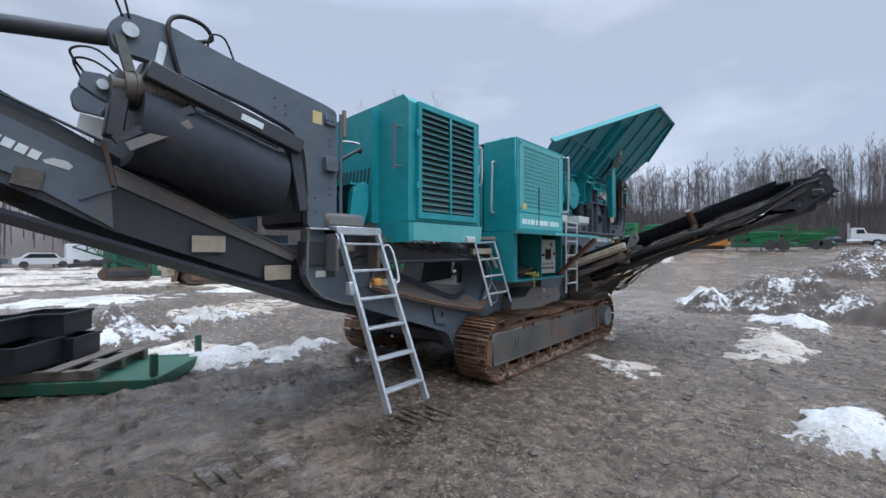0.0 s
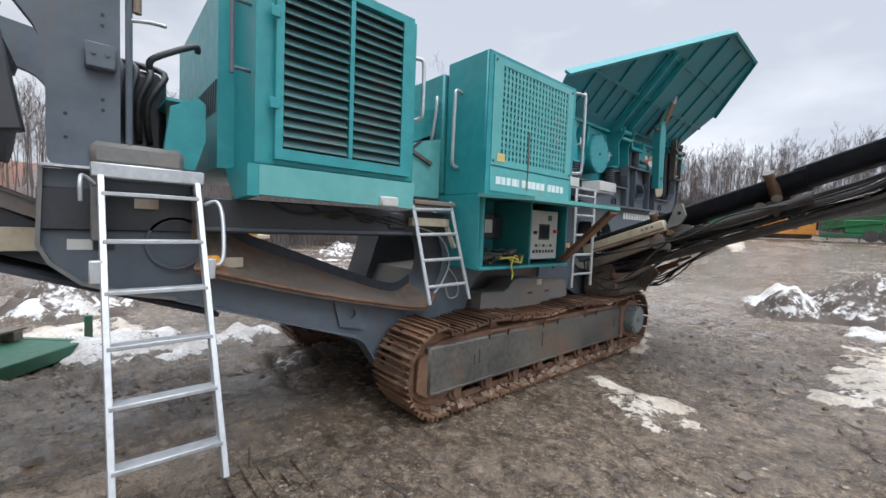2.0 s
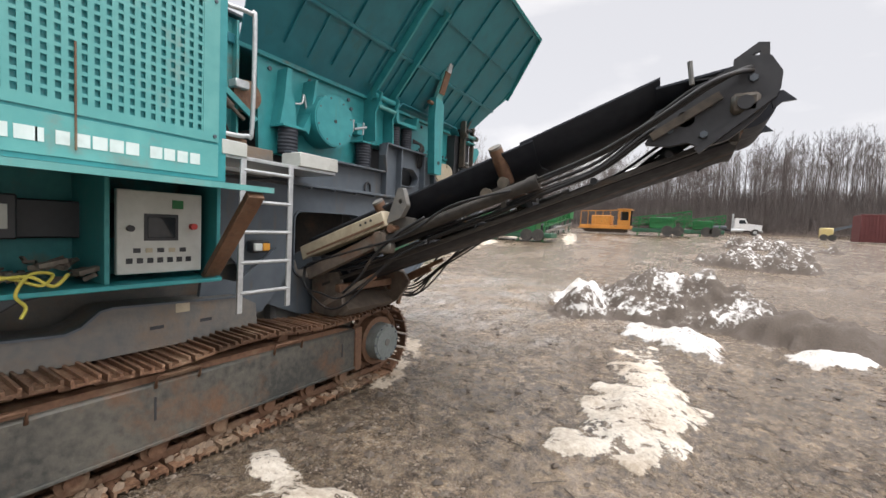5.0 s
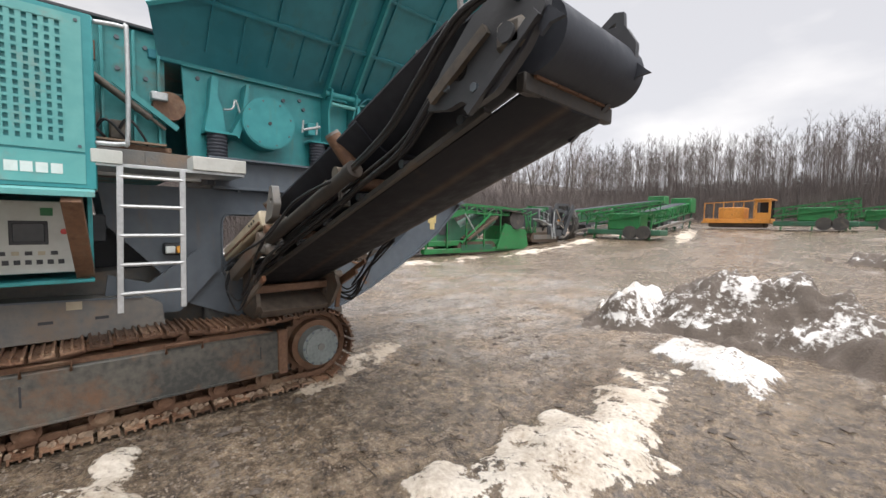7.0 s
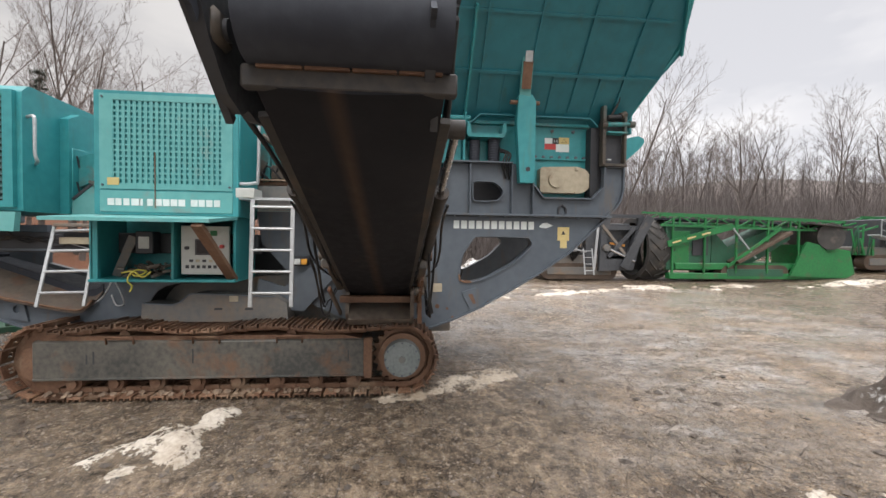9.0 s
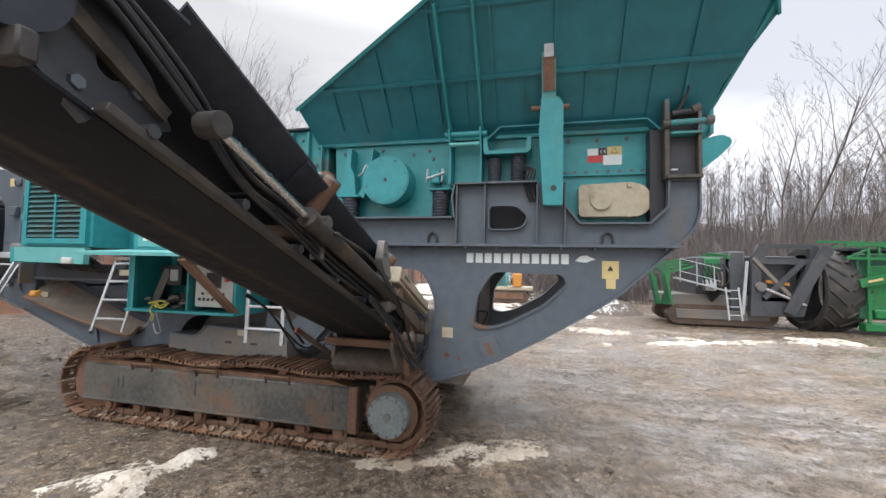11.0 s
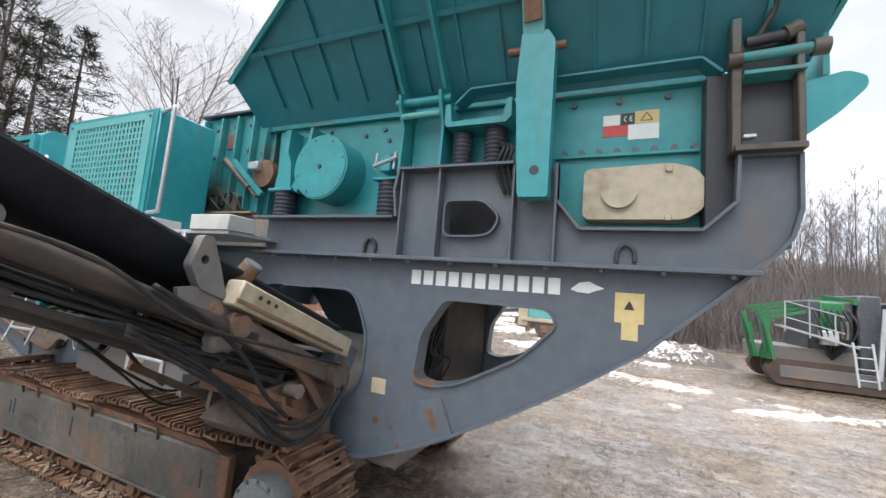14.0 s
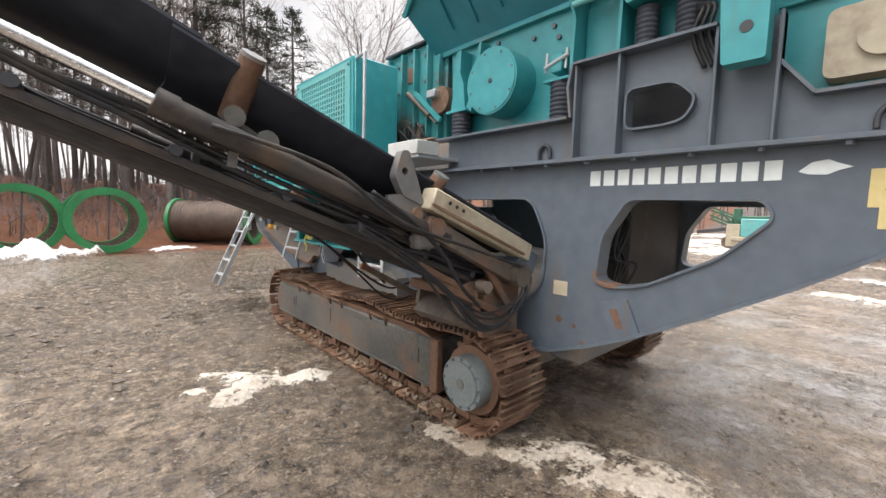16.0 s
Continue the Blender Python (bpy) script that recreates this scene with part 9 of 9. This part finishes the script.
def road_tractor(x, y):
    """A white long-nosed road tractor, side on."""
    z = rise(x, y)
    t = thing("truck", (x, y, z), "white long-nosed road tractor parked across the yard", "truck")
    part("cab", plate(rounded([(x - 0.6, z + 0.8), (x + 1.1, z + 0.8), (x + 1.15, z + 2.0), (x + 0.8, z + 2.75), (x - 0.55, z + 2.8)], 0.12), y - 1.05, y + 1.05, "y"), WHITEPAINT, t)
    part("bonnet", plate(rounded([(x + 1.1, z + 0.8), (x + 3.0, z + 0.75), (x + 3.1, z + 1.7), (x + 1.1, z + 1.95)], 0.12), y - 0.9, y + 0.9, "y"), WHITEPAINT, t)
    part("side_window", plate([(x + 0.0, z + 1.9), (x + 0.95, z + 1.9), (x + 0.75, z + 2.5), (x + 0.0, z + 2.5)], y - 1.07, y - 1.04, "y"), GLASS, t)
    part("windscreen", box(x + 0.9, x + 1.1, y - 0.9, y + 0.9, z + 2.0, z + 2.6, 0.03), GLASS, t)
    part("chassis_rail", box(x - 4.6, x + 3.0, y - 0.45, y + 0.45, z + 0.65, z + 0.9, 0.02), DARK, t)
    part("fuel_tank", rod((x - 1.0, y - 0.95, z + 0.75), (x + 0.6, y - 0.95, z + 0.75), 0.3, 18), GALV, t)
    for s in (-0.8, 0.8):
        part("stack_pipe", rod((x - 0.8, y + s, z + 0.9), (x - 0.8, y + s, z + 3.5), 0.09, 12), GALV, t)
    part("bumper", box(x + 3.05, x + 3.2, y - 1.1, y + 1.1, z + 0.5, z + 0.85, 0.03), GALV, t)
    for wx in (2.2, -2.6, -3.8):
        for s in (-1.0, 0.72):
            w = part("wheel", rod((x + wx, y + s, z + 0.52), (x + wx, y + s + 0.28, z + 0.52), 0.52, 22), TYRE, t)
            part("hub", rod((x + wx, y + s - 0.02, z + 0.52), (x + wx, y + s + 0.02, z + 0.52), 0.26, 16), GALV, w)
    part("mudguard", plate(rounded([(x + 1.5, z + 0.7), (x + 1.6, z + 1.15), (x + 2.8, z + 1.15), (x + 2.9, z + 0.7), (x + 2.75, z + 0.7), (x + 2.6, z + 1.03), (x + 1.8, z + 1.03), (x + 1.65, z + 0.7)], 0.05), y - 1.08, y - 0.7, "y"), WHITEPAINT, t)
    part("load", box(x - 4.4, x - 1.6, y - 0.8, y + 0.8, z + 0.95, z + 1.45, 0.1), GREY, t)


road_tractor(6.2, 88.0)
# container and orange plant at the eastern edge
cz0 = rise(14, 58)
ctn = thing("container", (15, 58, cz0), "maroon shipping container at the yard's edge", "container")
part("walls", box(13.0, 16.8, 56.8, 59.2, cz0 + 0.1, cz0 + 2.6, 0.03), MAROON, ctn)
for k in range(16):
    part("corrugation", box(13.1 + 0.23 * k, 13.2 + 0.23 * k, 56.76, 56.81, cz0 + 0.25, cz0 + 2.45, 0.01), MAROON, ctn)
part("roof_rail", box(12.95, 16.85, 56.75, 56.85, cz0 + 2.5, cz0 + 2.65, 0.02), MAROON, ctn)
tip = thing("skip", (14.5, 46.5, rise(14, 46.5)), "orange steel skip beside the container", "skip")
part("tub", plate([(13.4, rise(14, 46.5) + 0.2), (15.6, rise(14, 46.5) + 0.2), (16.0, rise(14, 46.5) + 1.3), (13.1, rise(14, 46.5) + 1.3)], 45.8, 47.2, "y"), ORANGE, tip)
part("rim", box(13.0, 16.1, 45.75, 47.25, rise(14, 46.5) + 1.3, rise(14, 46.5) + 1.38, 0.02), ORANGE, tip)
sk = thing("compact_loader", (12.5, 65.5, rise(12, 65.5)), "small yellow loader parked across the yard", "loader")
zz = rise(12, 65.5)
part("body", box(12.0, 13.0, 65.0, 66.2, zz + 0.3, zz + 1.4, 0.08), YELLOW, sk)
part("arm", bar((12.8, 65.4, zz + 1.1), (15.0, 65.2, zz + 1.9), 0.2, 0.25), GREY, sk)
part("wheel", rod((12.2, 64.85, zz + 0.35), (12.2, 65.05, zz + 0.35), 0.35, 16), TYRE, sk)
part("wheel", rod((12.9, 64.85, zz + 0.35), (12.9, 65.05, zz + 0.35), 0.35, 16), TYRE, sk)


# machines west of the crusher
def teal_plant(x, y):
    t = thing("crusher_unit", (x, y, 0), "pale teal tracked plant with rusty tracks, far across the yard", "crusher unit")
    part("engine_box", box(x - 1.0, x + 0.0, y - 1.4, y + 0.6, 0.95, 1.75, 0.04), TEAL_LIGHT, t)
    for k in range(5):
        part("louvre", box(x + 0.0, x + 0.03, y - 0.2, y + 0.5, 1.05 + 0.12 * k, 1.1 + 0.12 * k, 0.0), DARK, t)
    part("deck", box(x - 1.6, x + 0.1, y - 1.7, y + 2.0, 0.75, 0.95, 0.03), CREAM, t)
    part("rusty_guard", box(x - 0.6, x + 0.15, y + 0.9, y + 1.4, 0.95, 1.7, 0.05), ORANGE, t)
    part("frame", plate([(y - 1.5, 0.2), (y - 1.3, 0.2), (y - 1.2, 0.75), (y - 1.5, 0.75)], x - 0.1, x + 0.0, "x"), RUST, t)
    crawler_unit(t, x - 0.2, y - 0.8, y + 1.6, RUST)
    crawler_unit(t, x - 1.5, y - 0.8, y + 1.6, RUST)
    part("tan_panel", box(x - 0.1, x + 0.05, y - 1.9, y - 1.4, 0.5, 1.5, 0.02), CREAM, t)


teal_plant(-22.5, 7.4)


def green_frame_machine(x, y):
    t = thing("mobile_conveyor", (x, y, 0), "dark green conveyor machine parked beyond the snow", "conveyor")
    part("body", box(x - 1.2, x + 0.2, y - 0.6, y + 1.2, 0.5, 1.9, 0.05), GREEN_DARK, t)
    lattice("boom", (x + 0.3, y - 1.6, 2.2), (x + 0.3, y + 1.4, 1.0), 0.5, GREEN_DARK, t, 5)
    lattice("boom", (x - 0.8, y - 1.9, 2.4), (x - 0.8, y + 1.0, 1.2), 0.5, GREEN_DARK, t, 5)
    part("cab_frame", box(x - 0.3, x + 0.3, y - 0.5, y - 0.2, 0.4, 2.3, 0.03), GREEN_DARK, t)
    crawler_unit(t, x + 0.1, y - 0.8, y + 1.2, DARK)
    part("tail", bar((x + 0.2, y - 2.2, 0.9), (x + 0.2, y - 0.4, 1.2), 0.3, 0.2), DARK, t)
    part("side_box", box(x + 0.2, x + 0.5, y + 1.3, y + 2.3, 0.25, 1.0, 0.04), GREEN_DARK, t)


green_frame_machine(-28.3, 5.0)


def parked_car(x, y, paint, label, h=1.45):
    t = thing("car", (x, y, 0), label, "car", "cars across the yard")
    part("body", plate(rounded([(y - 2.1, 0.35), (y + 2.1, 0.35), (y + 2.15, 0.85), (y + 1.2, 0.95), (y + 0.8, h), (y - 1.0, h), (y - 1.6, 0.95), (y - 2.15, 0.9)], 0.12), x - 0.85, x + 0.85, "x"), paint, t)
    part("side_window", plate([(y - 1.4, 0.97), (y + 1.0, 0.97), (y + 0.7, h - 0.08), (y - 0.95, h - 0.08)], x + 0.85, x + 0.87, "x"), GLASS, t)
    for s in (-1.35, 1.35):
        part("wheel", rod((x + 0.7, y + s, 0.33), (x + 0.9, y + s, 0.33), 0.33, 18), TYRE, t)
        part("wheel", rod((x - 0.9, y + s, 0.33), (x - 0.7, y + s, 0.33), 0.33, 18), TYRE, t)


parked_car(-56, 3.8, WHITEPAINT, "pale parked car across the snowy yard")
parked_car(-58, 9.8, RED, "red parked car across the snowy yard", 1.3)
parked_car(-60, -0.6, GREY, "dark parked car across the snowy yard")
tl = thing("box_trailer", (-57, 6.9, 0), "white box trailer across the snowy yard", "trailer")
part("box", box(-58, -56, 5.5, 8.4, 0.6, 2.35, 0.05), WHITEPAINT, tl)
for yy in (6.2, 7.6):
    part("wheel", rod((-55.95, yy, 0.4), (-56.2, yy, 0.4), 0.38, 16), TYRE, tl)
part("drawbar", bar((-57, 5.5, 0.6), (-57, 4.6, 0.55), 0.1, 0.1), DARK, tl)
part("foot", box(-57.1, -56.9, 4.6, 4.7, 0.0, 0.55, 0), DARK, tl)


# trommel drums in the south
def trommel_drum(x, y, z, r, length, turn, label, open_ring=False, closed=False):
    t = thing("trommel_drum", (x, y, z - r), label, "trommel drum", "trommel drums")
    m = pose(x, y, z, 0, 0, turn)

    def ring(w0, w1, ro, ri, name, mat, lab=""):
        bm = plate([(ro * math.cos(a), ro * math.sin(a)) for a in np.linspace(0, 2 * math.pi, 49)[:-1]], w0, w1, "y",
                   [[(ri * math.cos(a), ri * math.sin(a)) for a in np.linspace(0, 2 * math.pi, 49)[:-1]]])
        bmesh.ops.transform(bm, matrix=m, verts=bm.verts)
        return part(name, bm, mat, t, lab)

    ring(length / 2 - 0.16, length / 2, r, r * 0.79, "end_ring", GREEN, "bright green end ring")
    ring(-length / 2, -length / 2 + 0.16, r, r * 0.79, "end_ring", GREEN)
    if closed:
        ring(-length / 2 + 0.16, length / 2 - 0.16, r * 0.90, r * 0.87, "mesh_shell", BLADE, "rusty perforated mesh shell")
    else:
        wire = bmesh.new()
        for k in range(40):
            an = 2 * math.pi * k / 40
            bar(m @ Vector((0.84 * r * math.cos(an), -length / 2 + 0.05, 0.84 * r * math.sin(an))), m @ Vector((0.84 * r * math.cos(an), length / 2 - 0.05, 0.84 * r * math.sin(an))), 0.022, 0.022, wire)
        for k in range(int(length / 0.13)):
            w = -length / 2 + 0.12 + 0.13 * k
            rg = [m @ Vector((0.84 * r * math.cos(q), w, 0.84 * r * math.sin(q))) for q in np.linspace(0, 2 * math.pi, 33)]
            for p, q in zip(rg, rg[1:]):
                bar(p, q, 0.02, 0.02, wire)
        tagged(part("mesh_shell", wire, BLADE, t, "rusty wire mesh shell"), kind="stuff")
    if open_ring:
        part("spoke", bar(m @ Vector((-0.1, length / 2 - 0.1, r * 0.84)), m @ Vector((0.0, length / 2 - 0.1, -r * 0.6)), 0.05, 0.05), DARK, t)
    n = int(length / 0.14)
    for k in range(n):
        w = -length / 2 + 0.2 + (length - 0.4) * k / max(n - 1, 1)
        if closed:
            ring(w - 0.015, w + 0.015, r * 0.925, r * 0.89, "hoop", BLADE)
    return t


trommel_drum(-1.5, -8.95, 1.17, 1.14, 2.4, 4, "green-rimmed trommel drum standing open, end on", True)
trommel_drum(0.75, -9.65, 1.17, 1.17, 2.4, 8, "second green-rimmed trommel drum beside the first", True)
trommel_drum(-5.7, -10.9, 1.04, 1.04, 3.6, 50, "trommel drum with rusty mesh and green ends, lying on its side", False, True)

# bins on a pallet upon a green steel platform
plat = thing("steel_platform", (-6.6, 0.4, 0), "green steel platform with upright posts, lying on the mud", "platform")
pm = pose(-7.37, 0.43, 0.0, 0, 0, -41)


def turned_box(x0, x1, y0, y1, z0, z1, m, bevel=0.01, bm=None):
    return box(x0, x1, y0, y1, z0, z1, bevel, bm, m)


part("deck", turned_box(-0.75, 0.45, -2.6, 1.65, 0.10, 0.16, pm), GREEN_DARK, plat)
part("edge_beam", turned_box(0.40, 0.48, -2.6, 1.65, 0.02, 0.17, pm), GREEN_DARK, plat)
part("edge_beam", turned_box(-0.78, -0.70, -2.6, 1.65, 0.02, 0.17, pm), GREEN_DARK, plat)
part("edge_beam", turned_box(-0.75, 0.45, 1.60, 1.68, 0.02, 0.17, pm), GREEN_DARK, plat)
for x, y in ((-6.13, 1.42), (-6.99, 2.19)):
    part("post", box(x - 0.04, x + 0.04, y - 0.04, y + 0.04, 0.0, 0.44, 0.006), GREEN_DARK, plat)
pal = thing("pallet", (-7.2, 0.3, 0.17), "weathered wooden pallet on the green platform", "pallet")
pq = pose(-7.5, 0.45, 0.175, 0, 0, -41)
for k in range(7):
    part("board", turned_box(-0.6, 0.6, -1.3 + k * 0.36, -1.12 + k * 0.36, 0.11, 0.135, pq, 0.003), WOOD, pal)
for xx in (-0.5, 0.0, 0.5):
    part("stringer", turned_box(xx - 0.05, xx + 0.05, -1.3, 1.05, 0.0, 0.11, pq, 0.003), WOOD, pal)


def bin_tub(cx, cy, cz_, turn, lx, ly, h):
    m = pose(cx, cy, cz_, 0, 0, turn)
    t = thing("plastic_bin", (cx, cy, cz_), "empty black plastic bin stacked on a pallet", "bin", "black bins")
    wall = 0.02
    bm = bmesh.new()
    for x0, x1, y0, y1, z0, z1 in ((-lx / 2, lx / 2, -ly / 2, ly / 2, 0, wall), (-lx / 2, -lx / 2 + wall, -ly / 2, ly / 2, wall, h), (lx / 2 - wall, lx / 2, -ly / 2, ly / 2, wall, h),
                                   (-lx / 2 + wall, lx / 2 - wall, -ly / 2, -ly / 2 + wall, wall, h), (-lx / 2 + wall, lx / 2 - wall, ly / 2 - wall, ly / 2, wall, h)):
        box(x0, x1, y0, y1, z0, z1, 0, bm, m)
    part("tub", bm, PLASTIC, t)
    rb = bmesh.new()
    for x0, x1, y0, y1 in ((-lx / 2 - 0.02, lx / 2 + 0.02, -ly / 2 - 0.02, -ly / 2 + 0.02), (-lx / 2 - 0.02, lx / 2 + 0.02, ly / 2 - 0.02, ly / 2 + 0.02),
                           (-lx / 2 - 0.02, -lx / 2 + 0.02, -ly / 2 + 0.02, ly / 2 - 0.02), (lx / 2 - 0.02, lx / 2 + 0.02, -ly / 2 + 0.02, ly / 2 - 0.02)):
        box(x0, x1, y0, y1, h - 0.03, h + 0.005, 0, rb, m)
    part("rim", rb, PLASTIC, t)


bin_tub(-7.25, 0.10, 0.312, -41, 0.7, 0.95, 0.31)
bin_tub(-7.38, -0.02, 0.63, -38, 0.62, 0.62, 0.28)
bin_tub(-7.62, 0.62, 0.63, -38, 0.55, 0.6, 0.28)
bin_tub(-7.45, 0.78, 0.312, -41, 0.5, 0.40, 0.28)
bin_tub(-7.85, 0.45, 0.312, -41, 0.5, 0.9, 0.31)
